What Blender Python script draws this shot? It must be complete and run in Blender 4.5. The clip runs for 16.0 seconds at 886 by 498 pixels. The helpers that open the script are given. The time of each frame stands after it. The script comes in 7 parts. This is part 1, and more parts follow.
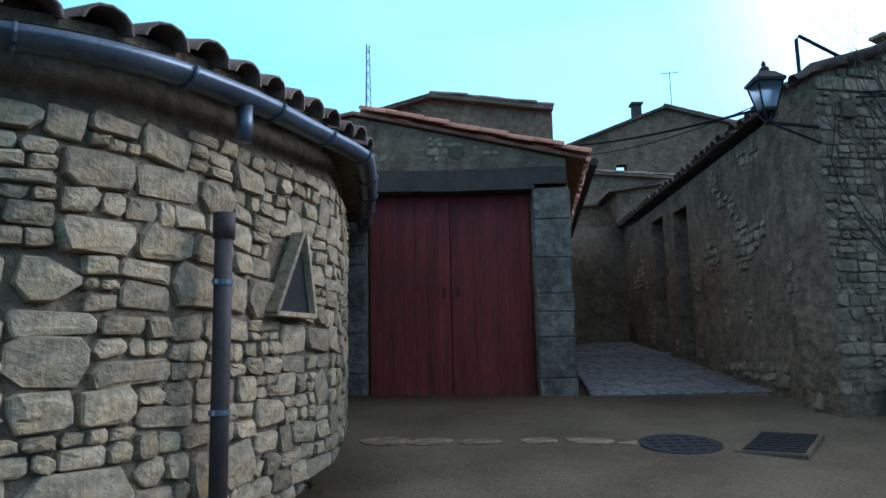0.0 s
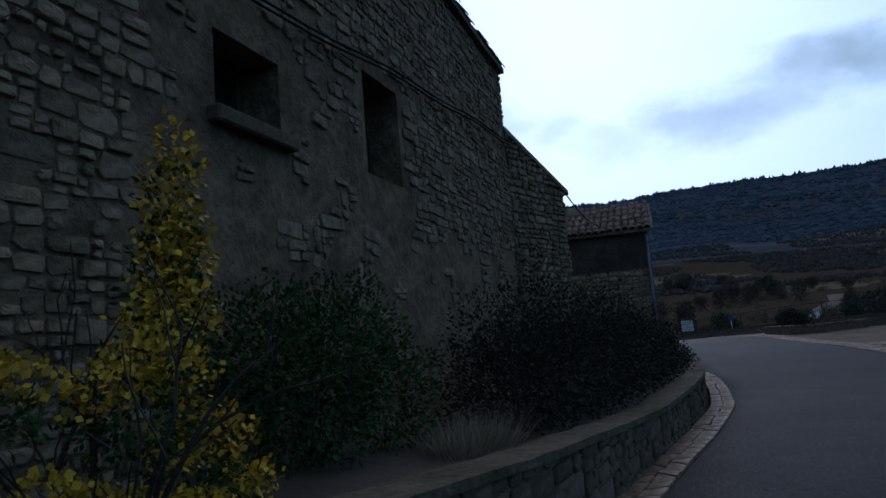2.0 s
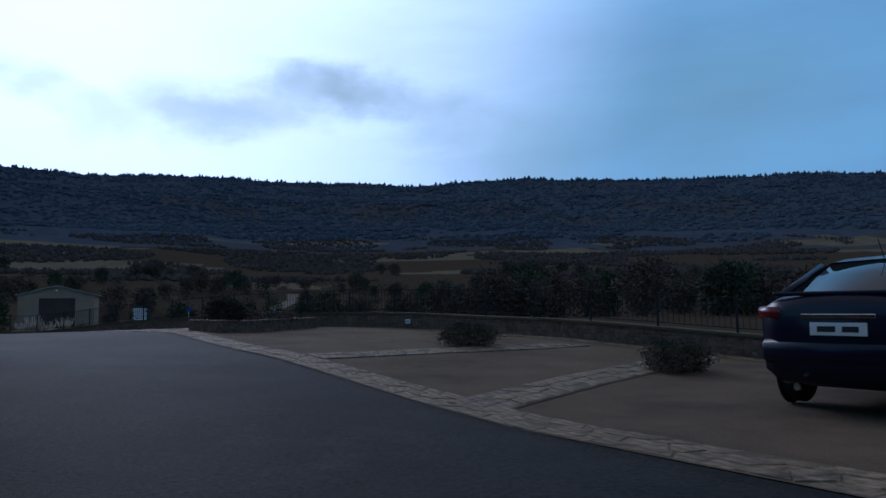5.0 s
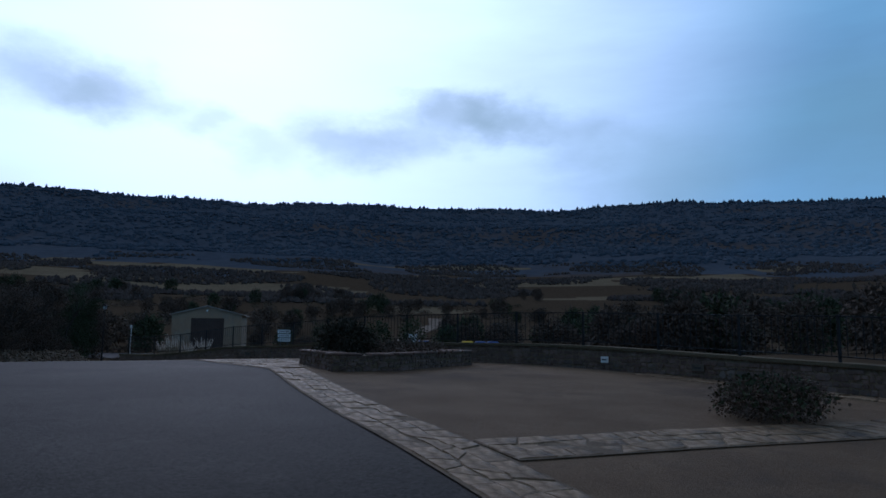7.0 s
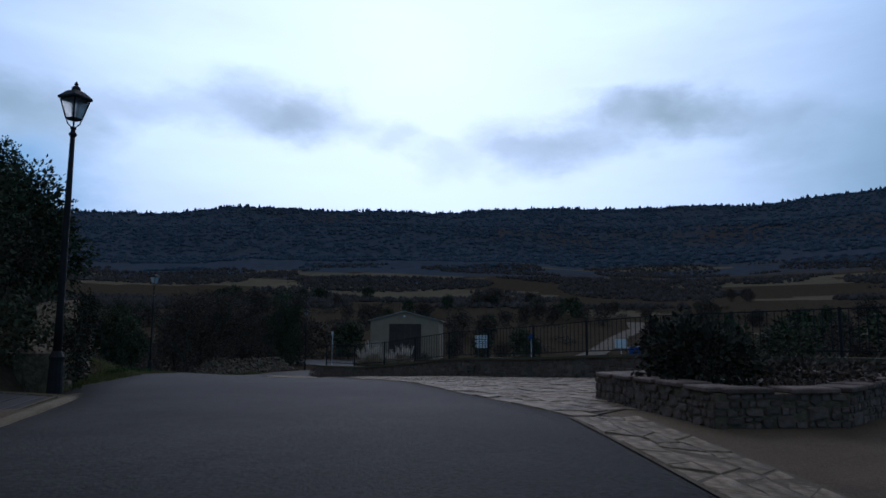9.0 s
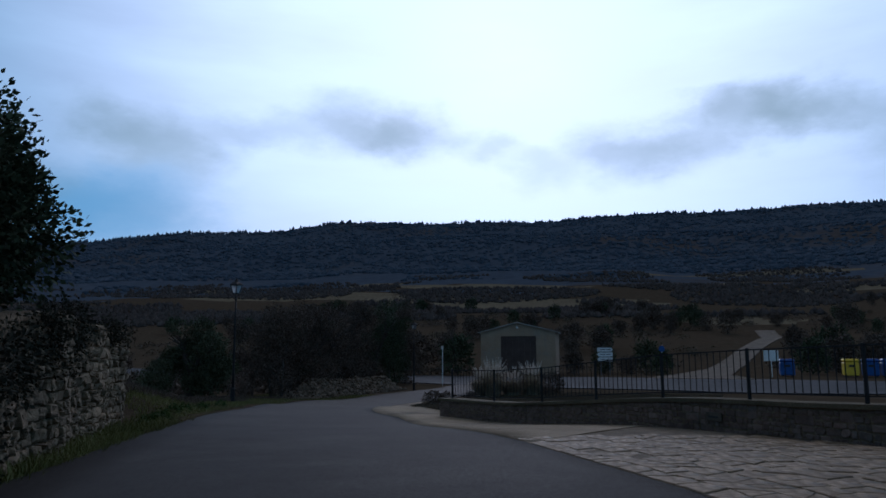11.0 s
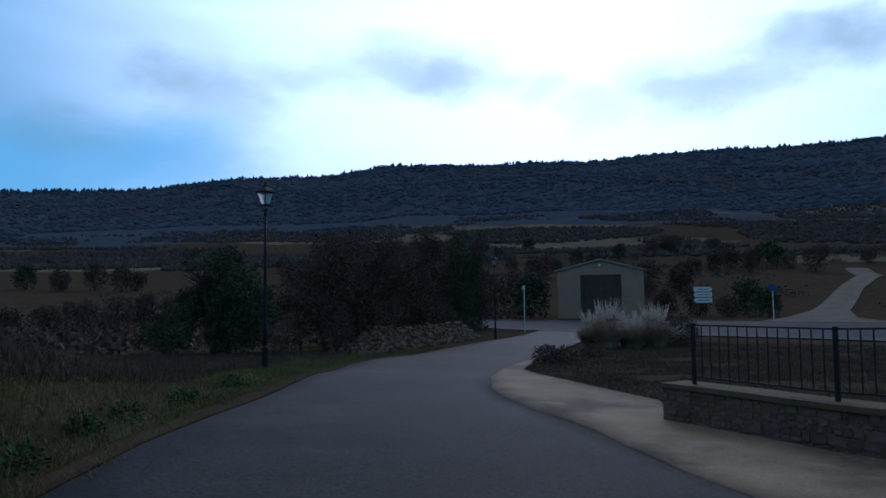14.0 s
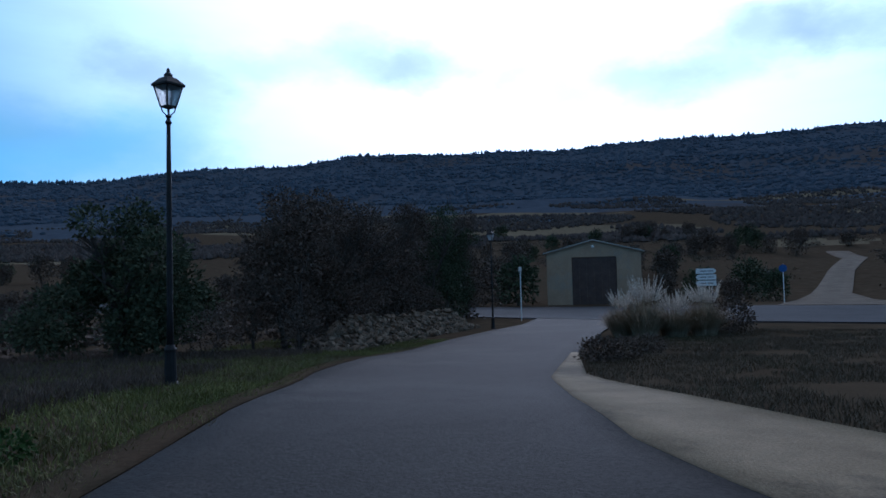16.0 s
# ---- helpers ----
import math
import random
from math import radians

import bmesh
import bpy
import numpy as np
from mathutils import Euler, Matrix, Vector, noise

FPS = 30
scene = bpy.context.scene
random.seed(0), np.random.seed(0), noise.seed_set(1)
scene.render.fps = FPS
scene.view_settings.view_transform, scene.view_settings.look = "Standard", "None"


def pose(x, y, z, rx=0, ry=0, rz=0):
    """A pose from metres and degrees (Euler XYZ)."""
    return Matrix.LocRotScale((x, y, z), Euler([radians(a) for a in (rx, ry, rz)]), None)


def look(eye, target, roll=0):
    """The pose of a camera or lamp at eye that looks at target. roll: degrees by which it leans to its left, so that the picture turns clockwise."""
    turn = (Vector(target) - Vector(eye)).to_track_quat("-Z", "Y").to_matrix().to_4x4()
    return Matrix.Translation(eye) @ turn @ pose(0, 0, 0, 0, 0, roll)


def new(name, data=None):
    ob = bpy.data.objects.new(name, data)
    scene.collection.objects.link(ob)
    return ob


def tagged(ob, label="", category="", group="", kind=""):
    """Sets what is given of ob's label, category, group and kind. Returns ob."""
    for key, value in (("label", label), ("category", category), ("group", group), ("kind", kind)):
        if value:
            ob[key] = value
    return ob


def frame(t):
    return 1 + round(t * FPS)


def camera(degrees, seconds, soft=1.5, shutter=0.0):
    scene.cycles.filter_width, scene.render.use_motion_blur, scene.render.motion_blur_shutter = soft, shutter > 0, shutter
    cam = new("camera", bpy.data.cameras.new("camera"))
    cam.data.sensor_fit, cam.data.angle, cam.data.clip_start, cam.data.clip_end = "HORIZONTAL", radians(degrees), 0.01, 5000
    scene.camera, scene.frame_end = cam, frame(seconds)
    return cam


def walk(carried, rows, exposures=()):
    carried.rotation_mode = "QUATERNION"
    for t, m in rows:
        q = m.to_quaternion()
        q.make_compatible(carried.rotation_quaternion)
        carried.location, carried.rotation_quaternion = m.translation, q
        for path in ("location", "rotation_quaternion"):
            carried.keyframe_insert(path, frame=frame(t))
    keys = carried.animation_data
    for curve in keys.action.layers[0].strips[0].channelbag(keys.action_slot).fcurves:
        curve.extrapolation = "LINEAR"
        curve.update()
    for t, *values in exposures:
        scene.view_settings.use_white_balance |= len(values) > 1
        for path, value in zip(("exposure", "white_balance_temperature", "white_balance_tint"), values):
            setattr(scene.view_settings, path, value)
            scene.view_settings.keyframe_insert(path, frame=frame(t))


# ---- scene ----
# Exposure along the drive: seconds, stops, kelvin, tint.
EXPOSURES = [
    (0.0, 1.65, 4780, 15), (0.5, 2.15, 5050, 15), (1.0, 2.1, 4700, 15), (1.5, 0.95, 4650, 16), (2.0, -0.3, 4700, 18), (3.0, -0.3, 4650, 18), (6.0, -0.22, 4650, 18), (9.0, -0.42, 4900, 18), (12.5, -0.40, 4800, 18), (14.0, -0.05, 4650, 17), (16.0, 0.25, 4600, 17),
]
# The camera and its drive, in metres and degrees: seconds, place, tilt up, lean and heading.
cam = camera(64.2, 16.0, soft=1.6)
DRIVE = [
    (0, -0.053, -0.034, 1.330, 8.07, -1.19, 0.14),
    (0.5, 0.347, 1.201, 1.434, 8.29, -1.14, -14.11),
    (1, 0.843, 2.147, 1.468, 8.88, -2.21, -29.36),
    (1.5, 1.828, 2.811, 1.495, 8.03, -2.47, -42.26),
    (2, 3.134, 3.516, 1.523, 7.44, -4.78, -56.41),
    (2.5, 4.683, 3.904, 1.453, 6.30, -5.21, -71.48),
    (3, 6.187, 3.955, 1.417, 4.35, -3.12, -86.24),
    (3.5, 7.794, 4.083, 1.310, 3.77, -1.07, -96.66),
    (6, 17.528, 4.125, 1.329, 5.90, -0.26, -95.78),
    (6.5, 19.126, 4.366, 1.386, 6.35, 0.21, -90.44),
    (7, 20.835, 4.874, 1.405, 6.76, 0.63, -85.52),
    (7.5, 22.476, 5.564, 1.404, 6.71, 0.50, -80.58),
    (8, 24.113, 6.356, 1.444, 6.72, 0.45, -75.62),
    (8.5, 25.824, 7.297, 1.455, 6.77, 0.20, -72.58),
    (9, 27.462, 8.153, 1.440, 7.03, 0.35, -70.52),
    (11.5, 35.525, 13.644, 1.741, 7.26, -0.64, -60.84),
    (12, 36.760, 14.732, 1.753, 6.20, -0.82, -59.63),
    (12.5, 38.142, 15.921, 1.715, 5.48, -0.58, -58.96),
    (13, 39.509, 17.043, 1.697, 4.53, -0.45, -58.45),
    (13.5, 40.833, 18.246, 1.657, 3.56, -0.17, -58.42),
    (14, 42.255, 19.396, 1.566, 3.34, -0.71, -58.26),
    (14.5, 43.731, 20.575, 1.422, 3.22, -1.02, -58.06),
    (15, 45.177, 21.744, 1.265, 3.02, -1.41, -58.05),
    (15.5, 46.763, 23.108, 1.193, 2.98, -1.43, -58.97),
    (16, 48.356, 24.319, 1.051, 2.55, -1.43, -60.79),
]


def drive_pose(x, y, z, tilt, lean, heading):
    return pose(x, y, z, 0, 0, heading) @ pose(0, 0, 0, 90 + tilt, 0, 0) @ pose(0, 0, 0, 0, 0, lean)


walk(cam, [(row[0], drive_pose(*row[1:])) for row in DRIVE], EXPOSURES)

# ---- sky and sun ----
SUN_AZ, SUN_EL = 68.0, 27.0   # degrees clockwise from +y, and up


def heading_vector(az, el):
    a, e = radians(az), radians(el)
    return Vector((math.sin(a) * math.cos(e), math.cos(a) * math.cos(e), math.sin(e)))


def build_sky():
    world = bpy.data.worlds.new("cloudy_sky")
    scene.world = world
    world.use_nodes = True
    nt = world.node_tree
    nt.nodes.clear()
    N, L = nt.nodes.new, nt.links.new
    out, bg = N("ShaderNodeOutputWorld"), N("ShaderNodeBackground")
    sky = N("ShaderNodeTexSky")
    sky.sky_type = "NISHITA"
    sky.sun_disc = False
    sky.sun_elevation = radians(SUN_EL)
    sky.sun_rotation = radians(SUN_AZ)
    sky.air_density, sky.dust_density, sky.ozone_density = 1.0, 1.5, 1.2
    gain = N("ShaderNodeVectorMath")
    gain.operation = "SCALE"
    gain.inputs["Scale"].default_value = 0.05
    L(sky.outputs[0], gain.inputs[0])
    coord = N("ShaderNodeTexCoord")
    # thin cloud sheet, thicker with height, bright round the veiled sun
    sun = N("ShaderNodeVectorMath")
    sun.operation = "DOT_PRODUCT"
    sun.inputs[1].default_value = heading_vector(SUN_AZ, SUN_EL)
    L(coord.outputs["Generated"], sun.inputs[0])
    glow = N("ShaderNodeMapRange")
    glow.interpolation_type = "SMOOTHSTEP"
    glow.inputs["From Min"].default_value = 0.71
    glow.inputs["From Max"].default_value = 1.02
    L(sun.outputs["Value"], glow.inputs["Value"])
    wide = N("ShaderNodeMapRange")
    wide.interpolation_type = "SMOOTHSTEP"
    wide.inputs["From Min"].default_value = 0.0
    wide.inputs["From Max"].default_value = 1.0
    L(sun.outputs["Value"], wide.inputs["Value"])
    # light strip under the cloud edge, low over the ridge and fading away from the sun
    split = N("ShaderNodeSeparateXYZ")
    L(coord.outputs["Generated"], split.inputs[0])
    low = N("ShaderNodeMapRange")
    low.interpolation_type = "SMOOTHSTEP"
    low.inputs["From Min"].default_value = 0.42
    low.inputs["From Max"].default_value = 0.10
    L(split.outputs["Z"], low.inputs["Value"])
    side = N("ShaderNodeMapRange")
    side.interpolation_type = "SMOOTHSTEP"
    side.inputs["From Min"].default_value = 0.25
    side.inputs["From Max"].default_value = 0.95
    L(sun.outputs["Value"], side.inputs["Value"])
    strip = N("ShaderNodeMath")
    strip.operation = "MULTIPLY"
    L(low.outputs[0], strip.inputs[0])
    L(side.outputs[0], strip.inputs[1])
    base = N("ShaderNodeMixRGB")
    base.inputs[1].default_value = (0.17, 0.335, 0.415, 1)
    base.inputs[2].default_value = (0.385, 0.61, 0.74, 1)
    L(strip.outputs[0], base.inputs[0])
    haze = N("ShaderNodeMixRGB")
    L(wide.outputs[0], haze.inputs[0])
    L(base.outputs[0], haze.inputs[1])
    haze.inputs[2].default_value = (0.285, 0.475, 0.55, 1)
    veil = N("ShaderNodeMixRGB")
    L(haze.outputs[0], veil.inputs[1])
    veil.inputs[2].default_value = (1.37, 1.42, 1.44, 1)
    L(glow.outputs[0], veil.inputs[0])
    squash = N("ShaderNodeMapping")
    squash.inputs["Scale"].default_value = (1.6, 1.6, 8.0)
    squash.inputs["Location"].default_value = (0.3, 0.8, 0.1)
    L(coord.outputs["Generated"], squash.inputs["Vector"])
    puffs = N("ShaderNodeTexNoise")
    puffs.inputs["Scale"].default_value = 1.6
    puffs.inputs["Detail"].default_value = 6
    puffs.inputs["Roughness"].default_value = 0.55
    L(squash.outputs[0], puffs.inputs["Vector"])
    cover = N("ShaderNodeMapRange")
    cover.inputs["From Min"].default_value = 0.30
    cover.inputs["From Max"].default_value = 0.62
    cover.inputs["To Min"].default_value = 0.72
    cover.inputs["To Max"].default_value = 0.95
    L(puffs.outputs[0], cover.inputs["Value"])
    mix = N("ShaderNodeMixRGB")
    L(cover.outputs[0], mix.inputs[0])
    L(gain.outputs[0], mix.inputs[1])
    L(veil.outputs[0], mix.inputs[2])
    # a few flat grey cloud scraps
    last = mix.outputs[0]
    flat = N("ShaderNodeVectorMath")
    flat.operation = "MULTIPLY"
    flat.inputs[1].default_value = (1, 1, 1.9)
    L(coord.outputs["Generated"], flat.inputs[0])
    wob = N("ShaderNodeTexNoise")
    wob.inputs["Scale"].default_value = 7.0
    wob.inputs["Detail"].default_value = 6
    wob.inputs["Roughness"].default_value = 0.6
    L(flat.outputs[0], wob.inputs["Vector"])
    bend = N("ShaderNodeVectorMath")
    bend.operation = "MULTIPLY_ADD"
    bend.inputs[1].default_value = (0.17, 0.17, 0.17)
    L(wob.outputs["Color"], bend.inputs[0])
    L(flat.outputs[0], bend.inputs[2])
    grey, blue = (0.185, 0.27, 0.205), (0.165, 0.42, 0.57)
    for az, el, size, dark, tone in [(a, e, q, 0.6, blue) for a, e, q in ((23, 9, 0.18), (31, 9.5, 0.18), (38, 10.2, 0.16))] + [(*q, grey) for q in ((40.5, 15.6, 0.132, 0.45), (55, 17.6, 0.123, 0.45), (59.5, 17.4, 0.106, 0.4), (77, 15.0, 0.114, 0.43), (82, 15.2, 0.097, 0.32), (87.5, 16.6, 0.114, 0.47), (91, 17, 0.097, 0.4), (70, 14, 0.07, 0.22), (103, 12.5, 0.176, 0.29), (118, 15, 0.229, 0.29), (30, 11.5, 0.106, 0.22), (48, 16.5, 0.07, 0.3), (66, 16, 0.06, 0.25), (36, 17, 0.08, 0.3), (96, 15.5, 0.1, 0.3), (84, 17.8, 0.06, 0.3))]:
        near = N("ShaderNodeVectorMath")
        near.operation = "DISTANCE"
        v = heading_vector(az, el)
        near.inputs[1].default_value = (v.x + 0.085, v.y + 0.085, v.z * 1.9 + 0.085)
        L(bend.outputs[0], near.inputs[0])
        fade = N("ShaderNodeMapRange")
        fade.interpolation_type = "SMOOTHSTEP"
        fade.inputs["From Min"].default_value = size
        fade.inputs["From Max"].default_value = size * 0.15
        fade.inputs["To Max"].default_value = dark
        L(near.outputs["Value"], fade.inputs["Value"])
        scrap = N("ShaderNodeMixRGB")
        scrap.inputs[2].default_value = (*tone, 1)
        L(fade.outputs[0], scrap.inputs[0])
        L(last, scrap.inputs[1])
        last = scrap.outputs[0]
    # warm cloud lid above the view, added to take blue off the ground light
    high = N("ShaderNodeMapRange")
    high.interpolation_type = "SMOOTHSTEP"
    high.inputs["From Min"].default_value = 0.46
    high.inputs["From Max"].default_value = 0.75
    L(split.outputs["Z"], high.inputs["Value"])
    lid = N("ShaderNodeMixRGB")
    lid.inputs[2].default_value = (0.32, 0.285, 0.245, 1)
    L(high.outputs[0], lid.inputs[0])
    L(last, lid.inputs[1])
    last = lid.outputs[0]
    L(last, bg.inputs["Color"])
    bg.inputs["Strength"].default_value = 1.0
    L(bg.outputs[0], out.inputs["Surface"])


build_sky()
sun_data = bpy.data.lights.new("sun", "SUN")
sun_data.energy, sun_data.angle, sun_data.color = 0.8, radians(25), (1.0, 0.86, 0.70)
sun_lamp = new("sun", sun_data)
sun_lamp.matrix_world = look(heading_vector(SUN_AZ, SUN_EL) * 60, (0, 0, 0))

# ---- materials ----
def material(name, c1, c2, scale=3.0, rough=0.85, bump=0.3, fine=40.0, c3=None, spec=0.4, metal=0.0, island=0.0, per_object=0.0, wet=0.0, bumpdist=0.02, grit=0.28, stretch=None):
    """Two-scale noise between c1 and c2, patches of c3, fine relief. island and per_object vary the tone piece by piece."""
    m = bpy.data.materials.new(name)
    m.use_nodes = True
    nt = m.node_tree
    N, L = nt.nodes.new, nt.links.new
    bsdf = nt.nodes["Principled BSDF"]
    coord = N("ShaderNodeTexCoord")
    big, small = N("ShaderNodeTexNoise"), N("ShaderNodeTexNoise")
    for n, s, d in ((big, scale, 5), (small, fine, 8)):
        n.inputs["Scale"].default_value = s
        n.inputs["Detail"].default_value = d
        n.inputs["Roughness"].default_value = 0.62
        if stretch:
            mp = N("ShaderNodeMapping")
            mp.inputs["Scale"].default_value = stretch
            L(coord.outputs["Object"], mp.inputs["Vector"])
            L(mp.outputs[0], n.inputs["Vector"])
        else:
            L(coord.outputs["Object"], n.inputs["Vector"])
    ramp = N("ShaderNodeMapRange")
    ramp.inputs["From Min"].default_value, ramp.inputs["From Max"].default_value = 0.32, 0.68
    L(big.outputs[0], ramp.inputs["Value"])
    mix = N("ShaderNodeMixRGB")
    mix.inputs[1].default_value, mix.inputs[2].default_value = (*c1, 1), (*c2, 1)
    L(ramp.outputs[0], mix.inputs[0])
    col = mix.outputs[0]
    if c3:
        patch = N("ShaderNodeTexNoise")
        patch.inputs["Scale"].default_value = scale * 0.37
        patch.inputs["Detail"].default_value = 7
        patch.inputs["Roughness"].default_value = 0.7
        L(coord.outputs["Object"], patch.inputs["Vector"])
        step = N("ShaderNodeMapRange")
        step.inputs["From Min"].default_value, step.inputs["From Max"].default_value = 0.52, 0.64
        L(patch.outputs[0], step.inputs["Value"])
        m3 = N("ShaderNodeMixRGB")
        m3.inputs[2].default_value = (*c3, 1)
        L(step.outputs[0], m3.inputs[0])
        L(col, m3.inputs[1])
        col = m3.outputs[0]
    grain = N("ShaderNodeMapRange")
    grain.inputs["From Min"].default_value, grain.inputs["From Max"].default_value = 0.25, 0.75
    grain.inputs["To Min"].default_value, grain.inputs["To Max"].default_value = 1 - grit, 1 + grit
    L(small.outputs[0], grain.inputs["Value"])
    value = grain.outputs[0]
    for amount, node, out in ((island, "ShaderNodeNewGeometry", "Random Per Island"), (per_object, "ShaderNodeObjectInfo", "Random")):
        if amount:
            src, vary, mul = N(node), N("ShaderNodeMapRange"), N("ShaderNodeMath")
            vary.inputs["To Min"].default_value, vary.inputs["To Max"].default_value = 1 - amount, 1 + amount
            L(src.outputs[out], vary.inputs["Value"])
            mul.operation = "MULTIPLY"
            L(value, mul.inputs[0])
            L(vary.outputs[0], mul.inputs[1])
            value = mul.outputs[0]
    shade = N("ShaderNodeVectorMath")
    shade.operation = "SCALE"
    L(col, shade.inputs[0])
    L(value, shade.inputs["Scale"])
    L(shade.outputs[0], bsdf.inputs["Base Color"])
    bsdf.inputs["Metallic"].default_value = metal
    bsdf.inputs["Specular IOR Level"].default_value = spec
    if wet:
        damp = N("ShaderNodeMapRange")
        damp.inputs["From Min"].default_value, damp.inputs["From Max"].default_value = 0.40, 0.62
        damp.inputs["To Min"].default_value, damp.inputs["To Max"].default_value = rough, rough - wet
        L(big.outputs[0], damp.inputs["Value"])
        L(damp.outputs[0], bsdf.inputs["Roughness"])
    else:
        bsdf.inputs["Roughness"].default_value = rough
    if bump:
        b = N("ShaderNodeBump")
        b.inputs["Strength"].default_value = bump
        b.inputs["Distance"].default_value = bumpdist
        L(small.outputs[0], b.inputs["Height"])
        L(b.outputs[0], bsdf.inputs["Normal"])
    return m


M = dict(
    grass=material("grass_soil", (0.044, 0.036, 0.025), (0.074, 0.058, 0.040), 0.6, 0.95, 0.8, 14, (0.060, 0.044, 0.030), spec=0.0),
    asphalt=material("damp_asphalt", (0.0148, 0.0145, 0.0143), (0.0260, 0.0252, 0.0246), 0.55, 0.76, 1.0, 26, (0.034, 0.0318, 0.030), spec=0.075, bumpdist=0.012, grit=0.75),
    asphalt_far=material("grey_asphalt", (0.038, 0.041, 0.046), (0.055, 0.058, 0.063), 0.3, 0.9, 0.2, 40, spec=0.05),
    track=material("pale_gravel", (0.10, 0.085, 0.067), (0.15, 0.13, 0.104), 0.5, 0.95, 0.4, 20, spec=0.02),
    concrete=material("worn_concrete", (0.077, 0.063, 0.039), (0.134, 0.110, 0.070), 1.1, 0.85, 0.6, 45, (0.091, 0.078, 0.052), spec=0.06, grit=0.4),
    setts=material("pale_stone_slab", (0.142, 0.104, 0.064), (0.244, 0.186, 0.120), 4.5, 0.72, 1.0, 11, (0.07, 0.058, 0.043), spec=0.08, per_object=0.18, island=0.18, wet=0.15, grit=0.5),
    concrete_pale=material("pale_concrete", (0.165, 0.130, 0.082), (0.25, 0.200, 0.130), 0.9, 0.8, 0.6, 40, (0.10, 0.084, 0.058), spec=0.05, grit=0.35),
    cobble=material("grey_cobble", (0.085, 0.082, 0.077), (0.15, 0.143, 0.132), 3, 0.75, 0.8, 24, (0.065, 0.06, 0.05), per_object=0.3, island=0.3, wet=0.25),
    joint=material("earth_joint", (0.10, 0.080, 0.056), (0.16, 0.130, 0.092), 3, 0.95, 0.6, 40, spec=0.1),
    plaza=material("beige_concrete", (0.106, 0.079, 0.052), (0.151, 0.114, 0.076), 0.7, 0.85, 0.7, 60, (0.084, 0.066, 0.049), spec=0.04, grit=0.45),
    stone_pale=material("sandstone", (0.177, 0.142, 0.086), (0.321, 0.262, 0.168), 5.0, 0.9, 1.0, 18, (0.278, 0.190, 0.086), per_object=0.32, island=0.32, spec=0.25, grit=0.42, bumpdist=0.03),
    stone_grey=material("grey_fieldstone", (0.139, 0.108, 0.069), (0.284, 0.222, 0.142), 5.0, 0.95, 1.0, 14, (0.193, 0.140, 0.086), per_object=0.28, island=0.28, spec=0.2, grit=0.45, bumpdist=0.03),
    mortar_pale=material("pale_mortar", (0.107, 0.082, 0.052), (0.182, 0.142, 0.090), 3, 0.95, 1.0, 14, spec=0.15, grit=0.45, bumpdist=0.04),
    render=material("old_lime_render", (0.123, 0.088, 0.053), (0.230, 0.170, 0.105), 2.2, 0.95, 1.0, 9, (0.091, 0.066, 0.043), bumpdist=0.06, grit=0.45, spec=0.15),
    door_red=material("faded_red_paint", (0.075, 0.013, 0.009), (0.177, 0.026, 0.018), 1.6, 0.8, 0.6, 14, (0.080, 0.022, 0.015), grit=0.5, stretch=(5.0, 5.0, 0.5), per_object=0.12),
    wood_dark=material("dark_weathered_wood", (0.035, 0.026, 0.02), (0.07, 0.052, 0.038), 3, 0.85, 0.5, 30),
    tile=material("terracotta_tile", (0.24, 0.10, 0.055), (0.36, 0.18, 0.10), 5, 0.85, 0.5, 30, (0.16, 0.11, 0.075), per_object=0.3, island=0.3),
    tile_old=material("lichened_tile", (0.10, 0.075, 0.055), (0.20, 0.14, 0.095), 5, 0.9, 0.6, 30, (0.20, 0.17, 0.12), per_object=0.35, island=0.35),
    zinc=material("grey_zinc", (0.075, 0.095, 0.12), (0.12, 0.145, 0.175), 2.5, 0.42, 0.1, 30, (0.06, 0.075, 0.09), metal=0.5),
    pipe=material("brown_pipe", (0.030, 0.023, 0.020), (0.048, 0.038, 0.032), 3, 0.65, 0.1, 30, spec=0.25),
    iron=material("black_iron", (0.009, 0.009, 0.010), (0.018, 0.018, 0.019), 8, 0.65, 0.2, 60, spec=0.25),
    sheath=material("black_cable_sheath", (0.010, 0.010, 0.010), (0.016, 0.016, 0.016), 8, 0.95, 0, 60, spec=0.05),
    white=material("aged_white_paint", (0.60, 0.60, 0.58), (0.75, 0.75, 0.73), 6, 0.6, 0.1, 40),
    # forest colour has the blue of distant haze mixed in
    forest=material("haze_blue_forest", (0.054, 0.067, 0.088), (0.064, 0.078, 0.098), 0.008, 1.0, 0.0, 0.12, (0.070, 0.062, 0.058), spec=0.0, grit=0.25),
    field=material("pale_winter_field", (0.108, 0.092, 0.062), (0.145, 0.125, 0.085), 0.05, 1.0, 0.0, 0.8, spec=0.0),
)


# ---- mesh kit ----
def part(name, bm, mat, parent=None, label="", smooth=False):
    """Links a bmesh as one mesh object, under parent if there is one."""
    me = bpy.data.meshes.new(name)
    bm.normal_update()
    bm.to_mesh(me)
    bm.free()
    for mm in (mat if isinstance(mat, (list, tuple)) else [mat]):
        me.materials.append(mm)
    if smooth:
        for p in me.polygons:
            p.use_smooth = True
    ob = new(name, me)
    if parent:
        ob.parent = parent
    if label:
        ob["label"] = label
    return ob


def raw(name, verts, faces, mat, parent=None, label="", smooth=False):
    me = bpy.data.meshes.new(name)
    me.from_pydata(verts, [], faces)
    me.materials.append(mat)
    if smooth:
        for p in me.polygons:
            p.use_smooth = True
    ob = new(name, me)
    if parent:
        ob.parent = parent
    if label:
        ob["label"] = label
    return ob


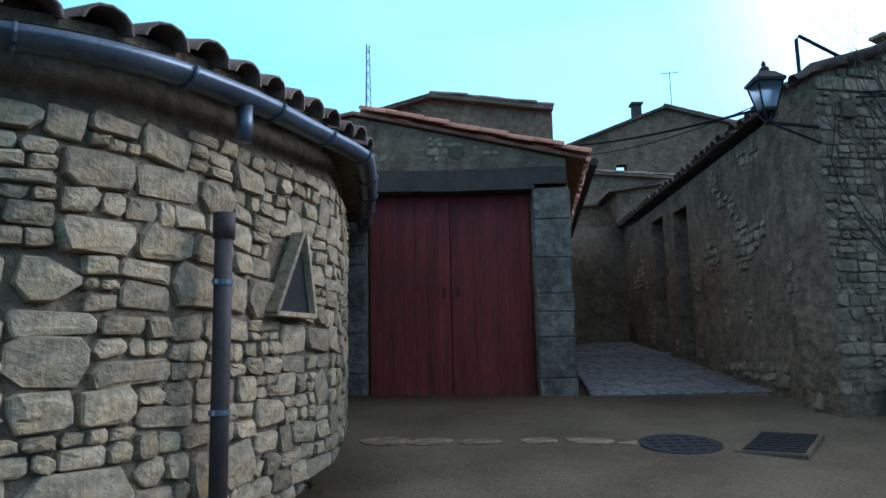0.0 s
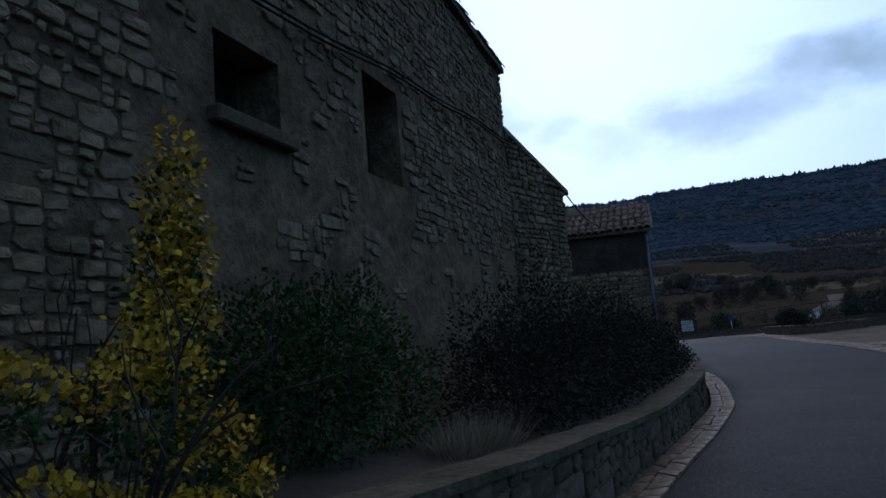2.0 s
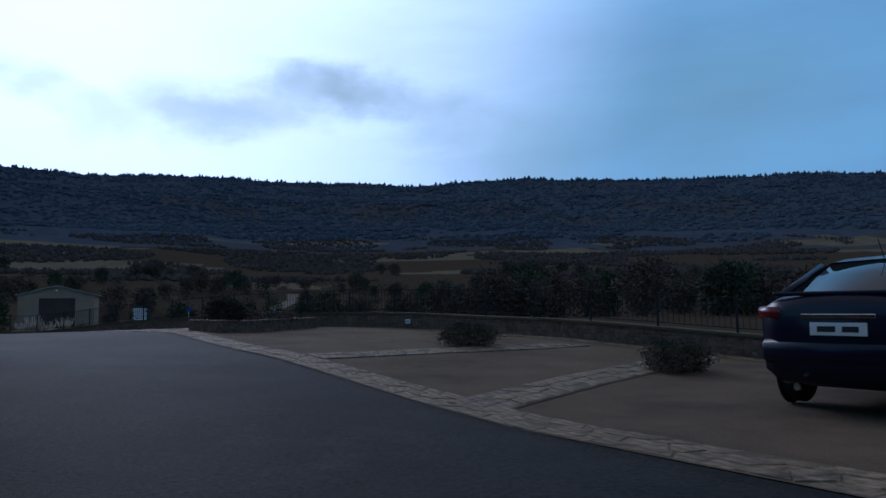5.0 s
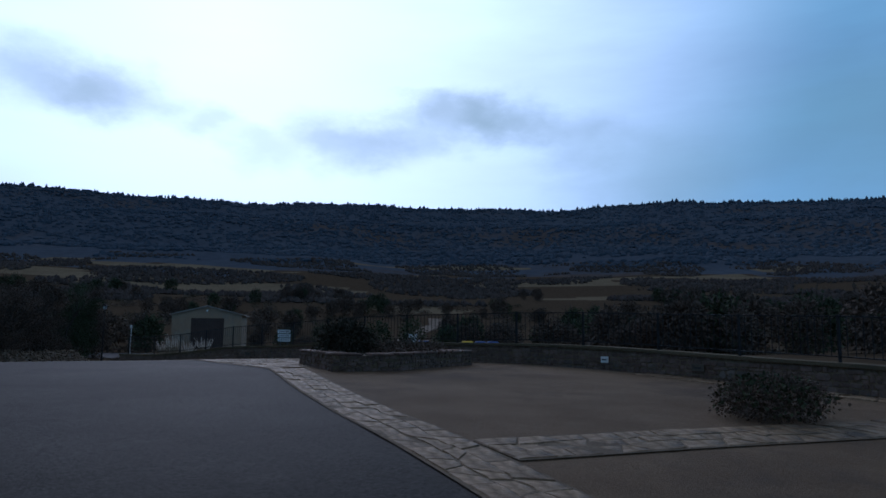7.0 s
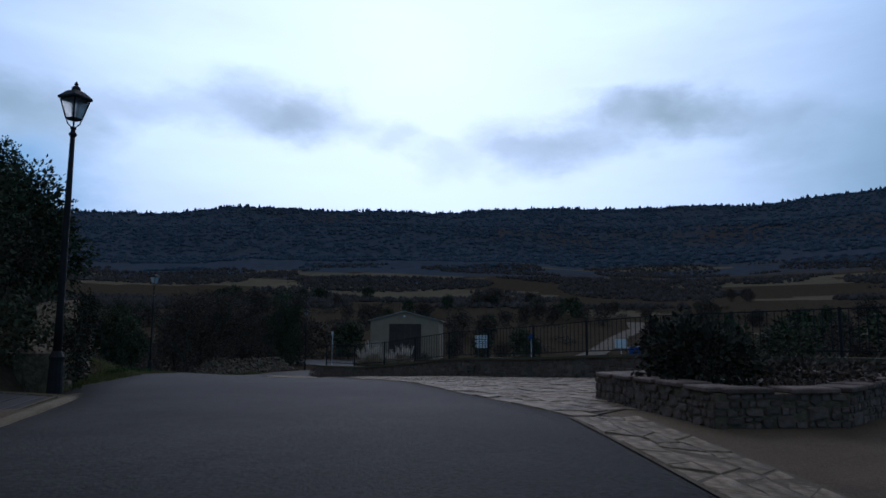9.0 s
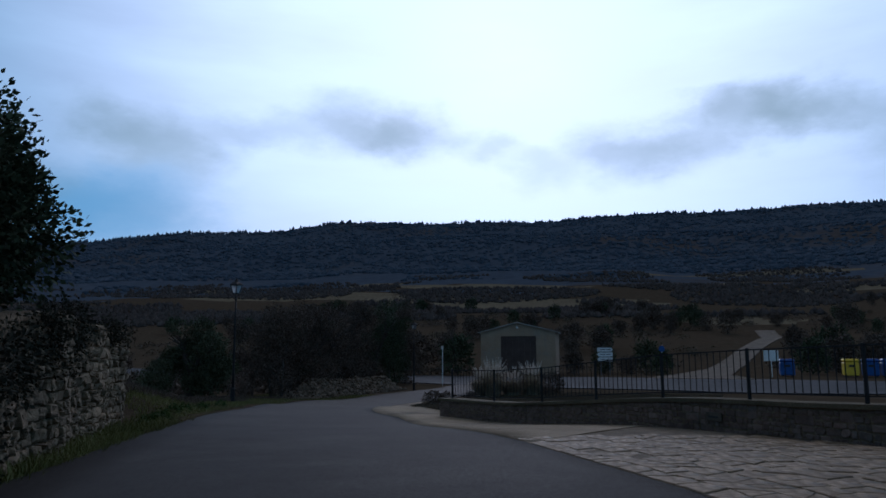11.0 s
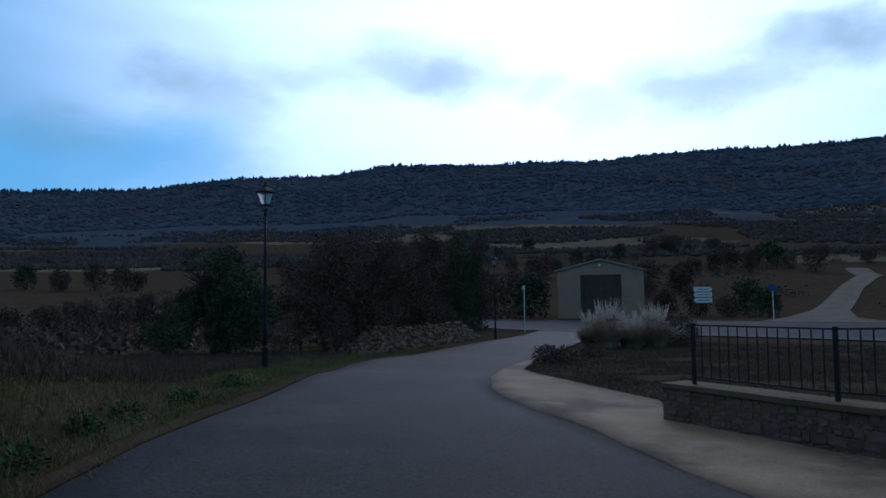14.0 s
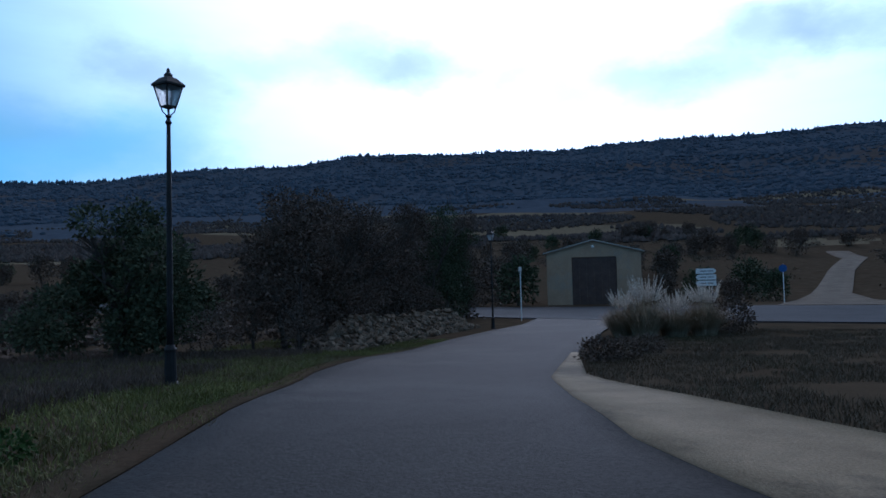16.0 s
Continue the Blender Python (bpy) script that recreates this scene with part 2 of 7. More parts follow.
def thing(name, label, category, m=None, group="", kind=""):
    ob = new(name)
    ob.empty_display_size = 0.2
    if m is not None:
        ob.matrix_world = m
    return tagged(ob, label, category, group, kind)


def box(bm, x0, x1, y0, y1, z0, z1, bevel=0.0, m=None):
    vs = [bm.verts.new(v) for v in ((x0, y0, z0), (x1, y0, z0), (x1, y1, z0), (x0, y1, z0), (x0, y0, z1), (x1, y0, z1), (x1, y1, z1), (x0, y1, z1))]
    fs = [bm.faces.new([vs[i] for i in f]) for f in ((3, 2, 1, 0), (4, 5, 6, 7), (0, 1, 5, 4), (1, 2, 6, 5), (2, 3, 7, 6), (3, 0, 4, 7))]
    if bevel:
        es = {e for f in fs for e in f.edges}
        vs = bmesh.ops.bevel(bm, geom=list(es), offset=bevel, segments=1, affect="EDGES")["verts"]
    if m is not None:
        bmesh.ops.transform(bm, matrix=m, verts=[v for v in vs if v.is_valid])
    return bm


def tube(bm, pts, radius, sides=8, caps=True):
    """A round bar along pts; radius may be a list."""
    rings = []
    pts = [Vector(p) for p in pts]
    for i, p in enumerate(pts):
        d = (pts[min(i + 1, len(pts) - 1)] - pts[max(i - 1, 0)]).normalized()
        a = d.orthogonal().normalized() if abs(d.z) < 0.9 else Vector((1, 0, 0))
        a = (a - d * a.dot(d)).normalized()
        b = d.cross(a)
        r = radius[i] if isinstance(radius, (list, tuple)) else radius
        rings.append([bm.verts.new(p + (a * math.cos(2 * math.pi * k / sides) + b * math.sin(2 * math.pi * k / sides)) * r) for k in range(sides)])
    for q, w in zip(rings, rings[1:]):
        for k in range(sides):
            bm.faces.new((q[k], q[(k + 1) % sides], w[(k + 1) % sides], w[k]))
    if caps:
        bm.faces.new(rings[0][::-1])
        bm.faces.new(rings[-1])
    return bm


def lathe(bm, profile, sides=12, twist=0.0, m=None):
    """Turns (radius, z) pairs round z."""
    rings = [[bm.verts.new((r * math.cos(2 * math.pi * k / sides + twist), r * math.sin(2 * math.pi * k / sides + twist), z)) for k in range(sides)] for r, z in profile]
    for q, w in zip(rings, rings[1:]):
        for k in range(sides):
            bm.faces.new((q[k], q[(k + 1) % sides], w[(k + 1) % sides], w[k]))
    bm.faces.new(rings[0][::-1])
    bm.faces.new(rings[-1])
    if m is not None:
        bmesh.ops.transform(bm, matrix=m, verts=[v for r in rings for v in r])
    return bm


def smooth_step(a, b, v):
    s = min(1.0, max(0.0, (v - a) / (b - a)))
    return s * s * (3 - 2 * s)


def soft_curve(knots, v):
    """A smooth line through (place, height) knots."""
    if v <= knots[0][0]:
        return knots[0][1]
    for (a, p), (b, q) in zip(knots, knots[1:]):
        if v <= b:
            s = (v - a) / (b - a)
            return p + (q - p) * (0.5 * s + 0.5 * s * s * (3 - 2 * s))
    return knots[-1][1]

# ---- the lie of the land ----
ROAD_RISE = ((-50, 0.2), (8, 0.12), (18, 0.02), (26, 0.42), (33, 0.6), (39, 0.55), (45, 0.3), (53, -0.12), (60, -0.4), (67, -0.85), (80, -1.4), (96, -1.75), (150, -1.9))
FAR_RISE = ((0, 0), (60, 0), (130, 5.5), (250, 18), (450, 42), (800, 98), (1150, 185), (1480, 268), (1700, 268), (2600, 200))
RIDGE = ((-180, 0.25), (0, 0.6), (30, 0.74), (45, 0.91), (55, 1.01), (62, 1.02), (68, 1.03), (75, 1.06), (84, 1.01), (90, 1.02), (105, 1.04), (125, 0.95), (180, 0.25))


def lie(x, y):
    """Height of the ground near the road."""
    hill = 0.09 * max(min(y, 40), -8)
    along = soft_curve(ROAD_RISE, 0.8 * x + 0.6 * y)
    s = smooth_step(3, 9, x - max(0, y - 6) * 0.6)
    # banked garden behind the retaining wall
    along_wall, off_wall = (x - 34.8) * 0.71 + (y - 16.3) * 0.70, (y - 16.3) * 0.71 - (x - 34.8) * 0.70
    bank = 1.7 * smooth_step(0.35, 1.3, off_wall) * smooth_step(-1.0, 2.2, along_wall) * (1 - smooth_step(12.2, 14.5, along_wall)) * (1 - smooth_step(14, 30, off_wall))
    # drive that climbs from the kerb beside the lane
    bank += 0.4 * smooth_step(0.1, 3.0, off_wall) * (1 - smooth_step(-0.5, 1.5, along_wall)) * smooth_step(-13, -8, along_wall) * (1 - smooth_step(14, 30, off_wall))
    # rough mound that runs on past the end of the wall
    bank += 0.8 * smooth_step(-1.8, 1.2, off_wall) * smooth_step(13, 16, along_wall) * (1 - smooth_step(18, 27, along_wall)) * (1 - smooth_step(10, 24, off_wall))
    # the lane down to the junction leans towards the valley
    reach = 0.8 * x + 0.6 * y
    off_road = (x - 44.5) * 0.58 - (y - 20.6) * 0.815
    lean = (0.06 * min(4.5, -off_road) if off_road < 0 else -0.03 * min(4.5, off_road)) * smooth_step(46, 53, reach) * (1 - smooth_step(70, 82, reach))
    return hill * (1 - s) + along * s + bank + lean


def land(x, y):
    """Height of the ground anywhere, out to the ridge."""
    dx, dy = x - 50, y - 15
    far = math.hypot(dx, dy)
    az = math.degrees(math.atan2(dx, dy))
    rise = soft_curve(FAR_RISE, max(0, far - 40) * 1.0) * soft_curve(RIDGE, az)
    if far > 200:
        w = smooth_step(200, 900, far)
        rise += w * 9 * noise.fractal(Vector((x / 260, y / 260, 0.3)), 1, 2, 4) + w * 2.5 * noise.noise(Vector((x / 45, y / 45, 2)))
    k = smooth_step(60, 160, far)
    return lie(x, y) * (1 - k) + (-1.9) * k + rise


def steps(lo, hi, near0, near1, fine, growth):
    out, v, d = [], near1, fine
    mid = list(np.arange(near0, near1, fine))
    while v < hi:
        out.append(v)
        d *= growth
        v += d
    lower, v, d = [], near0, fine
    while v > lo:
        d *= growth
        v -= d
        lower.append(v)
    return lower[::-1] + mid + out + [hi]


def build_ground():
    xs, ys = steps(-500, 2400, -12, 125, 1.0, 1.045), steps(-2300, 2300, -25, 62, 1.0, 1.045)
    verts = [(x, y, land(x, y)) for y in ys for x in xs]
    w = len(xs)
    faces = [(j * w + i, j * w + i + 1, (j + 1) * w + i + 1, (j + 1) * w + i) for j in range(len(ys) - 1) for i in range(w - 1)]
    me = bpy.data.meshes.new("ground")
    me.from_pydata(verts, [], faces)
    me.materials.append(M["grass"])
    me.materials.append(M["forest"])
    me.materials.append(M["field"])
    for p in me.polygons:
        p.use_smooth = True
        c = p.center
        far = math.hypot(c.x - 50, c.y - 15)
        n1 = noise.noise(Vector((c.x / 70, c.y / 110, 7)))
        # far slopes take the haze-blue forest colour
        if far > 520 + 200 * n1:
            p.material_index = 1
        elif far > 150:
            p.material_index = 2 if n1 > 0.17 else 0
    return tagged(new("ground", me), "valley land rising to a wooded ridge", "ground", kind="structure")


build_ground()


def ribbon(name, line, mat, lift, label, category, across=4, kind="structure"):
    """A paved strip between pairs of edge points, laid on the land. line: rows of (x0, y0, x1, y1)."""
    verts, faces, w = [], [], across + 1
    dense = []
    for a, b in zip(line, line[1:]):
        n = max(1, int(math.hypot((a[0] + a[2] - b[0] - b[2]) / 2, (a[1] + a[3] - b[1] - b[3]) / 2) / 1.0))
        dense += [[p + (q - p) * k / n for p, q in zip(a, b)] for k in range(n)]
    dense.append(list(line[-1]))
    for x0, y0, x1, y1 in dense:
        for k in range(w):
            x, y = x0 + (x1 - x0) * k / across, y0 + (y1 - y0) * k / across
            verts.append((x, y, land(x, y) + lift))
    for j in range(len(dense) - 1):
        for k in range(across):
            faces.append((j * w + k, j * w + k + 1, (j + 1) * w + k + 1, (j + 1) * w + k))
    # edges turned down into the ground
    for k in (0, across):
        n = len(verts)
        verts += [(verts[j * w + k][0], verts[j * w + k][1], verts[j * w + k][2] - 0.12) for j in range(len(dense))]
        faces += [(j * w + k, (j + 1) * w + k, n + j + 1, n + j) for j in range(len(dense) - 1)]
    for j in (0, len(dense) - 1):
        n = len(verts)
        verts += [(verts[j * w + k][0], verts[j * w + k][1], verts[j * w + k][2] - 0.12) for k in range(w)]
        faces += [(j * w + k, j * w + k + 1, n + k + 1, n + k) for k in range(across)]
    return tagged(raw(name, verts, faces, mat, smooth=True), label, category, kind=kind)


# left edge, right edge, driving order
ROAD = ((-3, -14, 3.2, -14), (-3.2, -6, 4.5, -7), (-1.0, -2, 8, -5.5), (2.2, 2.6, 11.4, -2.9), (4.6, 4.4, 13.7, -1.15), (6.7, 5.3, 16.1, 0), (10.8, 5.8, 18.6, 1.25), (13.5, 6.15, 20.6, 2.3), (16, 6.55, 22.4, 3.3), (18.4, 7.1, 25.1, 4.55), (21.9, 8.6, 28.5, 6.4), (25, 10.0, 31, 7.6), (29.3, 12.5, 34.45, 9.2), (33.7, 15.2, 36.8, 11.0), (38.4, 19.4, 43.2, 15.8), (42.4, 22.6, 46.6, 18.7), (46.6, 25.55, 50.6, 22.6), (49.9, 27.6, 53.1, 25.1), (53.7, 30.05, 55.0, 26.5), (59.1, 33.45, 58.5, 28.1), (64.0, 35.7, 62.6, 29.6), (71.3, 37.8, 69, 31.6), (79.7, 39.5, 79.5, 34), (87, 40.8, 87.5, 35.6), (96, 43, 95, 35))
ribbon("road", [(a, b, c + 0.2, d - 0.3) for a, b, c, d in ROAD], M["asphalt"], 0.062, "damp dark asphalt village lane", "road", 8)
MAIN = ((112, 120, 100, 120), (112.5, 75, 99, 75), (112.5, 48, 95, 47), (114, 34, 91, 33), (114, 16, 84, 16), (109, -14, 77, -14), (100, -50, 70, -52))
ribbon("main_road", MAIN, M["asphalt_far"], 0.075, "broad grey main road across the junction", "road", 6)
TRACK = ((113, 29, 113, 18), (125, 28, 125, 21.5), (150, 27.5, 150, 23), (185, 26, 185, 22), (215, 23.5, 215, 19), (245, 27, 244, 22))
ribbon("farm_track", TRACK, M["track"], 0.12, "pale gravel track climbing the far slope", "track", 3)
SQUARE = ((-1.0, -3.5, -0.9, -3.5), (-3.0, 1.9, 2.2, 2.4), (-1.4, 3.2, 4.4, 4.2), (-0.9, 4.6, 5.2, 5.2), (-1.6, 6.0, 5.0, 5.9), (-2.6, 7.4, 3.9, 6.6), (-2.6, 8.5, 3.56, 7.6))
ribbon("concrete_apron", SQUARE, M["concrete"], 0.075, "worn patched concrete in front of the garage", "pavement", 8)

# ---- builders for masonry, roofs and plants ----
def wall_panel(x0, x1, bottom, profile, openings, y0, y1):
    """An upright wall along local x, with a roofline through (x, z) knots and openings (xa, xb, za, zb) right through it."""
    def top(x):
        for (a, p), (b, q) in zip(profile, profile[1:]):
            if x <= b + 1e-9:
                return p + (q - p) * (x - a) / (b - a)
        return profile[-1][1]
    bm = bmesh.new()

    def quad(*pts):
        bm.faces.new([bm.verts.new(p) for p in pts])
    xs = sorted({x0, x1, *(v for o in openings for v in o[:2]), *(k[0] for k in profile if x0 < k[0] < x1)})
    for a, b in zip(xs, xs[1:]):
        holes = sorted((o[2], o[3]) for o in openings if o[0] <= a + 1e-6 and o[1] >= b - 1e-6)
        za = zb = bottom
        for h0, h1 in holes + [(None, None)]:
            ta, tb = (top(a), top(b)) if h0 is None else (h0, h0)
            quad((a, y0, za), (b, y0, zb), (b, y0, tb), (a, y0, ta))
            quad((b, y1, zb), (a, y1, za), (a, y1, ta), (b, y1, tb))
            quad((a, y0, ta), (b, y0, tb), (b, y1, tb), (a, y1, ta))
            if za > bottom:
                quad((a, y1, za), (b, y1, zb), (b, y0, zb), (a, y0, za))
            if h1 is not None:
                za = zb = h1
    for xa, xb, za, zb in openings:
        quad((xa, y0, za), (xa, y1, za), (xa, y1, zb), (xa, y0, zb))
        quad((xb, y1, za), (xb, y0, za), (xb, y0, zb), (xb, y1, zb))
    for x, s in ((x0, 1), (x1, -1)):
        quad(*[(x, y, z) for y, z in ((y1, bottom), (y0, bottom), (y0, top(x)), (y1, top(x)))][::s])
    bmesh.ops.remove_doubles(bm, verts=bm.verts, dist=1e-4)
    return bm


def stone_mesh(rng, w, h, deep):
    """One rough stone, w by h, lying in local x and z, its face at y = -deep."""
    pts = []
    c = min(w, h) * rng.uniform(0.12, 0.36)
    for sx, sz, px, pz in ((-1, -1, 1, 0), (1, -1, -1, 0), (1, -1, 0, 1), (1, 1, 0, -1), (1, 1, -1, 0), (-1, 1, 1, 0), (-1, 1, 0, -1), (-1, -1, 0, 1)):
        j = 0.12
        pts.append((sx * w / 2 + px * c * rng.uniform(0.5, 1.5) + rng.uniform(-j, j) * h * 0.6, sz * h / 2 + pz * c * rng.uniform(0.5, 1.5) + rng.uniform(-j, j) * h))
    verts = [(x, 0.03, z) for x, z in pts]
    verts += [(x * 0.99, -deep * 0.6, z * 0.98) for x, z in pts]
    tx, tz = rng.uniform(-0.22, 0.22), rng.uniform(-0.28, 0.28)
    tilt = lambda x, z: 1 + tx * x / w * 2 + tz * z / h * 2
    verts += [(x * 0.93, -deep * (tilt(x, z) + rng.uniform(-0.14, 0.10)), z * 0.90) for x, z in pts]
    verts += [(x * rng.uniform(0.42, 0.68), -deep * (tilt(x * 0.5, z * 0.5) + rng.uniform(-0.06, 0.24)), z * rng.uniform(0.42, 0.68)) for x, z in pts]
    verts.append((rng.uniform(-0.1, 0.1) * w, -deep * rng.uniform(0.95, 1.25), rng.uniform(-0.1, 0.1) * h))
    faces = []
    for k in range(8):
        n = (k + 1) % 8
        faces += [(k, n, 8 + n, 8 + k), (8 + k, 8 + n, 16 + n, 16 + k), (16 + k, 16 + n, 24 + n, 24 + k), (24 + k, 24 + n, 32)]
    return verts, faces


def rubble(parent, spot, length, low, high, rng, rows=(0.08, 0.2), wide=(1.2, 3.2), deep=(0.03, 0.07), mat=None, keep=None, pieces=300, first=None, name="stone", gap=0.012):
    """Courses of rough stones on a wall. spot(u) gives x, y and the wall's heading in radians; low(u) and high(u) its foot and head.
    keep(u, z) says where stones show. The pieces nearest to first (a u) become objects of their own; the rest one mesh."""
    cells, base = [], min(low(length * k / 8) for k in range(9))
    ztop = max(high(length * k / 12) for k in range(13))

    def split(u, z, w, h):
        """Cuts a stretch of wall into stones of mixed size, lying flat."""
        if h > rows[1] * rng.uniform(0.95, 1.25):
            k = rng.uniform(0.32, 0.68)
            split(u, z, w, h * k)
            split(u, z + h * k, w, h * (1 - k))
        elif w > h * wide[1] or (w > h * wide[0] * 1.7 and rng.random() < 0.6):
            k = rng.uniform(0.32, 0.68)
            split(u, z, w * k, h)
            split(u + w * k, z, w * (1 - k), h)
        elif h > 2.1 * rows[0] and rng.random() < 0.4:
            k = rng.uniform(0.38, 0.62)
            split(u, z, w, h * k)
            split(u, z + h * k, w, h * (1 - k))
        else:
            cells.append((u + w / 2, z + h / 2, w - gap, h - gap))
    z = base
    while z < ztop:
        h = rows[1] * rng.uniform(1.5, 2.4)
        u = -rng.uniform(0, 0.3)
        while u < length:
            w = rng.uniform(0.5, 1.1)
            split(u, z, w, h)
            u += w
        z += h
    fit = []
    for u, zz, w, h in cells:
        lo, hi = max(u - w / 2, 0), min(u + w / 2, length)
        u, w = (lo + hi) / 2, hi - lo
        if w < 0.05:
            continue
        top, foot = min(high(lo), high(hi)), low(u)
        z0, z1 = max(zz - h / 2, foot - 0.05), min(zz + h / 2, top - 0.005)
        if z1 - z0 < 0.035 or (keep is not None and not keep(u, zz)):
            continue
        wave = 0.02 * noise.noise(Vector((u * 1.7, zz * 1.7, 1)))
        fit.append((u, (z0 + z1) / 2 + wave, w * rng.uniform(0.95, 1.03), (z1 - z0) * rng.uniform(0.9, 1.06)))
    cells = fit
    if first is not None:
        cells.sort(key=lambda c: abs(c[0] - first))
    rest_v, rest_f = [], []
    for n, (u, zz, w, h) in enumerate(cells):
        x, y, a = spot(u)
        v, f = stone_mesh(rng, w, h, rng.uniform(*deep))
        m = Matrix.Translation((x, y, zz)) @ Matrix.Rotation(a, 4, "Z") @ Matrix.Rotation(rng.uniform(-0.07, 0.07), 4, "Y")
        if n < pieces:
            me = bpy.data.meshes.new(name)
            me.from_pydata(v, [], f)
            me.materials.append(mat)
            ob = new(name, me)
            ob.parent = parent
            ob.matrix_local = m
        else:
            k = len(rest_v)
            rest_v += [m @ Vector(p) for p in v]
            rest_f += [[i + k for i in q] for q in f]
    if rest_v:
        tagged(raw(name + "_rows", rest_v, rest_f, mat, parent), kind="stuff")


def curve_line(points, n=16):
    """A smooth line through plan points, as a dense list."""
    p = [Vector(q).to_2d() for q in points]
    p = [2 * p[0] - p[1]] + p + [2 * p[-1] - p[-2]]
    out = []
    for a, b, c, d in zip(p, p[1:], p[2:], p[3:]):
        for k in range(n):
            t = k / n
            out.append(0.5 * (2 * b + (c - a) * t + (2 * a - 5 * b + 4 * c - d) * t * t + (3 * b - a - 3 * c + d) * t ** 3))
    return out + [p[-2]]


def on_line(line):
    """spot(u) for rubble along a dense plan line, and its length."""
    acc = [0.0]
    for a, b in zip(line, line[1:]):
        acc.append(acc[-1] + (b - a).length)

    def spot(u):
        u = min(max(u, 0.0), acc[-1])
        for i in range(len(line) - 1):
            if u <= acc[i + 1]:
                break
        a, b = line[i], line[i + 1]
        p = a + (b - a) * ((u - acc[i]) / max(acc[i + 1] - acc[i], 1e-6))
        return p.x, p.y, math.atan2(b.y - a.y, b.x - a.x)
    return spot, acc[-1]


def line_wall(line, low, high, thick, segs=None):
    """A wall body following a plan line; its face lies on the line, its bulk to the line's left."""
    bm = bmesh.new()
    spot, n = on_line(line)
    k = segs or max(4, int(n / 0.25))
    prev = None
    rings = []
    for i in range(k + 1):
        u = n * i / k
        x, y, a = spot(u)
        nx, ny = -math.sin(a) * thick, math.cos(a) * thick
        z0, z1 = low(u), high(u)
        rings.append([bm.verts.new(v) for v in ((x, y, z0), (x, y, z1), (x + nx, y + ny, z1), (x + nx, y + ny, z0))])
    for q, w in zip(rings, rings[1:]):
        for j in range(4):
            bm.faces.new((q[j], w[j], w[(j + 1) % 4], q[(j + 1) % 4])[::-1])
    bm.faces.new(rings[0])
    bm.faces.new(rings[-1][::-1])
    return bm


def tile_mesh(name, mat, r=0.1, long=0.46, taper=0.82, thick=0.014):
    """One curved clay roof tile, its length along local y (uphill), crown up."""
    verts, faces, n = [], [], 6
    for end, s in ((0, 1.0), (1, taper)):
        for rr in (r * s, r * s - thick):
            for k in range(n + 1):
                a = math.pi * k / n
                verts.append((-math.cos(a) * rr, end * long, math.sin(a) * rr * 0.8))
    w = n + 1
    for k in range(n):
        faces += [(k, k + 1, 2 * w + k + 1, 2 * w + k), (w + k + 1, w + k, 3 * w + k, 3 * w + k + 1), (k + 1, k, w + k, w + k + 1)]
    me = bpy.data.meshes.new(name)
    me.from_pydata(verts, [], faces)
    me.materials.append(mat)
    for p in me.polygons:
        p.use_smooth = True
    return me


TILE_OLD, TILE_RED = tile_mesh("roof_tile", M["tile_old"]), tile_mesh("red_roof_tile", M["tile"])


def lay_tiles(parent, me, origin, along, uphill, columns, rows, rng, pitch=0.21, step=0.36, pieces=120, skip=None):
    """Rows of tiles on a slope: columns along 'along', rows up 'uphill', in the parent's space."""
    ax, up = Vector(along).normalized(), Vector(uphill).normalized()
    nz = ax.cross(up).normalized()
    verts, faces, made = [], [], 0
    for r in range(rows):
        for c in range(columns):
            if skip and skip(c, r):
                continue
            p = Vector(origin) + ax * (c * pitch + rng.uniform(-0.015, 0.015)) + up * (r * step + rng.uniform(-0.03, 0.03)) + nz * (0.012 * (r % 2) + rng.uniform(0, 0.012))
            m = Matrix((ax.to_4d(), up.to_4d(), nz.to_4d(), (0, 0, 0, 1))).transposed()
            for k in range(3):
                m[3][k] = 0
            m = Matrix.Translation(p) @ m.to_3x3().to_4x4() @ Matrix.Rotation(rng.uniform(-0.06, 0.06), 4, "Z") @ Matrix.Rotation(rng.uniform(-0.05, 0.05), 4, "Y")
            if made < pieces:
                ob = new("roof_tile", me)
                ob.parent = parent
                ob.matrix_local = m
            else:
                k = len(verts)
                verts += [m @ v.co for v in me.vertices]
                faces += [[i + k for i in q.vertices] for q in me.polygons]
            made += 1
    if verts:
        tagged(raw("tile_rows", verts, faces, me.materials[0], parent, smooth=True), kind="stuff")


def leaves(rng, blobs, count, size, lean=0.5, shape=0.45, hollow=0.35, sag=0.0):
    """Many small pointed leaves in a set of (x, y, z, rx, ry, rz) clumps with uneven edges."""
    verts, faces = [], []
    vol = [b[3] * b[4] * b[5] for b in blobs]
    total = sum(vol)
    for b, v in zip(blobs, vol):
        for _ in range(int(count * v / total) + 1):
            d = Vector((rng.gauss(0, 1), rng.gauss(0, 1), rng.gauss(0, 1))).normalized()
            bump = 1 + 0.45 * noise.noise(d * 2.3 + Vector((b[0], b[1], b[2])))
            r = (hollow + (1 - hollow) * rng.random() ** 0.6) * bump
            p = Vector((b[0] + d.x * b[3] * r, b[1] + d.y * b[4] * r, b[2] + d.z * b[5] * r))
            out = (d + Vector((rng.gauss(0, lean), rng.gauss(0, lean), rng.gauss(0, lean) - sag))).normalized()
            side = out.orthogonal()
            side.rotate(Matrix.Rotation(rng.uniform(0, 6.28), 3, out))
            s = size * rng.uniform(0.6, 1.4)
            k = len(verts)
            verts += [p, p + out * s * 0.5 + side * s * shape * 0.5, p + out * s, p + out * s * 0.5 - side * s * shape * 0.5]
            faces.append((k, k + 1, k + 2, k + 3))
    return verts, faces


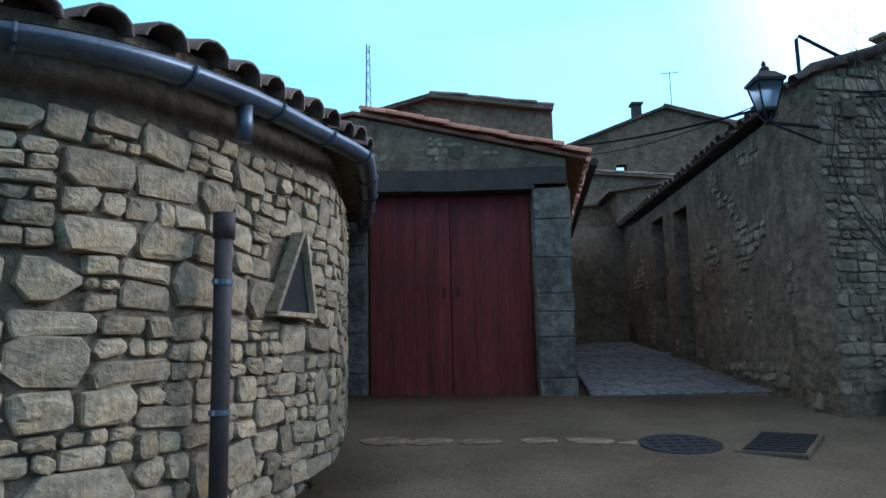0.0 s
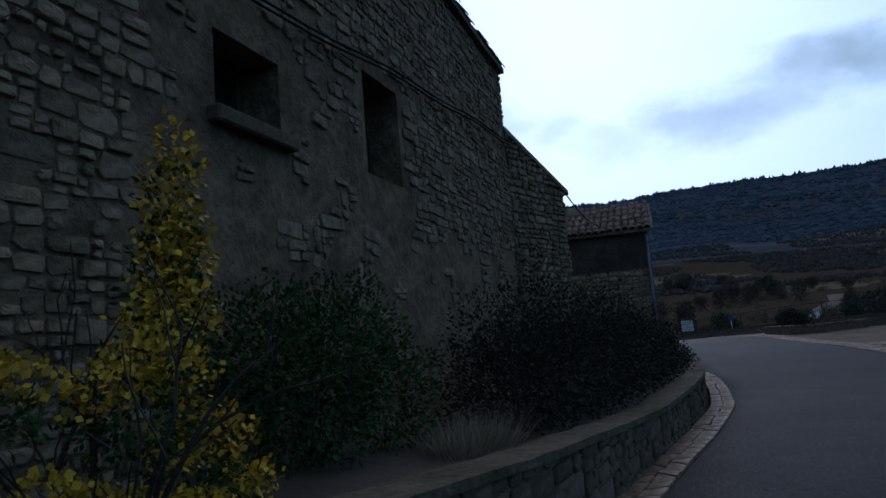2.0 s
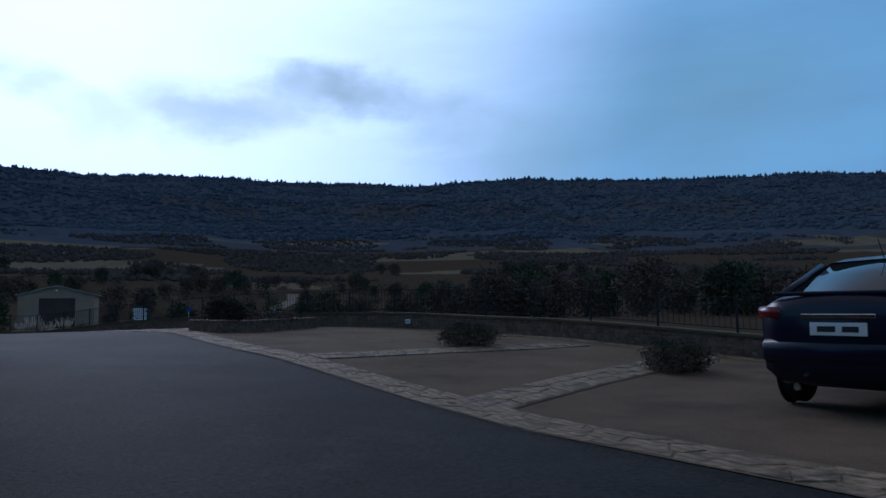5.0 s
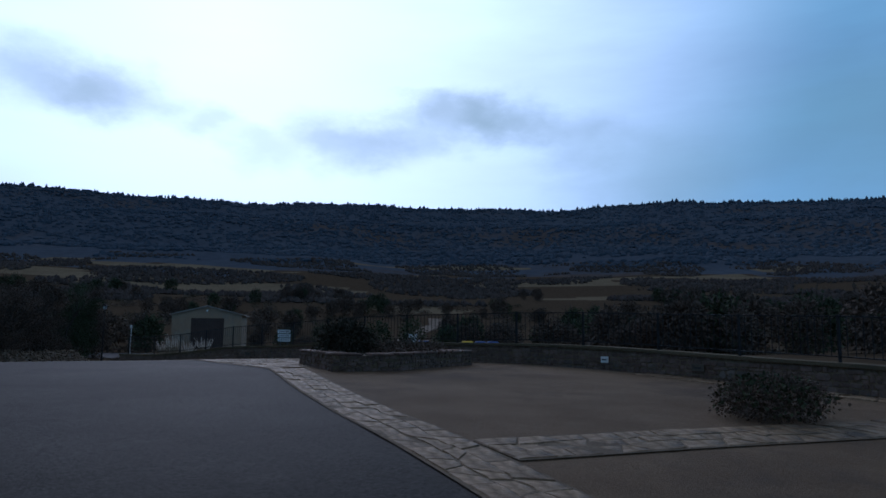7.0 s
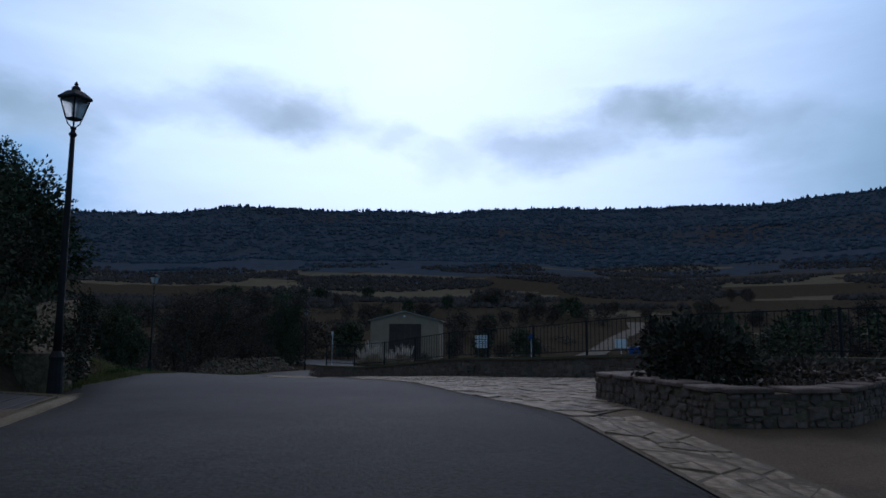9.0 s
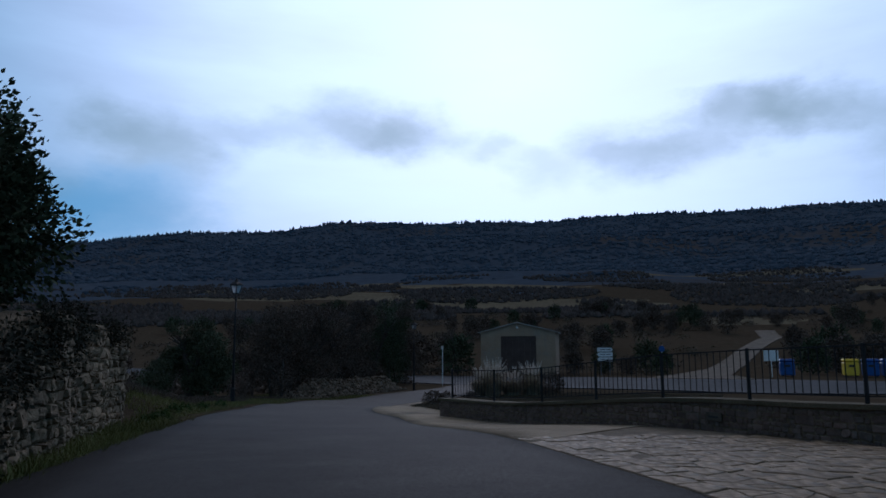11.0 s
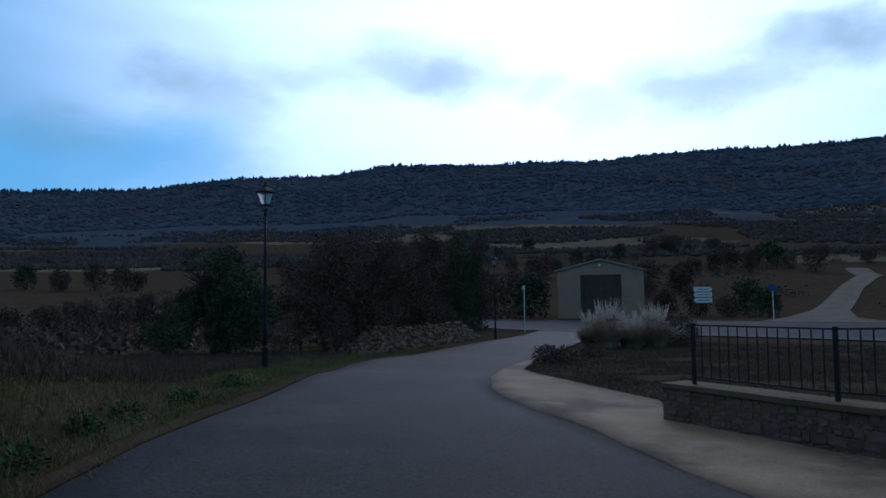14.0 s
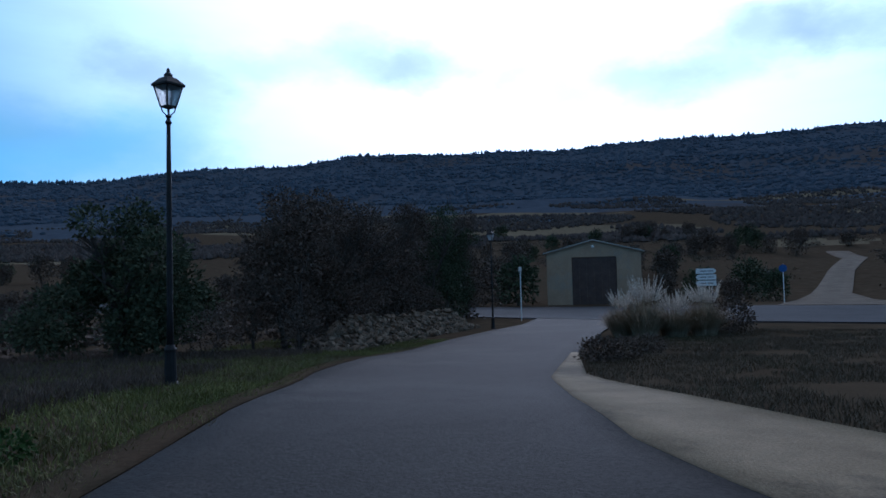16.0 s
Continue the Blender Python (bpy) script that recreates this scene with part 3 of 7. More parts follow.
def crown_blobs(rng, n, wide, low, high, size):
    """Uneven clumps filling a crown, smaller towards the top."""
    out = []
    for k in range(n):
        t = rng.random()
        a, r = rng.uniform(0, 6.28), rng.random() ** 0.6 * wide * (1 - 0.55 * t * t)
        s = size * rng.uniform(0.6, 1.15) * (1 - 0.3 * t)
        out.append((math.cos(a) * r, math.sin(a) * r, low + (high - low) * t, s, s * rng.uniform(0.8, 1.1), s * rng.uniform(0.6, 1.1)))
    return out


def twigs(bm, rng, base, height, spread, depth, radius, start=None, forks=3, sides=5, up=0.35):
    """A branching woody frame that tapers outward."""
    def grow(p, d, n, r, lvl):
        pts, rad, q = [p.copy()], [r], p.copy()
        for s in range(3):
            d = (d + Vector((rng.gauss(0, 0.16), rng.gauss(0, 0.16), rng.gauss(0, 0.10) + up * 0.12))).normalized()
            q = q + d * n / 3
            pts.append(q.copy())
            rad.append(r * (1 - 0.15 * (s + 1)))
        tube(bm, pts, rad, max(3, sides - lvl), caps=False)
        if lvl < depth:
            for _ in range(forks if lvl else forks + 1):
                e = (d + Vector((rng.gauss(0, spread), rng.gauss(0, spread), rng.gauss(0.1, spread * 0.7)))).normalized()
                grow(pts[rng.choice((1, 2, 3, 3))], e, n * rng.uniform(0.55, 0.8), r * 0.55, lvl + 1)
    grow(Vector(base), Vector(start or (0, 0, 1)).normalized(), height, radius, 0)


M.update(
    leaf_dark=material("dark_evergreen_leaf", (0.036, 0.047, 0.026), (0.068, 0.082, 0.046), 3, 0.85, 0, 20, island=0.45, spec=0.08),
    leaf_green=material("green_leaf", (0.030, 0.055, 0.015), (0.060, 0.095, 0.028), 3, 0.85, 0, 20, island=0.4, spec=0.08),
    leaf_olive=material("olive_leaf", (0.045, 0.055, 0.032), (0.085, 0.095, 0.055), 3, 0.85, 0, 20, island=0.4, spec=0.08),
    leaf_yellow=material("yellow_blossom", (0.40, 0.25, 0.008), (0.60, 0.40, 0.015), 3, 0.7, 0, 20, island=0.35),
    leaf_dry=material("dry_straw", (0.22, 0.17, 0.11), (0.38, 0.31, 0.21), 3, 0.85, 0, 20, island=0.35, spec=0.08),
    leaf_brown=material("brown_twig", (0.066, 0.050, 0.039), (0.120, 0.093, 0.072), 3, 0.85, 0, 20, island=0.4, spec=0.08),
    blade=material("grass_blade", (0.082, 0.090, 0.020), (0.160, 0.158, 0.050), 0.5, 0.8, 0, 20, (0.105, 0.085, 0.045), island=0.4, spec=0.2),
    leaf_waste=material("tired_grass", (0.058, 0.043, 0.024), (0.100, 0.075, 0.045), 0.6, 0.9, 0, 20, (0.055, 0.050, 0.024), island=0.35),
    bark=material("grey_bark", (0.032, 0.026, 0.021), (0.065, 0.054, 0.043), 6, 0.95, 0.8, 30),
    # near-black colour stands in for shade inside openings and hollows
    dark=material("interior_shade_black", (0.006, 0.006, 0.006), (0.012, 0.011, 0.010), 2, 0.95, 0, 10),
    soil=material("bed_soil", (0.040, 0.032, 0.022), (0.070, 0.055, 0.038), 2, 0.95, 0.8, 20),
)

# ---- round stone house at the bend ----
def build_round_house():
    rng = random.Random(11)
    line = curve_line([(-5.6, 1.5), (-3.6, 1.95), (-2.25, 2.48), (-1.66, 2.85), (-1.34, 3.45), (-1.14, 4.2), (-0.94, 5.05), (-0.92, 5.5), (-1.02, 6.6), (-1.25, 8.2)])
    spot, n = on_line(line)
    back = 3.16   # the side that runs back to the garage
    house = thing("round_stone_house", "rounded corner house of pale sandstone rubble with a zinc gutter", "house")
    foot = lambda u: land(*spot(u)[:2]) - 0.3
    bm = line_wall(line, foot, lambda u: 2.83 - 0.085 * max(0, n - u - back), 0.45)
    wall = part("wall", bm, M["mortar_pale"], house, "pale mortar wall set with rough stones")
    bm = bmesh.new()
    box(bm, -6.0, -1.5, 7.8, 8.2, 0, 2.85)
    part("end_wall", bm, M["mortar_pale"], house)
    # three-sided vent of clay slabs: keep stones clear of it
    u_win, z_win = n - back - 0.67, 1.56

    def keep(u, z):
        if abs(u - u_win) < 0.30 and z_win - 0.06 < z < z_win + 0.56:
            return abs(u - u_win) > 0.30 - 0.42 * max(0, z - z_win)
        return True
    rubble(wall, spot, n, lambda u: foot(u) + 0.3, lambda u: 2.60 - 0.08 * max(0, n - u - back), rng, (0.06, 0.26), (1.3, 3.8), (0.016, 0.044), M["stone_pale"], keep, 300, n - back - 1.2, gap=0.010)
    x, y, a = spot(u_win)
    vent = new("vent")
    vent.parent = house
    vent.matrix_local = pose(x, y, z_win, 0, 0, math.degrees(a))
    # flat near-black triangle painted as the shade of the vent
    bm = bmesh.new()
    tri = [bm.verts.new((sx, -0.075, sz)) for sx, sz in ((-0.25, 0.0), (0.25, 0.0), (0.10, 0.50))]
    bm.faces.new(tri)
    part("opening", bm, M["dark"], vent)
    for p, q in (((-0.27, 0), (0.27, 0)), ((-0.27, 0.0), (0.08, 0.53)), ((0.27, 0.0), (0.12, 0.53))):
        d = Vector((q[0] - p[0], q[1] - p[1]))
        bm = bmesh.new()
        box(bm, 0, d.length, -0.12, -0.03, -0.016, 0.016, 0.004, Matrix.Translation((p[0], 0, p[1])) @ Matrix.Rotation(-math.atan2(d.y, d.x), 4, "Y"))
        part("slab", bm, M["stone_pale"], vent, "pale clay slab edge")
    # eaves: boards, gutter with straps, spout
    out = [Vector((p.x, p.y)) for p in line]
    def shifted(k):
        res = []
        for i, p in enumerate(line):
            d = (line[min(i + 1, len(line) - 1)] - line[max(i - 1, 0)]).normalized()
            res.append(p + Vector((d.y, -d.x)) * k)
        return res
    eave = shifted(0.24)
    eave.append(eave[-1] + (eave[-1] - eave[-3]).normalized() * 0.12)
    run = [0.0]
    for p, q in zip(eave, eave[1:]):
        run.append(run[-1] + (q - p).length)
    tot = run[-1]
    eave_z = lambda s: 2.82 - 0.085 * max(0.0, s - back)
    bm = bmesh.new()
    rings = []
    for i, p in enumerate(eave):
        d = (eave[min(i + 1, len(eave) - 1)] - eave[max(i - 1, 0)]).normalized()
        nrm = Vector((d.y, -d.x, 0))
        ring = []
        for rr in (0.082, 0.074):
            for k in range(9):
                t = math.pi * k / 8
                ring.append(bm.verts.new(Vector((p.x, p.y, eave_z(tot - run[i]))) + nrm * (-math.cos(t) * rr) + Vector((0, 0, -math.sin(t) * rr))))
        rings.append(ring)
    for q, w in zip(rings, rings[1:]):
        for k in range(8):
            bm.faces.new((q[k], w[k], w[k + 1], q[k + 1]))
            bm.faces.new((q[9 + k], q[10 + k], w[10 + k], w[9 + k]))
        bm.faces.new((q[0], q[9], w[9], w[0]))
        bm.faces.new((q[8], w[8], w[17], q[17]))
    part("gutter", bm, M["zinc"], house, "grey half-round zinc gutter", True)
    espot, en = on_line(eave)
    for k in range(11):
        x, y, a = espot(en - 0.35 - k * 0.72)
        bm = bmesh.new()
        pts = [(x + math.sin(a) * -math.cos(t) * 0.089, y - math.cos(a) * -math.cos(t) * 0.089, eave_z(0.35 + k * 0.72) - math.sin(t) * 0.089) for t in (math.pi * j / 8 for j in range(9))]
        tube(bm, pts, 0.011, 6)
        part("gutter_strap", bm, M["zinc"], house)
    x, y, a = espot(en - back - 1.78)
    bm = bmesh.new()
    lathe(bm, [(0.042, -0.20), (0.042, 0.0), (0.036, 0.0), (0.036, -0.19)], 12, 0, Matrix.Translation((x, y, eave_z(back + 1.78) - 0.06)))
    part("spout", bm, M["zinc"], house, "short grey zinc gutter spout", True)
    # eaves board under the tiles and the tile ends over the gutter
    bm = line_wall(shifted(0.20), lambda u: eave_z(n - u) + 0.02, lambda u: eave_z(n - u) + 0.07, 0.55)
    part("eaves_board", bm, M["mortar_pale"], house)
    for k in range(30):
        x, y, a = espot(en - 0.12 - k * 0.27)
        ob = new("roof_tile", TILE_OLD)
        ob.parent = house
        ob.matrix_local = pose(x, y, eave_z(0.12 + k * 0.27) + 0.075 + rng.uniform(-0.01, 0.02), 15, rng.uniform(-4, 4), math.degrees(a) + rng.uniform(-5, 5)) @ Matrix.Translation((0, -0.05, 0)) @ Matrix.Scale(1.15, 4)
    bm = bmesh.new()
    roofline = [(p.x, p.y, eave_z(tot - run[i]) + 0.08) for i, p in enumerate(shifted(0.12))]
    vs = [bm.verts.new(p) for p in roofline]
    tip = bm.verts.new((-3.6, 5.4, 3.75))
    for p, q in zip(vs, vs[1:]):
        bm.faces.new((p, q, tip))
    part("roof", bm, M["tile_old"], house)
    # brown downpipe with clamps
    x, y, a = spot(n - back - 1.60)
    px, py = x + math.sin(a) * 0.17, y - math.cos(a) * 0.17
    pipe = thing("downpipe", "dark brown round drainpipe clamped to the stone wall", "pipe")
    bm = bmesh.new()
    tube(bm, [(px, py, land(px, py) - 0.05), (px, py, 1.2), (px, py, 1.98)], 0.045, 14)
    part("pipe", bm, M["pipe"], pipe, smooth=True)
    bm = bmesh.new()
    tube(bm, [(px, py, 1.90), (px, py, 2.03)], 0.055, 14)
    part("socket", bm, M["pipe"], pipe, smooth=True)
    for z in (1.05, 1.68):
        bm = bmesh.new()
        tube(bm, [(px, py, z - 0.012), (px, py, z + 0.012)], 0.051, 14)
        box(bm, -0.075, -0.045, -0.01, 0.01, -0.012, 0.012, 0, Matrix.Translation((px, py, z)) @ Matrix.Rotation(a, 4, "Z"))
        part("clamp", bm, M["zinc"], pipe, "pale metal pipe clamp")


build_round_house()


M["pillar_stone"] = material("worn_pillar_stone", (0.10, 0.084, 0.064), (0.20, 0.172, 0.135), 3.5, 0.95, 1.0, 12, (0.075, 0.062, 0.048), spec=0.15, per_object=0.12, grit=0.5, bumpdist=0.04)


# ---- garage with the red gate ----
def build_garage():
    rng = random.Random(21)
    g = thing("garage", "old rendered garage with a faded red double gate", "garage", pose(-1.6, 8.4, 0))
    bm = wall_panel(-4.4, 3.05, 0.2, [(-4.4, 3.05), (0.45, 4.20), (3.05, 3.62)], [(0.6, 2.62, 0.2, 3.24)], 0, 0.4)
    gw = part("front_wall", bm, M["render"], g, "patched brown lime render wall")
    # gate leaves of upright boards
    for side, xa in (("left", 0.62), ("right", 1.62)):
        leaf = new("gate_leaf")
        leaf.parent = g
        for k in range(7):
            bm = bmesh.new()
            x = xa + k * 0.1415
            box(bm, x, x + 0.1405, 0.20 + rng.uniform(-0.002, 0.002), 0.245, 0.74 + rng.uniform(0, 0.03), 3.22, 0.003)
            part("board", bm, M["door_red"], leaf)
    for x, z in ((1.53, 1.95), (1.70, 1.95)):
        bm = bmesh.new()
        tube(bm, [(x, 0.16, z), (x, 0.16, z + 0.12)], 0.012, 6)
        part("gate_handle", bm, M["iron"], g)
    # stone jambs of the gate
    bm = bmesh.new()
    box(bm, 2.63, 3.06, -0.03, 0.38, 0.2, 3.32, 0.02)
    pillar = part("pillar", bm, M["render"], g, "worn grey stone gate pillar")
    for x0, x1 in ((2.63, 3.07), (0.30, 0.60)):
        z0 = 0.72
        while z0 < 3.2:
            z1 = min(z0 + rng.uniform(0.2, 0.5), 3.31)
            bm = bmesh.new()
            e = rng.uniform(-0.025, 0.015)
            box(bm, x0, x1 + (e if x0 > 1 else 0), -0.045 + rng.uniform(-0.006, 0.006), -0.01 if x0 < 1 else 0.2, z0, z1 - 0.005, 0.012)
            for v in bm.verts:
                v.co += Vector((0, 0.012 * noise.noise(v.co * 5), 0.012 * noise.noise(v.co * 4 + Vector((3, 0, 0)))))
            part("stone_block", bm, M["pillar_stone"], pillar)
            z0 = z1

    def loose(u, z):
        if -0.05 < u - 4.7 < 3.0 and z < 3.56:
            return False
        return noise.noise(Vector((u * 1.5, z * 1.9, 31))) > 0.02
    rubble(gw, lambda u: (u - 4.4, 0.0, 0.0), 7.4, lambda u: 0.75, lambda u: min(3.0 + 0.237 * u, 4.16 - 0.223 * (u - 4.85)), rng, (0.07, 0.18), (1.0, 2.4), (0.006, 0.02), M["stone_grey"], loose, 90, 6.0, gap=0.02)
    for za, zb, y in ((3.25, 3.38, -0.03), (3.37, 3.52, -0.01)):
        bm = bmesh.new()
        n = 14
        rings = []
        for k in range(n + 1):
            x = 0.2 + 2.85 * k / n
            sag = 0.025 * noise.noise(Vector((x * 1.4, za * 9, 3))) - 0.02 * math.sin(math.pi * k / n)
            rings.append([(x, y, za + sag), (x, y, zb + sag), (x, 0.34, zb + sag), (x, 0.34, za + sag)])
        vs = [[bm.verts.new(p) for p in r] for r in rings]
        for q, w in zip(vs, vs[1:]):
            for k in range(4):
                bm.faces.new((q[k], w[k], w[(k + 1) % 4], q[(k + 1) % 4]))
        bm.faces.new(vs[0])
        bm.faces.new(vs[-1][::-1])
        part("lintel", bm, M["wood_dark"], g, "dark sagging timber lintel")
    # near-black sheet for the unlit inside behind the gate
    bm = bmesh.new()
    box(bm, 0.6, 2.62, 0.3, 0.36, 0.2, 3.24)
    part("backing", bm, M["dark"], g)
    # side wall along the lane, roof and tiles
    bm = bmesh.new()
    for p, q in (((3.05, 0.0), (3.85, 6.2)), ((3.85, 6.2), (4.3, 11.0))):
        lo, hi = 0.2, (3.56 if q[1] < 7 else 4.5)
        f = [bm.verts.new((p[0], p[1], lo)), bm.verts.new((q[0], q[1], lo)), bm.verts.new((q[0], q[1], hi)), bm.verts.new((p[0], p[1], hi))]
        bm.faces.new(f)
        b = [bm.verts.new(v.co + Vector((-0.35, 0, 0))) for v in f]
        bm.faces.new(b[::-1])
        bm.faces.new((f[2], f[3], b[3], b[2]))
    part("side_wall", bm, M["render"], g, "pale rendered side wall of the lane")
    ridge, left, right = Vector((0.45, -0.06, 4.22)), Vector((-4.6, -0.06, 3.03)), Vector((3.28, -0.06, 3.59))
    for a, b, label in ((left, ridge, "weathered tile slope behind the round house"), (ridge, right, "red clay tile roof falling to the lane")):
        bm = bmesh.new()
        vs = [bm.verts.new(v) for v in (a, b, b + Vector((0.8, 6.4, 0)), a + Vector((0.8, 6.4, 0)))]
        up = [bm.verts.new(v.co + Vector((0, 0, 0.04))) for v in vs]
        bm.faces.new(vs[::-1])
        bm.faces.new(up)
        for k in range(4):
            bm.faces.new((vs[k], vs[(k + 1) % 4], up[(k + 1) % 4], up[k]))
        roof = part("roof_slope", bm, M["tile"], g, label)
    # tiles run down to the lane; the verge column and the next ones show
    run = right - ridge
    lay_tiles(roof, TILE_RED, right + Vector((0.06, -0.01, 0.045)), (0.12, 1, 0), -run, 8, 8, rng, 0.22, 0.35, 64)
    lay_tiles(roof, TILE_RED, right + Vector((0.30, 1.76, 0.045)), (0.12, 1, 0), -run, 20, 1, rng, 0.22, 0.35, 20)
    bm = bmesh.new()
    tube(bm, [(3.38, -0.1, 3.54), (4.15, 6.2, 3.52)], 0.05, 8)
    part("lane_gutter", bm, M["pipe"], g)
    # small vent patches in the plaster
    for x, z in ((0.3, 3.80), (1.72, 3.72), (-0.3, 3.6)):
        bm = bmesh.new()
        lathe(bm, [(0.10, 0), (0.085, 0.012)], 9, rng.random(), Matrix.Translation((x, 0.0, z)) @ Matrix.Rotation(math.pi / 2, 4, "X"))
        part("plaster_patch", bm, M["concrete"], g)


build_garage()


def gable_house(name, label, x0, y0, angle, length, deep, foot, profile, mat, rng, tiles=TILE_OLD, openings=(), overhang=0.18):
    """A house whose gable front follows (x, z) knots, with roof slabs and tiles along the verge."""
    h = thing(name, label, "house", pose(x0, y0, 0, 0, 0, angle))
    part("front_wall", wall_panel(0, length, foot, profile, list(openings), 0, 0.45), mat, h)
    bm = bmesh.new()
    for x in (0.0, length - 0.4):
        z = profile[0][1] if x == 0 else profile[-1][1]
        box(bm, x, x + 0.4, 0.45, deep, foot, z)
    box(bm, 0, length, deep, deep + 0.4, foot, min(p[1] for p in profile))
    part("back_walls", bm, mat, h)
    bm = bmesh.new()
    for (a, p), (b, q) in zip(profile, profile[1:]):
        vs = [bm.verts.new(v) for v in ((a - (0.25 if a == 0 else 0), -overhang, p + 0.01 - (0.25 * (q - p) / (b - a) if a == 0 else 0)), (b, -overhang, q + 0.01), (b, deep + 0.5, q + 0.01), (a - (0.25 if a == 0 else 0), deep + 0.5, p + 0.01 - (0.25 * (q - p) / (b - a) if a == 0 else 0)))]
        up = [bm.verts.new(v.co + Vector((0, 0, 0.09))) for v in vs]
        bm.faces.new(vs[::-1])
        bm.faces.new(up)
        for k in range(4):
            bm.faces.new((vs[k], vs[(k + 1) % 4], up[(k + 1) % 4], up[k]))
    roof = part("roof", bm, tiles.materials[0], h, "weathered clay tile roof")
    for (a, p), (b, q) in zip(profile, profile[1:]):
        d = Vector((b - a, 0, q - p))
        low_first = q >= p
        o = Vector((a, -overhang + 0.08, p + 0.10)) if low_first else Vector((b, -overhang + 0.08, q + 0.10))
        lay_tiles(roof, tiles, o, (0, 1, 0) if low_first else (0, 1, 0), d if low_first else -d, 2, max(1, int(d.length / 0.36)), rng, 0.22, 0.36, 40)
    return h


def chimney(parent, x, y, z, w, h, mat):
    bm = bmesh.new()
    box(bm, x - w / 2, x + w / 2, y - w / 2, y + w / 2, z - 0.4, z + h, 0.02)
    c = part("chimney", bm, mat, parent)
    bm = bmesh.new()
    box(bm, x - w * 0.68, x + w * 0.68, y - w * 0.68, y + w * 0.68, z + h - 0.12, z + h - 0.02, 0.01)
    part("chimney_cap", bm, mat, c)


def aerial(x, y, z, h, label):
    t = thing("tv_aerial", label, "aerial", pose(x, y, z))
    bm = bmesh.new()
    tube(bm, [(0, 0, 0), (0, 0, h)], 0.018, 6)
    part("mast", bm, M["zinc"], t)
    bm = bmesh.new()
    tube(bm, [(-0.35, 0, h - 0.08), (0.35, 0, h - 0.02)], 0.012, 5)
    part("boom", bm, M["zinc"], t)
    for k in range(5):
        bm = bmesh.new()
        tube(bm, [(-0.3 + 0.14 * k, -0.16 + 0.015 * k, h - 0.06), (-0.3 + 0.14 * k, 0.16 - 0.015 * k, h - 0.06)], 0.007, 4)
        part("rod", bm, M["zinc"], t)


rng_v = random.Random(31)
back = gable_house("rear_house", "tall brown rendered house behind the garage", -3.9, 14.5, 0, 6.2, 5.0, 0.5, [(0, 5.6), (3.62, 6.62), (6.2, 6.28)], M["render"], rng_v)
chimney(back, 3.6, 0.3, 6.6, 0.16, 0.16, M["render"])
chimney(back, 2.9, 1.4, 6.4, 0.22, 0.2, M["render"])
far_h = gable_house("gable_house", "grey gabled house above the lane with a dark chimney", 1.5, 26, 0, 11.5, 6, 1.5, [(0, 7.6), (6.95, 10.25), (11.5, 9.0)], M["render"], rng_v, openings=((5.0, 5.4, 7.6, 8.1),))
chimney(far_h, 6.05, 0.6, 10.1, 0.34, 0.62, M["wood_dark"])
aerial(8.85, 26.3, 10.0, 1.85, "thin grey television aerial on the ridge")
bm = bmesh.new()
box(bm, 2.4, 4.75, 20.0, 20.4, 1.5, 5.30)
box(bm, 2.4, 4.4, 19.85, 20.5, 5.30, 5.40, 0.02)
tagged(part("lane_end_wall", bm, M["render"]), "brown rendered wall closing the lane", "wall")
gable_house("lane_house", "low rendered house at the head of the lane", 2.6, 22.4, 0, 5.0, 3.2, 1.5, [(0, 7.0), (5.0, 6.6)], M["render"], rng_v)
gable_house("corner_house", "small rendered house with a tiled eave beside the lane", 4.75, 19.2, 0, 4.2, 3.0, 1.2, [(0, 5.55), (4.2, 6.1)], M["render"], rng_v)


def lattice_mast():
    t = thing("lattice_mast", "slender steel lattice mast against the sky", "mast", pose(-2.25, 20.2, 0))
    h0, h1 = 5.2, 10.5
    legs = [(0.16 * math.cos(a), 0.16 * math.sin(a)) for a in (0.3, 2.4, 4.5)]
    for x, y in legs:
        bm = bmesh.new()
        tube(bm, [(x, y, h0), (x * 0.35, y * 0.35, h1)], 0.016, 5)
        part("leg", bm, M["zinc"], t)
    for k in range(14):
        z0, z1 = h0 + (h1 - h0) * k / 14, h0 + (h1 - h0) * (k + 1) / 14
        s0, s1 = 1 - 0.65 * k / 14, 1 - 0.65 * (k + 1) / 14
        bm = bmesh.new()
        for (x, y), (u, v) in zip(legs, legs[1:] + legs[:1]):
            tube(bm, [(x * s0, y * s0, z0), (u * s1, v * s1, z1)], 0.010, 4)
        part("brace", bm, M["zinc"], t)


lattice_mast()


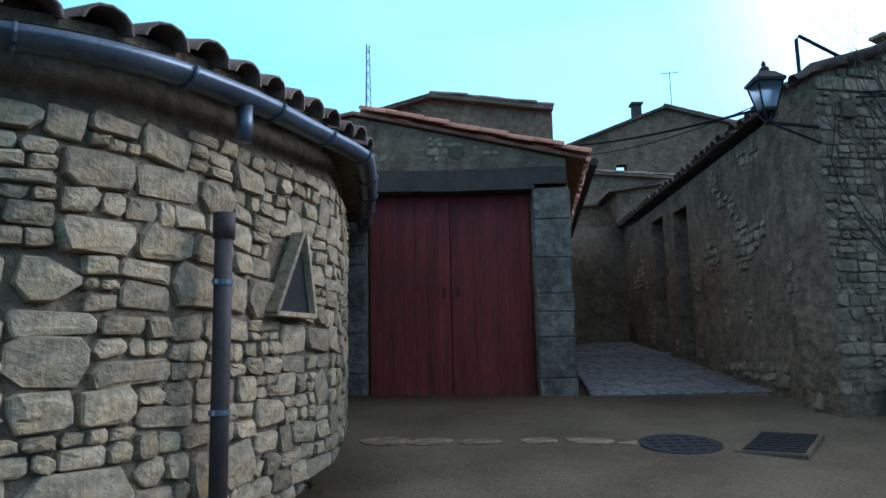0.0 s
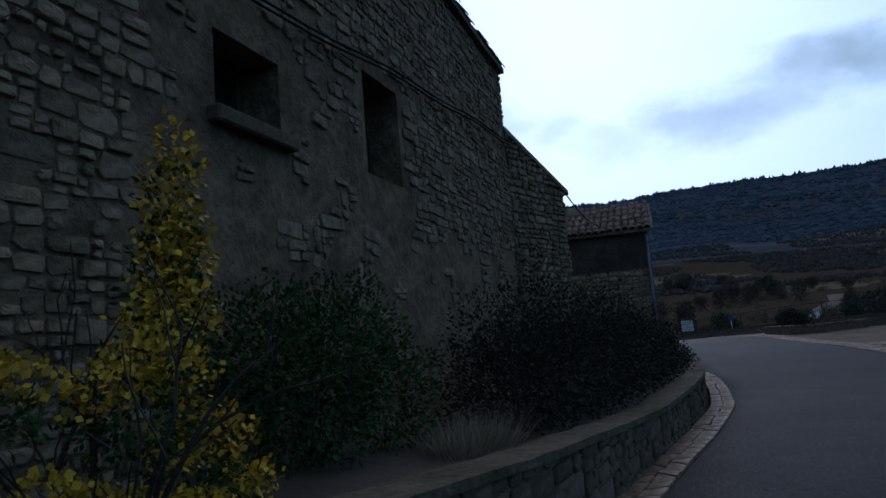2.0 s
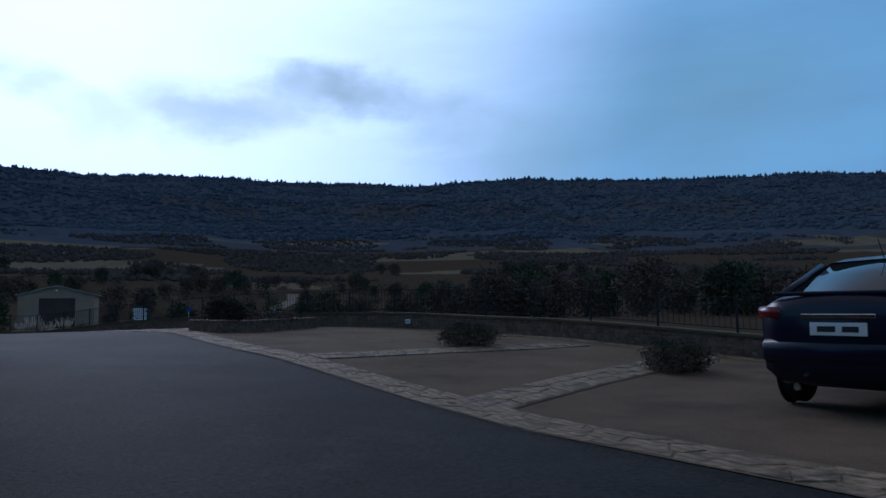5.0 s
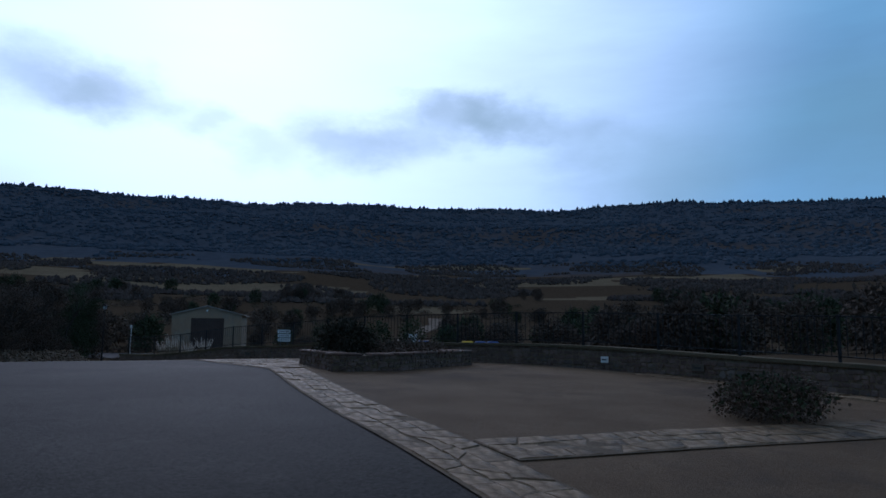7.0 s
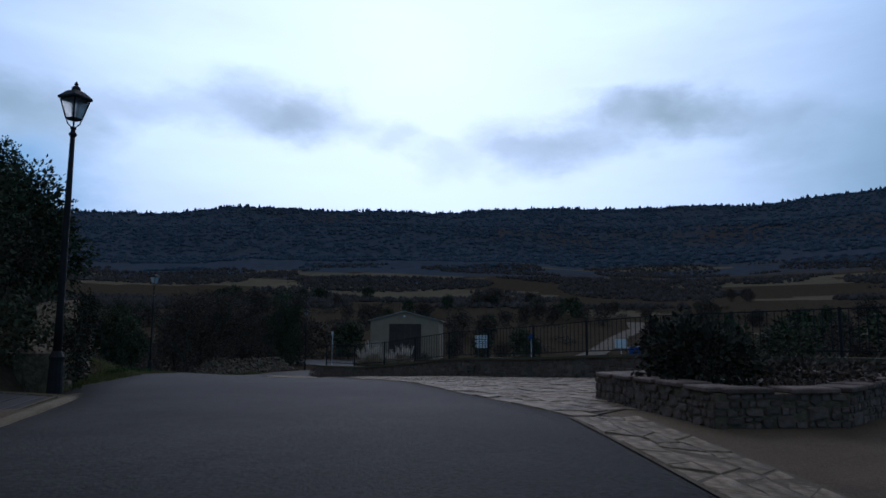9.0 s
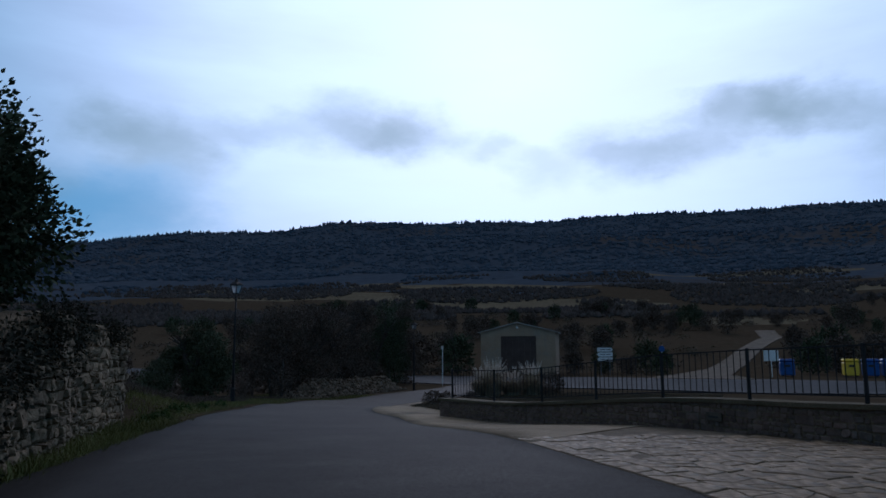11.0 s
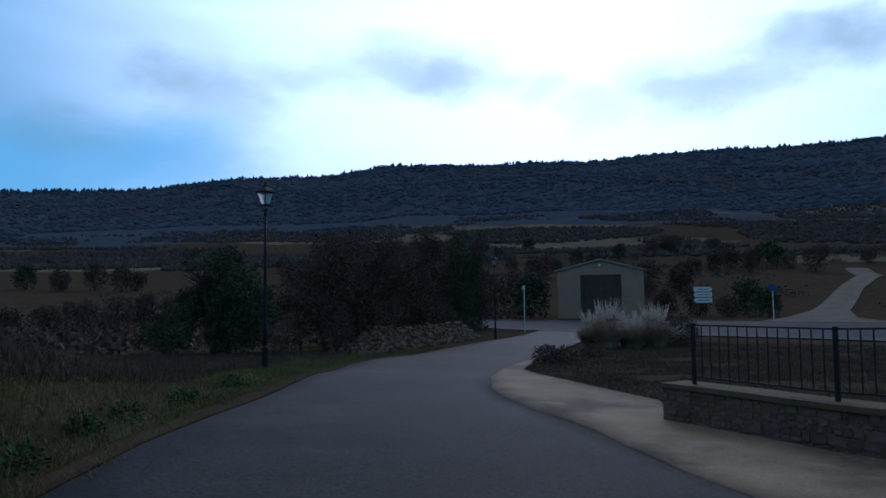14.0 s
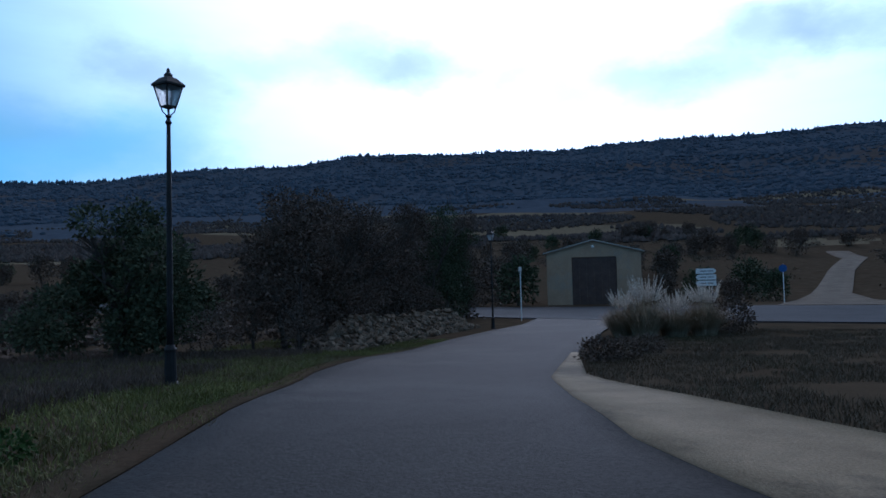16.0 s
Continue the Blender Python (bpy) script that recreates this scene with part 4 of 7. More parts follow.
# ---- the big stone house ----
def build_big_house():
    rng = random.Random(41)
    ang = math.degrees(math.atan2(0.2425, 0.970))
    h = thing("stone_house", "large old house of dark fieldstone and worn render", "house", pose(3.5, 6.45, 0, 0, 0, ang))
    prof = [(0, 3.86), (0.6, 4.05), (1.35, 4.33), (3.55, 5.02), (5.7, 5.80), (6.85, 6.12), (8.9, 5.98), (10.25, 5.94)]
    wins = [(2.58, 3.34, 3.12, 3.68), (4.80, 5.62, 3.14, 4.16)]
    bm = wall_panel(0, 10.25, 0.0, prof, wins, 0, 0.5)
    front = part("front_wall", bm, M["render"], h, "stained brown render over rubble stone")

    def head(u):
        for (a, p), (b, q) in zip(prof, prof[1:]):
            if u <= b:
                return p + (q - p) * (u - a) / (b - a)
        return prof[-1][1]

    def keep(u, z):
        for a, b, c, d in wins:
            if a - 0.16 < u < b + 0.16 and c - 0.22 < z < d + 0.12:
                return False
        n = noise.noise(Vector((u * 0.8, z * 0.9, 5))) * 0.55
        bare = noise.noise(Vector((u * 2.1, z * 2.3, 9))) > 0.16
        if noise.noise(Vector((u * 4.3, z * 5.1, 17))) > 0.36:
            return False
        if u < 2.1 + n:
            return z > 0.8 or bare
        if u > 6.0 + n * 1.5:
            return z > 2.85 + 0.35 * n or (bare and z > 2.0)
        return z > 3.75 + n * 0.5 + 0.05 * u or bare
    rubble(front, lambda u: (u, 0.0, 0.0), 10.25, lambda u: 0.7, head, rng, (0.05, 0.15), (1.2, 3.4), (0.008, 0.028), M["stone_grey"], keep, 300, 1.4, gap=0.015)
    for n, (a, b, c, d) in enumerate(wins):
        w = new("window")
        w.parent = h
        # near-black board in place of the unlit room
        bm = bmesh.new()
        box(bm, a, b, 0.40, 0.46, c, d)
        part("shutter", bm, M["dark"], w)
        bm = bmesh.new()
        for x0, x1, z0, z1 in ((a, a + 0.06, c, d), (b - 0.06, b, c, d), (a + 0.06, b - 0.06, d - 0.06, d), ((a + b) / 2 - 0.03, (a + b) / 2 + 0.03, c, d - 0.06)):
            box(bm, x0, x1, 0.33, 0.40, z0, z1, 0.006)
        part("window_frame", bm, M["wood_dark"], w)
        bm = bmesh.new()
        box(bm, a - 0.09, b + 0.09, -0.10, 0.35, c - 0.11, c + 0.003, 0.015)
        if n == 0:
            part("sill", bm, M["concrete"], w, "thick pale stone sill")
        else:
            bm.free()
    # lane side, back and inside walls
    side = new("lane_side")
    side.parent = h
    side.matrix_local = pose(0, 0, 0, 0, 0, 90 - ang + 1.7 - 3.4)
    doors = [(4.05, 4.75, 0.4, 3.42), (5.35, 6.05, 0.4, 3.50)]
    bm = wall_panel(0.46, 9.2, 0.2, [(0.46, 3.74), (9.2, 3.70)], doors, -0.45, 0)
    wall = part("lane_wall", bm, M["render"], side, "rough brown rendered wall on the lane")
    def bared(u, z):
        if any(a - 0.12 < u + 0.46 < b + 0.12 for a, b, c, d in doors):
            return False
        return noise.noise(Vector((u * 1.6, z * 1.8, 21))) > (0.24 if z > 1.1 else 0.0)
    rubble(wall, lambda u: (u + 0.46, 0.0, math.pi), 8.7, lambda u: 0.8 + 0.1 * u, lambda u: 3.65, rng, (0.06, 0.17), (1.0, 2.4), (0.008, 0.03), M["stone_grey"], bared, 150, 1.5, gap=0.02)
    for a, b, c, d in doors:
        bm = bmesh.new()
        for k in range(4):
            box(bm, a + (b - a) * k / 4 + 0.006, a + (b - a) * (k + 1) / 4 - 0.006, -0.33, -0.28, c, d, 0.004)
        ob = part("lane_door", bm, M["door_red"] if a > 5 else M["wood_dark"], side)
    bm = bmesh.new()
    box(bm, 9.75, 10.25, 0.5, 8.0, 0, 5.6)
    box(bm, 0.5, 10.25, 8.0, 8.4, 0, 3.8)
    part("back_wall", bm, M["render"], h)
    # roof slabs
    for (a, p), (b, q) in zip(prof, prof[1:]):
        bm = bmesh.new()
        ea = 0.10 if a == 0 else 0
        za = p - ea * (q - p) / (b - a)
        vs = [bm.verts.new(v) for v in ((a - ea, -0.10, za + 0.01), (b, -0.10, q + 0.01), (b + 2.48, 8.8, q + 0.01), (a - ea + 2.48, 8.8, za + 0.01))]
        up = [bm.verts.new(v.co + Vector((0, 0, 0.09))) for v in vs]
        bm.faces.new(vs[::-1])
        bm.faces.new(up)
        for k in range(4):
            bm.faces.new((vs[k], vs[(k + 1) % 4], up[(k + 1) % 4], up[k]))
        roof = part("roof_slope", bm, M["tile_old"], h, "lichened clay tile roof")
    for (a, p), (b, q) in zip(prof, prof[1:]):
        d = Vector((b - a, 0, q - p))
        rows = max(1, round(d.length / 0.36))
        if q >= p:
            lay_tiles(roof, TILE_OLD, (a, -0.04, p + 0.09), (0, 1, 0), d, 2, rows, rng, 0.21, d.length / rows, 60)
        else:
            lay_tiles(roof, TILE_OLD, (b, -0.04, q + 0.09), (0, 1, 0), -d, 2, rows, rng, 0.21, d.length / rows, 60)
    # tiles along the lane eave, run with the wall
    for k in range(42):
        ob = new("roof_tile", TILE_OLD)
        ob.parent = roof
        ob.matrix_local = pose(-0.14 + rng.uniform(-0.03, 0.02) + 0.282 * 0.21 * k, 0.1 + 0.21 * k, 3.80 + rng.uniform(0, 0.02), 0, 0, -105.7) @ Matrix.Rotation(math.radians(20), 4, "X")
    # a few slipped verge stones on the gable
    for u in (0.9, 6.4, 6.7, 7.0, 9.9):
        bm = bmesh.new()
        box(bm, -0.10, 0.10, -0.09, 0.09, 0, rng.uniform(0.03, 0.06), 0.012, Matrix.Translation((u, 0.02, head(u) + 0.13)) @ Matrix.Rotation(rng.uniform(-0.5, 0.5), 4, "Z") @ Matrix.Rotation(rng.uniform(-0.2, 0.2), 4, "Y"))
        part("ridge_stone", bm, M["stone_grey"], roof)
    bm = bmesh.new()
    box(bm, 0.26, 0.42, -0.06, 0.0, 3.44, 3.61, 0.008)
    part("junction_box", bm, M["concrete"], h, "small pale square box on the wall")
    return h, ang


big_house, HOUSE_ANGLE = build_big_house()


# ---- lower annexe and the tiled outhouse ----
def build_annexe():
    rng = random.Random(51)
    ang = math.degrees(math.atan2(-0.10, 1.85))
    h = thing("stone_annexe", "low dark rubble annexe leaning on the big house", "annexe", pose(13.40, 8.93, 0, 0, 0, ang))
    prof = [(0, 4.90), (1.95, 4.12)]
    front = part("front_wall", wall_panel(0, 1.95, 0.0, prof, [], 0, 0.5), M["mortar_pale"], h)
    rubble(front, lambda u: (u, 0, 0), 1.95, lambda u: 0.3, lambda u: 4.95 - 0.4 * u, rng, (0.07, 0.15), (1.2, 2.6), (0.025, 0.05), M["stone_grey"], None, 120, 1.0, gap=0.016)
    bm = bmesh.new()
    box(bm, 1.5, 1.95, 0.5, 5.0, 0, 4.1)
    part("end_wall", bm, M["stone_grey"], h)
    bm = bmesh.new()
    vs = [bm.verts.new(v) for v in ((-0.02, -0.05, 4.93), (2.1, -0.05, 4.08), (2.1, 5.2, 4.08), (-0.02, 5.2, 4.93))]
    up = [bm.verts.new(v.co + Vector((0, 0, 0.08))) for v in vs]
    bm.faces.new(vs[::-1])
    bm.faces.new(up)
    for k in range(4):
        bm.faces.new((vs[k], vs[(k + 1) % 4], up[(k + 1) % 4], up[k]))
    part("roof", bm, M["stone_grey"], h)


build_annexe()


# copy of the lime render, darkened to include the upper wall's shade
M["render_shaded"] = material("shaded_mud_render", (0.055, 0.044, 0.036), (0.095, 0.076, 0.062), 2.2, 0.95, 1.0, 9, (0.04, 0.034, 0.030), bumpdist=0.05, grit=0.4, spec=0.05)


def build_outhouse():
    rng = random.Random(61)
    h = thing("tiled_outhouse", "small stone outhouse under a mossy barrel tile roof", "outhouse", pose(21.8, 13.5, 0, 0, 0, -72.5))
    length, deep = 4.0, 3.4
    low = part("lower_wall", wall_panel(0, length, 0, [(0, 3.1), (length, 3.1)], [], -0.06, 0.5), M["mortar_pale"], h)
    rubble(low, lambda u: (u, -0.06, 0), length, lambda u: 0.3, lambda u: 3.08, rng, (0.07, 0.17), (1.1, 2.4), (0.02, 0.045), M["stone_grey"], None, 200, length - 1.5, gap=0.016)
    part("upper_wall", wall_panel(0, length, 3.1, [(0, 4.16), (length, 4.16)], [], 0, 0.5), M["render_shaded"], h, "rendered upper wall with shade in its dark colour")
    bm = bmesh.new()
    box(bm, length - 0.45, length - 0.003, 0.5, deep, 0, 4.16)
    box(bm, 0, length, deep, deep + 0.4, 0, 4.9)
    part("end_wall", bm, M["render"], h)
    bm = bmesh.new()
    vs = [bm.verts.new(v) for v in ((-0.2, -0.22, 4.14), (length + 0.16, -0.22, 4.14), (length + 0.16, deep, 5.44), (-0.2, deep, 5.44))]
    up = [bm.verts.new(v.co + Vector((0, 0, 0.08))) for v in vs]
    bm.faces.new(vs[::-1])
    bm.faces.new(up)
    for k in range(4):
        bm.faces.new((vs[k], vs[(k + 1) % 4], up[(k + 1) % 4], up[k]))
    roof = part("roof", bm, M["tile_old"], h, "mossy barrel tile roof")
    lay_tiles(roof, TILE_OLD, (-0.1, -0.28, 4.22), (1, 0, 0), (0, 3.6, 1.30), 21, 10, rng, 0.205, 0.38, 210)
    bm = bmesh.new()
    tube(bm, [(length - 0.06, -0.16, 0.3), (length - 0.06, -0.16, 4.05)], 0.04, 10)
    part("rain_pipe", bm, M["zinc"], h, "pale metal rain pipe at the corner", True)
    bm = bmesh.new()
    box(bm, 1.5, 1.95, 2.6, 3.0, 4.8, 5.55, 0.04)
    part("chimney_stub", bm, M["stone_grey"], h)


build_outhouse()


def lantern_head(parent, z, s=1.0):
    """A four-sided street lantern on its fork, foot at z."""
    bm = bmesh.new()
    lathe(bm, [(0.03 * s, z), (0.055 * s, z + 0.03 * s), (0.03 * s, z + 0.06 * s)], 10)
    part("collar", bm, M["iron"], parent)
    for k in range(4):
        a = math.pi / 4 + k * math.pi / 2
        c, n = math.cos(a), math.sin(a)
        bm = bmesh.new()
        tube(bm, [(0.02 * c, 0.02 * n, z + 0.04 * s), (0.10 * s * c, 0.10 * s * n, z + 0.12 * s), (0.115 * s * c, 0.115 * s * n, z + 0.20 * s)], 0.011 * s, 5)
        part("fork_arm", bm, M["iron"], parent)
    zb, zt = z + 0.20 * s, z + 0.56 * s
    rb, rt = 0.125 * s, 0.235 * s
    bm = bmesh.new()
    lathe(bm, [(rb * 1.05, zb - 0.015), (rb * 1.05, zb + 0.01)], 4, math.pi / 4)
    part("base_frame", bm, M["iron"], parent)
    for k in range(4):
        a = math.pi / 4 + k * math.pi / 2
        bm = bmesh.new()
        tube(bm, [(rb * math.cos(a), rb * math.sin(a), zb), (rt * math.cos(a), rt * math.sin(a), zt)], 0.014 * s, 5)
        part("corner_bar", bm, M["iron"], parent)
        b = a + math.pi / 2
        bm = bmesh.new()
        q = 0.985
        vs = [bm.verts.new(v) for v in ((rb * q * math.cos(a), rb * q * math.sin(a), zb), (rb * q * math.cos(b), rb * q * math.sin(b), zb), (rt * q * math.cos(b), rt * q * math.sin(b), zt), (rt * q * math.cos(a), rt * q * math.sin(a), zt))]
        bm.faces.new(vs)
        part("pane", bm, M["frosted"], parent, "cloudy lamp pane")
    bm = bmesh.new()
    lathe(bm, [(rt * 1.16, zt - 0.01), (rt * 1.18, zt + 0.02), (rt * 0.62, zt + 0.13 * s), (rt * 0.30, zt + 0.16 * s), (rt * 0.30, zt + 0.20 * s), (rt * 0.12, zt + 0.24 * s)], 4, math.pi / 4)
    part("hood", bm, M["iron"], parent)
    bm = bmesh.new()
    lathe(bm, [(0.015 * s, zt + 0.23 * s), (0.035 * s, zt + 0.26 * s), (0.012 * s, zt + 0.31 * s)], 8)
    part("finial", bm, M["iron"], parent)


def frosted():
    m = bpy.data.materials.new("cloudy_glass")
    m.use_nodes = True
    b = m.node_tree.nodes["Principled BSDF"]
    b.inputs["Base Color"].default_value = (0.30, 0.32, 0.33, 1)
    b.inputs["Roughness"].default_value = 0.45
    b.inputs["Transmission Weight"].default_value = 0.75
    b.inputs["IOR"].default_value = 1.15
    return m


M["frosted"] = frosted()


def wall_lantern():
    t = thing("wall_lantern", "black iron lantern on a bracket at the house corner", "lantern", pose(3.02, 6.40, 0.24))
    bm = bmesh.new()
    tube(bm, [(0.5, 0.05, 3.10), (0.25, 0.02, 3.12), (0.0, 0.0, 3.14)], 0.018, 6)
    tube(bm, [(0.5, 0.05, 2.95), (0.3, 0.02, 3.02), (0.05, 0.0, 3.12)], 0.012, 6)
    part("bracket", bm, M["iron"], t)
    lantern_head(t, 3.12, 0.72)
    # bent service pipe over the roof edge
    p = thing("service_mast", "bent iron pipe carrying cables over the verge", "pipe", pose(3.62, 6.9, 0))
    bm = bmesh.new()
    tube(bm, [(0, 0, 3.7), (0, 0, 4.42), (0.03, 0.0, 4.46), (0.50, 0.05, 4.22)], 0.02, 7)
    part("pipe", bm, M["iron"], p)


wall_lantern()


def cable(name, label, a, b, sag, r=0.012):
    pts = []
    for k in range(17):
        t = k / 16
        p = Vector(a).lerp(Vector(b), t)
        p.z -= sag * 4 * t * (1 - t)
        pts.append(p)
    bm = bmesh.new()
    tube(bm, pts, r, 5)
    tagged(part(name, bm, M["sheath"]), label, "cable")


cable("overhead_cable", "black twisted cable slung between the houses", (3.2, 6.6, 3.62), (2.25, 14.4, 5.5), 0.10, 0.016)
cable("overhead_cable", "thin black cable slung over the lane", (3.4, 7.4, 3.9), (2.4, 14.5, 5.35), 0.18, 0.007)
cable("overhead_cable", "black twisted cable between annexe and outhouse", (15.2, 8.8, 4.25), (22.6, 11.0, 4.5), 0.16, 0.016)
for k in range(2):
    u0, u1 = 0.4, 10.2
    pts = []
    for i in range(25):
        u = u0 + (u1 - u0) * i / 24
        pts.append((3.5 + 0.970 * u + 0.2425 * 0.09, 6.45 + 0.2425 * u - 0.970 * 0.09, 3.72 + 0.11 * u - 0.02 * math.sin(i * 0.9) - 0.004 * (u - 5) ** 2 - 0.05 * k))
    bm = bmesh.new()
    tube(bm, pts, 0.011, 5)
    tagged(part("wall_cable", bm, M["sheath"]), "black cable run along the stone wall", "cable")

# ---- paving ----
def slab_mesh(rng, w, h, t):
    """One flat irregular paving stone."""
    pts = []
    turn = rng.uniform(-0.12, 0.12)
    for k in range(8):
        a = turn + math.pi / 4 * (k + 0.5) + rng.uniform(-0.16, 0.16)
        r = rng.uniform(0.90, 1.12) * (1.0 if k % 2 else 0.97)
        c, s = math.cos(a), math.sin(a)
        q = 0.5 / max(abs(c), abs(s)) * 0.62 + 0.5 * 0.45
        pts.append((c * q * r * w, s * q * r * h))
    verts = [(x, y, -0.02) for x, y in pts] + [(x, y, t * 0.7) for x, y in pts] + [(x * 0.93, y * 0.92, t + rng.uniform(-0.004, 0.004)) for x, y in pts]
    n = len(pts)
    faces = [tuple(range(2 * n, 3 * n))]
    for k in range(n):
        m = (k + 1) % n
        faces += [(k, m, n + m, n + k), (n + k, n + m, 2 * n + m, 2 * n + k)]
    return verts, faces


def pave(parent, cells, mat, rng, pieces, name="slab", t=0.03, lift=0.055):
    """cells: rows of (x, y, heading, w, h)."""
    rv, rf = [], []
    for n, (x, y, a, w, h) in enumerate(cells):
        v, f = slab_mesh(rng, w, h, t)
        e = 0.3
        dzx, dzy = (land(x + e, y) - land(x - e, y)) / (2 * e), (land(x, y + e) - land(x, y - e)) / (2 * e)
        m = Matrix.Translation((x, y, land(x, y) + lift)) @ Vector((0, 0, 1)).rotation_difference(Vector((-dzx, -dzy, 1))).to_matrix().to_4x4() @ Matrix.Rotation(a + rng.uniform(-0.16, 0.16), 4, "Z") @ Matrix.Rotation(rng.uniform(-0.02, 0.02), 4, "X") @ Matrix.Rotation(rng.uniform(-0.02, 0.02), 4, "Y")
        if n < pieces:
            me = bpy.data.meshes.new(name)
            me.from_pydata(v, [], f)
            me.materials.append(mat)
            ob = new(name, me)
            ob.parent = parent
            ob.matrix_local = m
        else:
            k = len(rv)
            rv += [m @ Vector(p) for p in v]
            rf += [[i + k for i in q] for q in f]
    if rv:
        tagged(raw(name + "_rows", rv, rf, mat, parent), kind="stuff")


def lattice(parent, line, width, rows, size, mat, rng, pieces, near, name="slab", keep=None, lift=0.058, t=0.022, wild=0.12, side=1):
    """Crazy paving along a plan line, on its right (side 1) or left (-1): rows of fitted stones with crooked joints."""
    spot, n = on_line([Vector(p) for p in line])
    step = width / rows

    def bound(r, u):
        return r * step + (0 if r in (0, rows) else step * (0.34 * noise.noise(Vector((u * 1.9, r * 7.3, 2))) + 0.16 * noise.noise(Vector((u * 5, r * 3.1, 5)))))

    def at(u, v):
        x, y, a = spot(u)
        return Vector((x + side * math.sin(a) * v, y - side * math.cos(a) * v))
    slabs = []
    for r in range(rows):
        u, lean0 = 0.0, 0.0
        while u < n - 0.05:
            w = min(rng.uniform(*size), n - u)
            lean = rng.uniform(-wild, wild)
            p = [at(u + lean0, bound(r, u)), at(u + w * 0.5, bound(r, u + w * 0.5)), at(u + w + lean, bound(r, u + w)), at(u + w - lean, bound(r + 1, u + w)), at(u + w * 0.5, bound(r + 1, u + w * 0.5)), at(u - lean0, bound(r + 1, u))]
            c = sum(p, Vector((0, 0))) / 6
            if keep is None or keep(c):
                slabs.append((c, p))
            u, lean0 = u + w, lean
    slabs.sort(key=lambda q: (q[0] - Vector(near)).length)
    rv, rf = [], []
    for i, (c, p) in enumerate(slabs):
        q = []
        for k in range(6):
            a, b = p[k], p[(k + 1) % 6]
            q += [a + (c - a) * (0.03 + rng.uniform(0, 0.07)), (a + b) / 2 + (c - (a + b) / 2) * rng.uniform(0.0, 0.06)]
        z0 = land(c.x, c.y) + lift
        hgt = t + rng.uniform(-0.009, 0.005)
        m = len(q)
        v = [(d.x - c.x, d.y - c.y, land(d.x, d.y) + lift - 0.02 - z0) for d in q]
        v += [(d.x - c.x, d.y - c.y, land(d.x, d.y) + lift + hgt * 0.6 - z0) for d in q]
        v += [((d.x - c.x) * 0.95, (d.y - c.y) * 0.95, land(d.x, d.y) + lift + hgt + rng.uniform(-0.003, 0.003) - z0) for d in q]
        f = [tuple(range(2 * m, 3 * m))]
        for k in range(m):
            j = (k + 1) % m
            f += [(k, j, m + j, m + k), (m + k, m + j, 2 * m + j, 2 * m + k)]
        if side < 0:
            f = [g[::-1] for g in f]
        f = [g[::-1] for g in f]
        if i < pieces:
            me = bpy.data.meshes.new(name)
            me.from_pydata(v, [], f)
            me.materials.append(mat)
            ob = new(name, me)
            ob.parent = parent
            ob.matrix_local = Matrix.Translation((c.x, c.y, z0))
        else:
            k = len(rv)
            rv += [(g[0] + c.x, g[1] + c.y, g[2] + z0) for g in v]
            rf += [[d + k for d in g] for g in f]
    if rv:
        tagged(raw(name + "_rows", rv, rf, mat, parent), kind="stuff")


rng_p = random.Random(71)
# parking court of beige concrete
COURT = ((10, -8, 13, -14), (13.7, -1.1, 20, -9.5), (16.1, 0.05, 22.5, -7.8), (19.7, 1.87, 26, -5.6), (22.4, 3.3, 29, -3.4), (25.1, 4.65, 32.2, -1.2), (28.5, 6.47, 36.3, 1.7), (31, 7.67, 38.3, 4.1), (34.45, 9.25, 40.9, 7.4))
court = ribbon("parking_court", COURT, M["plaza"], 0.06, "beige concrete parking court with stone bands", "pavement", 10)
EDGE = [(10.5, -3.0), (13.7, -1.05), (16.1, 0.1), (19.7, 1.92), (22.4, 3.35), (25.1, 4.75), (28.5, 6.52), (31, 7.75), (34.45, 9.3)]
BANDS = [(EDGE, 0.66, 3), ([(27.3, 5.1), (28.3, 3.3), (29.6, 0.8), (30.6, -0.9)], 0.8, 3), ([(22.35, 3.05), (22.9, 2.6), (24.7, 0.95), (26.75, -1.1), (28.6, -3.0)], 0.82, 3), ([(16.8, 0.0), (18.4, -2.4), (20.4, -5.4)], 0.9, 3), ([(36.0, 2.1), (31.5, -1.1), (28.2, -3.4), (22, -7.4)], -0.75, 2)]
bed = thing("stone_band", "pale stone slab bands set in the parking court", "pavement", kind="structure")
for line, width, rows in BANDS:
    lattice(bed, line, abs(width), rows, (0.16, 0.55), M["setts"], rng_p, 150 if line is EDGE else 38, (27, 5), side=1 if width > 0 else -1)
for n, (line, width, rows) in enumerate(BANDS):
    spot, length = on_line([Vector(p) for p in line])
    verts, faces = [], []
    k = int(length / 0.5)
    for i in range(k + 1):
        x, y, a = spot(length * i / k)
        for off in (-0.03, width + 0.03):
            px, py = x + math.sin(a) * off, y - math.cos(a) * off
            verts.append((px, py, land(px, py) + 0.072))
    raw("band_bed", verts, [(2 * i, 2 * i + 1, 2 * i + 3, 2 * i + 2) for i in range(k)], M["joint"], bed)
# slab-paved forecourt down to the end of the parapet
FORE = ((34.45, 9.2, 40.9, 7.4), (36.8, 11.0, 44.2, 11.5), (43.2, 15.8, 47.3, 15.3), (46.6, 18.7, 49.5, 18.7), (51.2, 22.8, 51.4, 22.1))
fore = ribbon("slab_forecourt", FORE, M["joint"], 0.068, "pale slab paving with earth joints beside the lane", "pavement", 6)
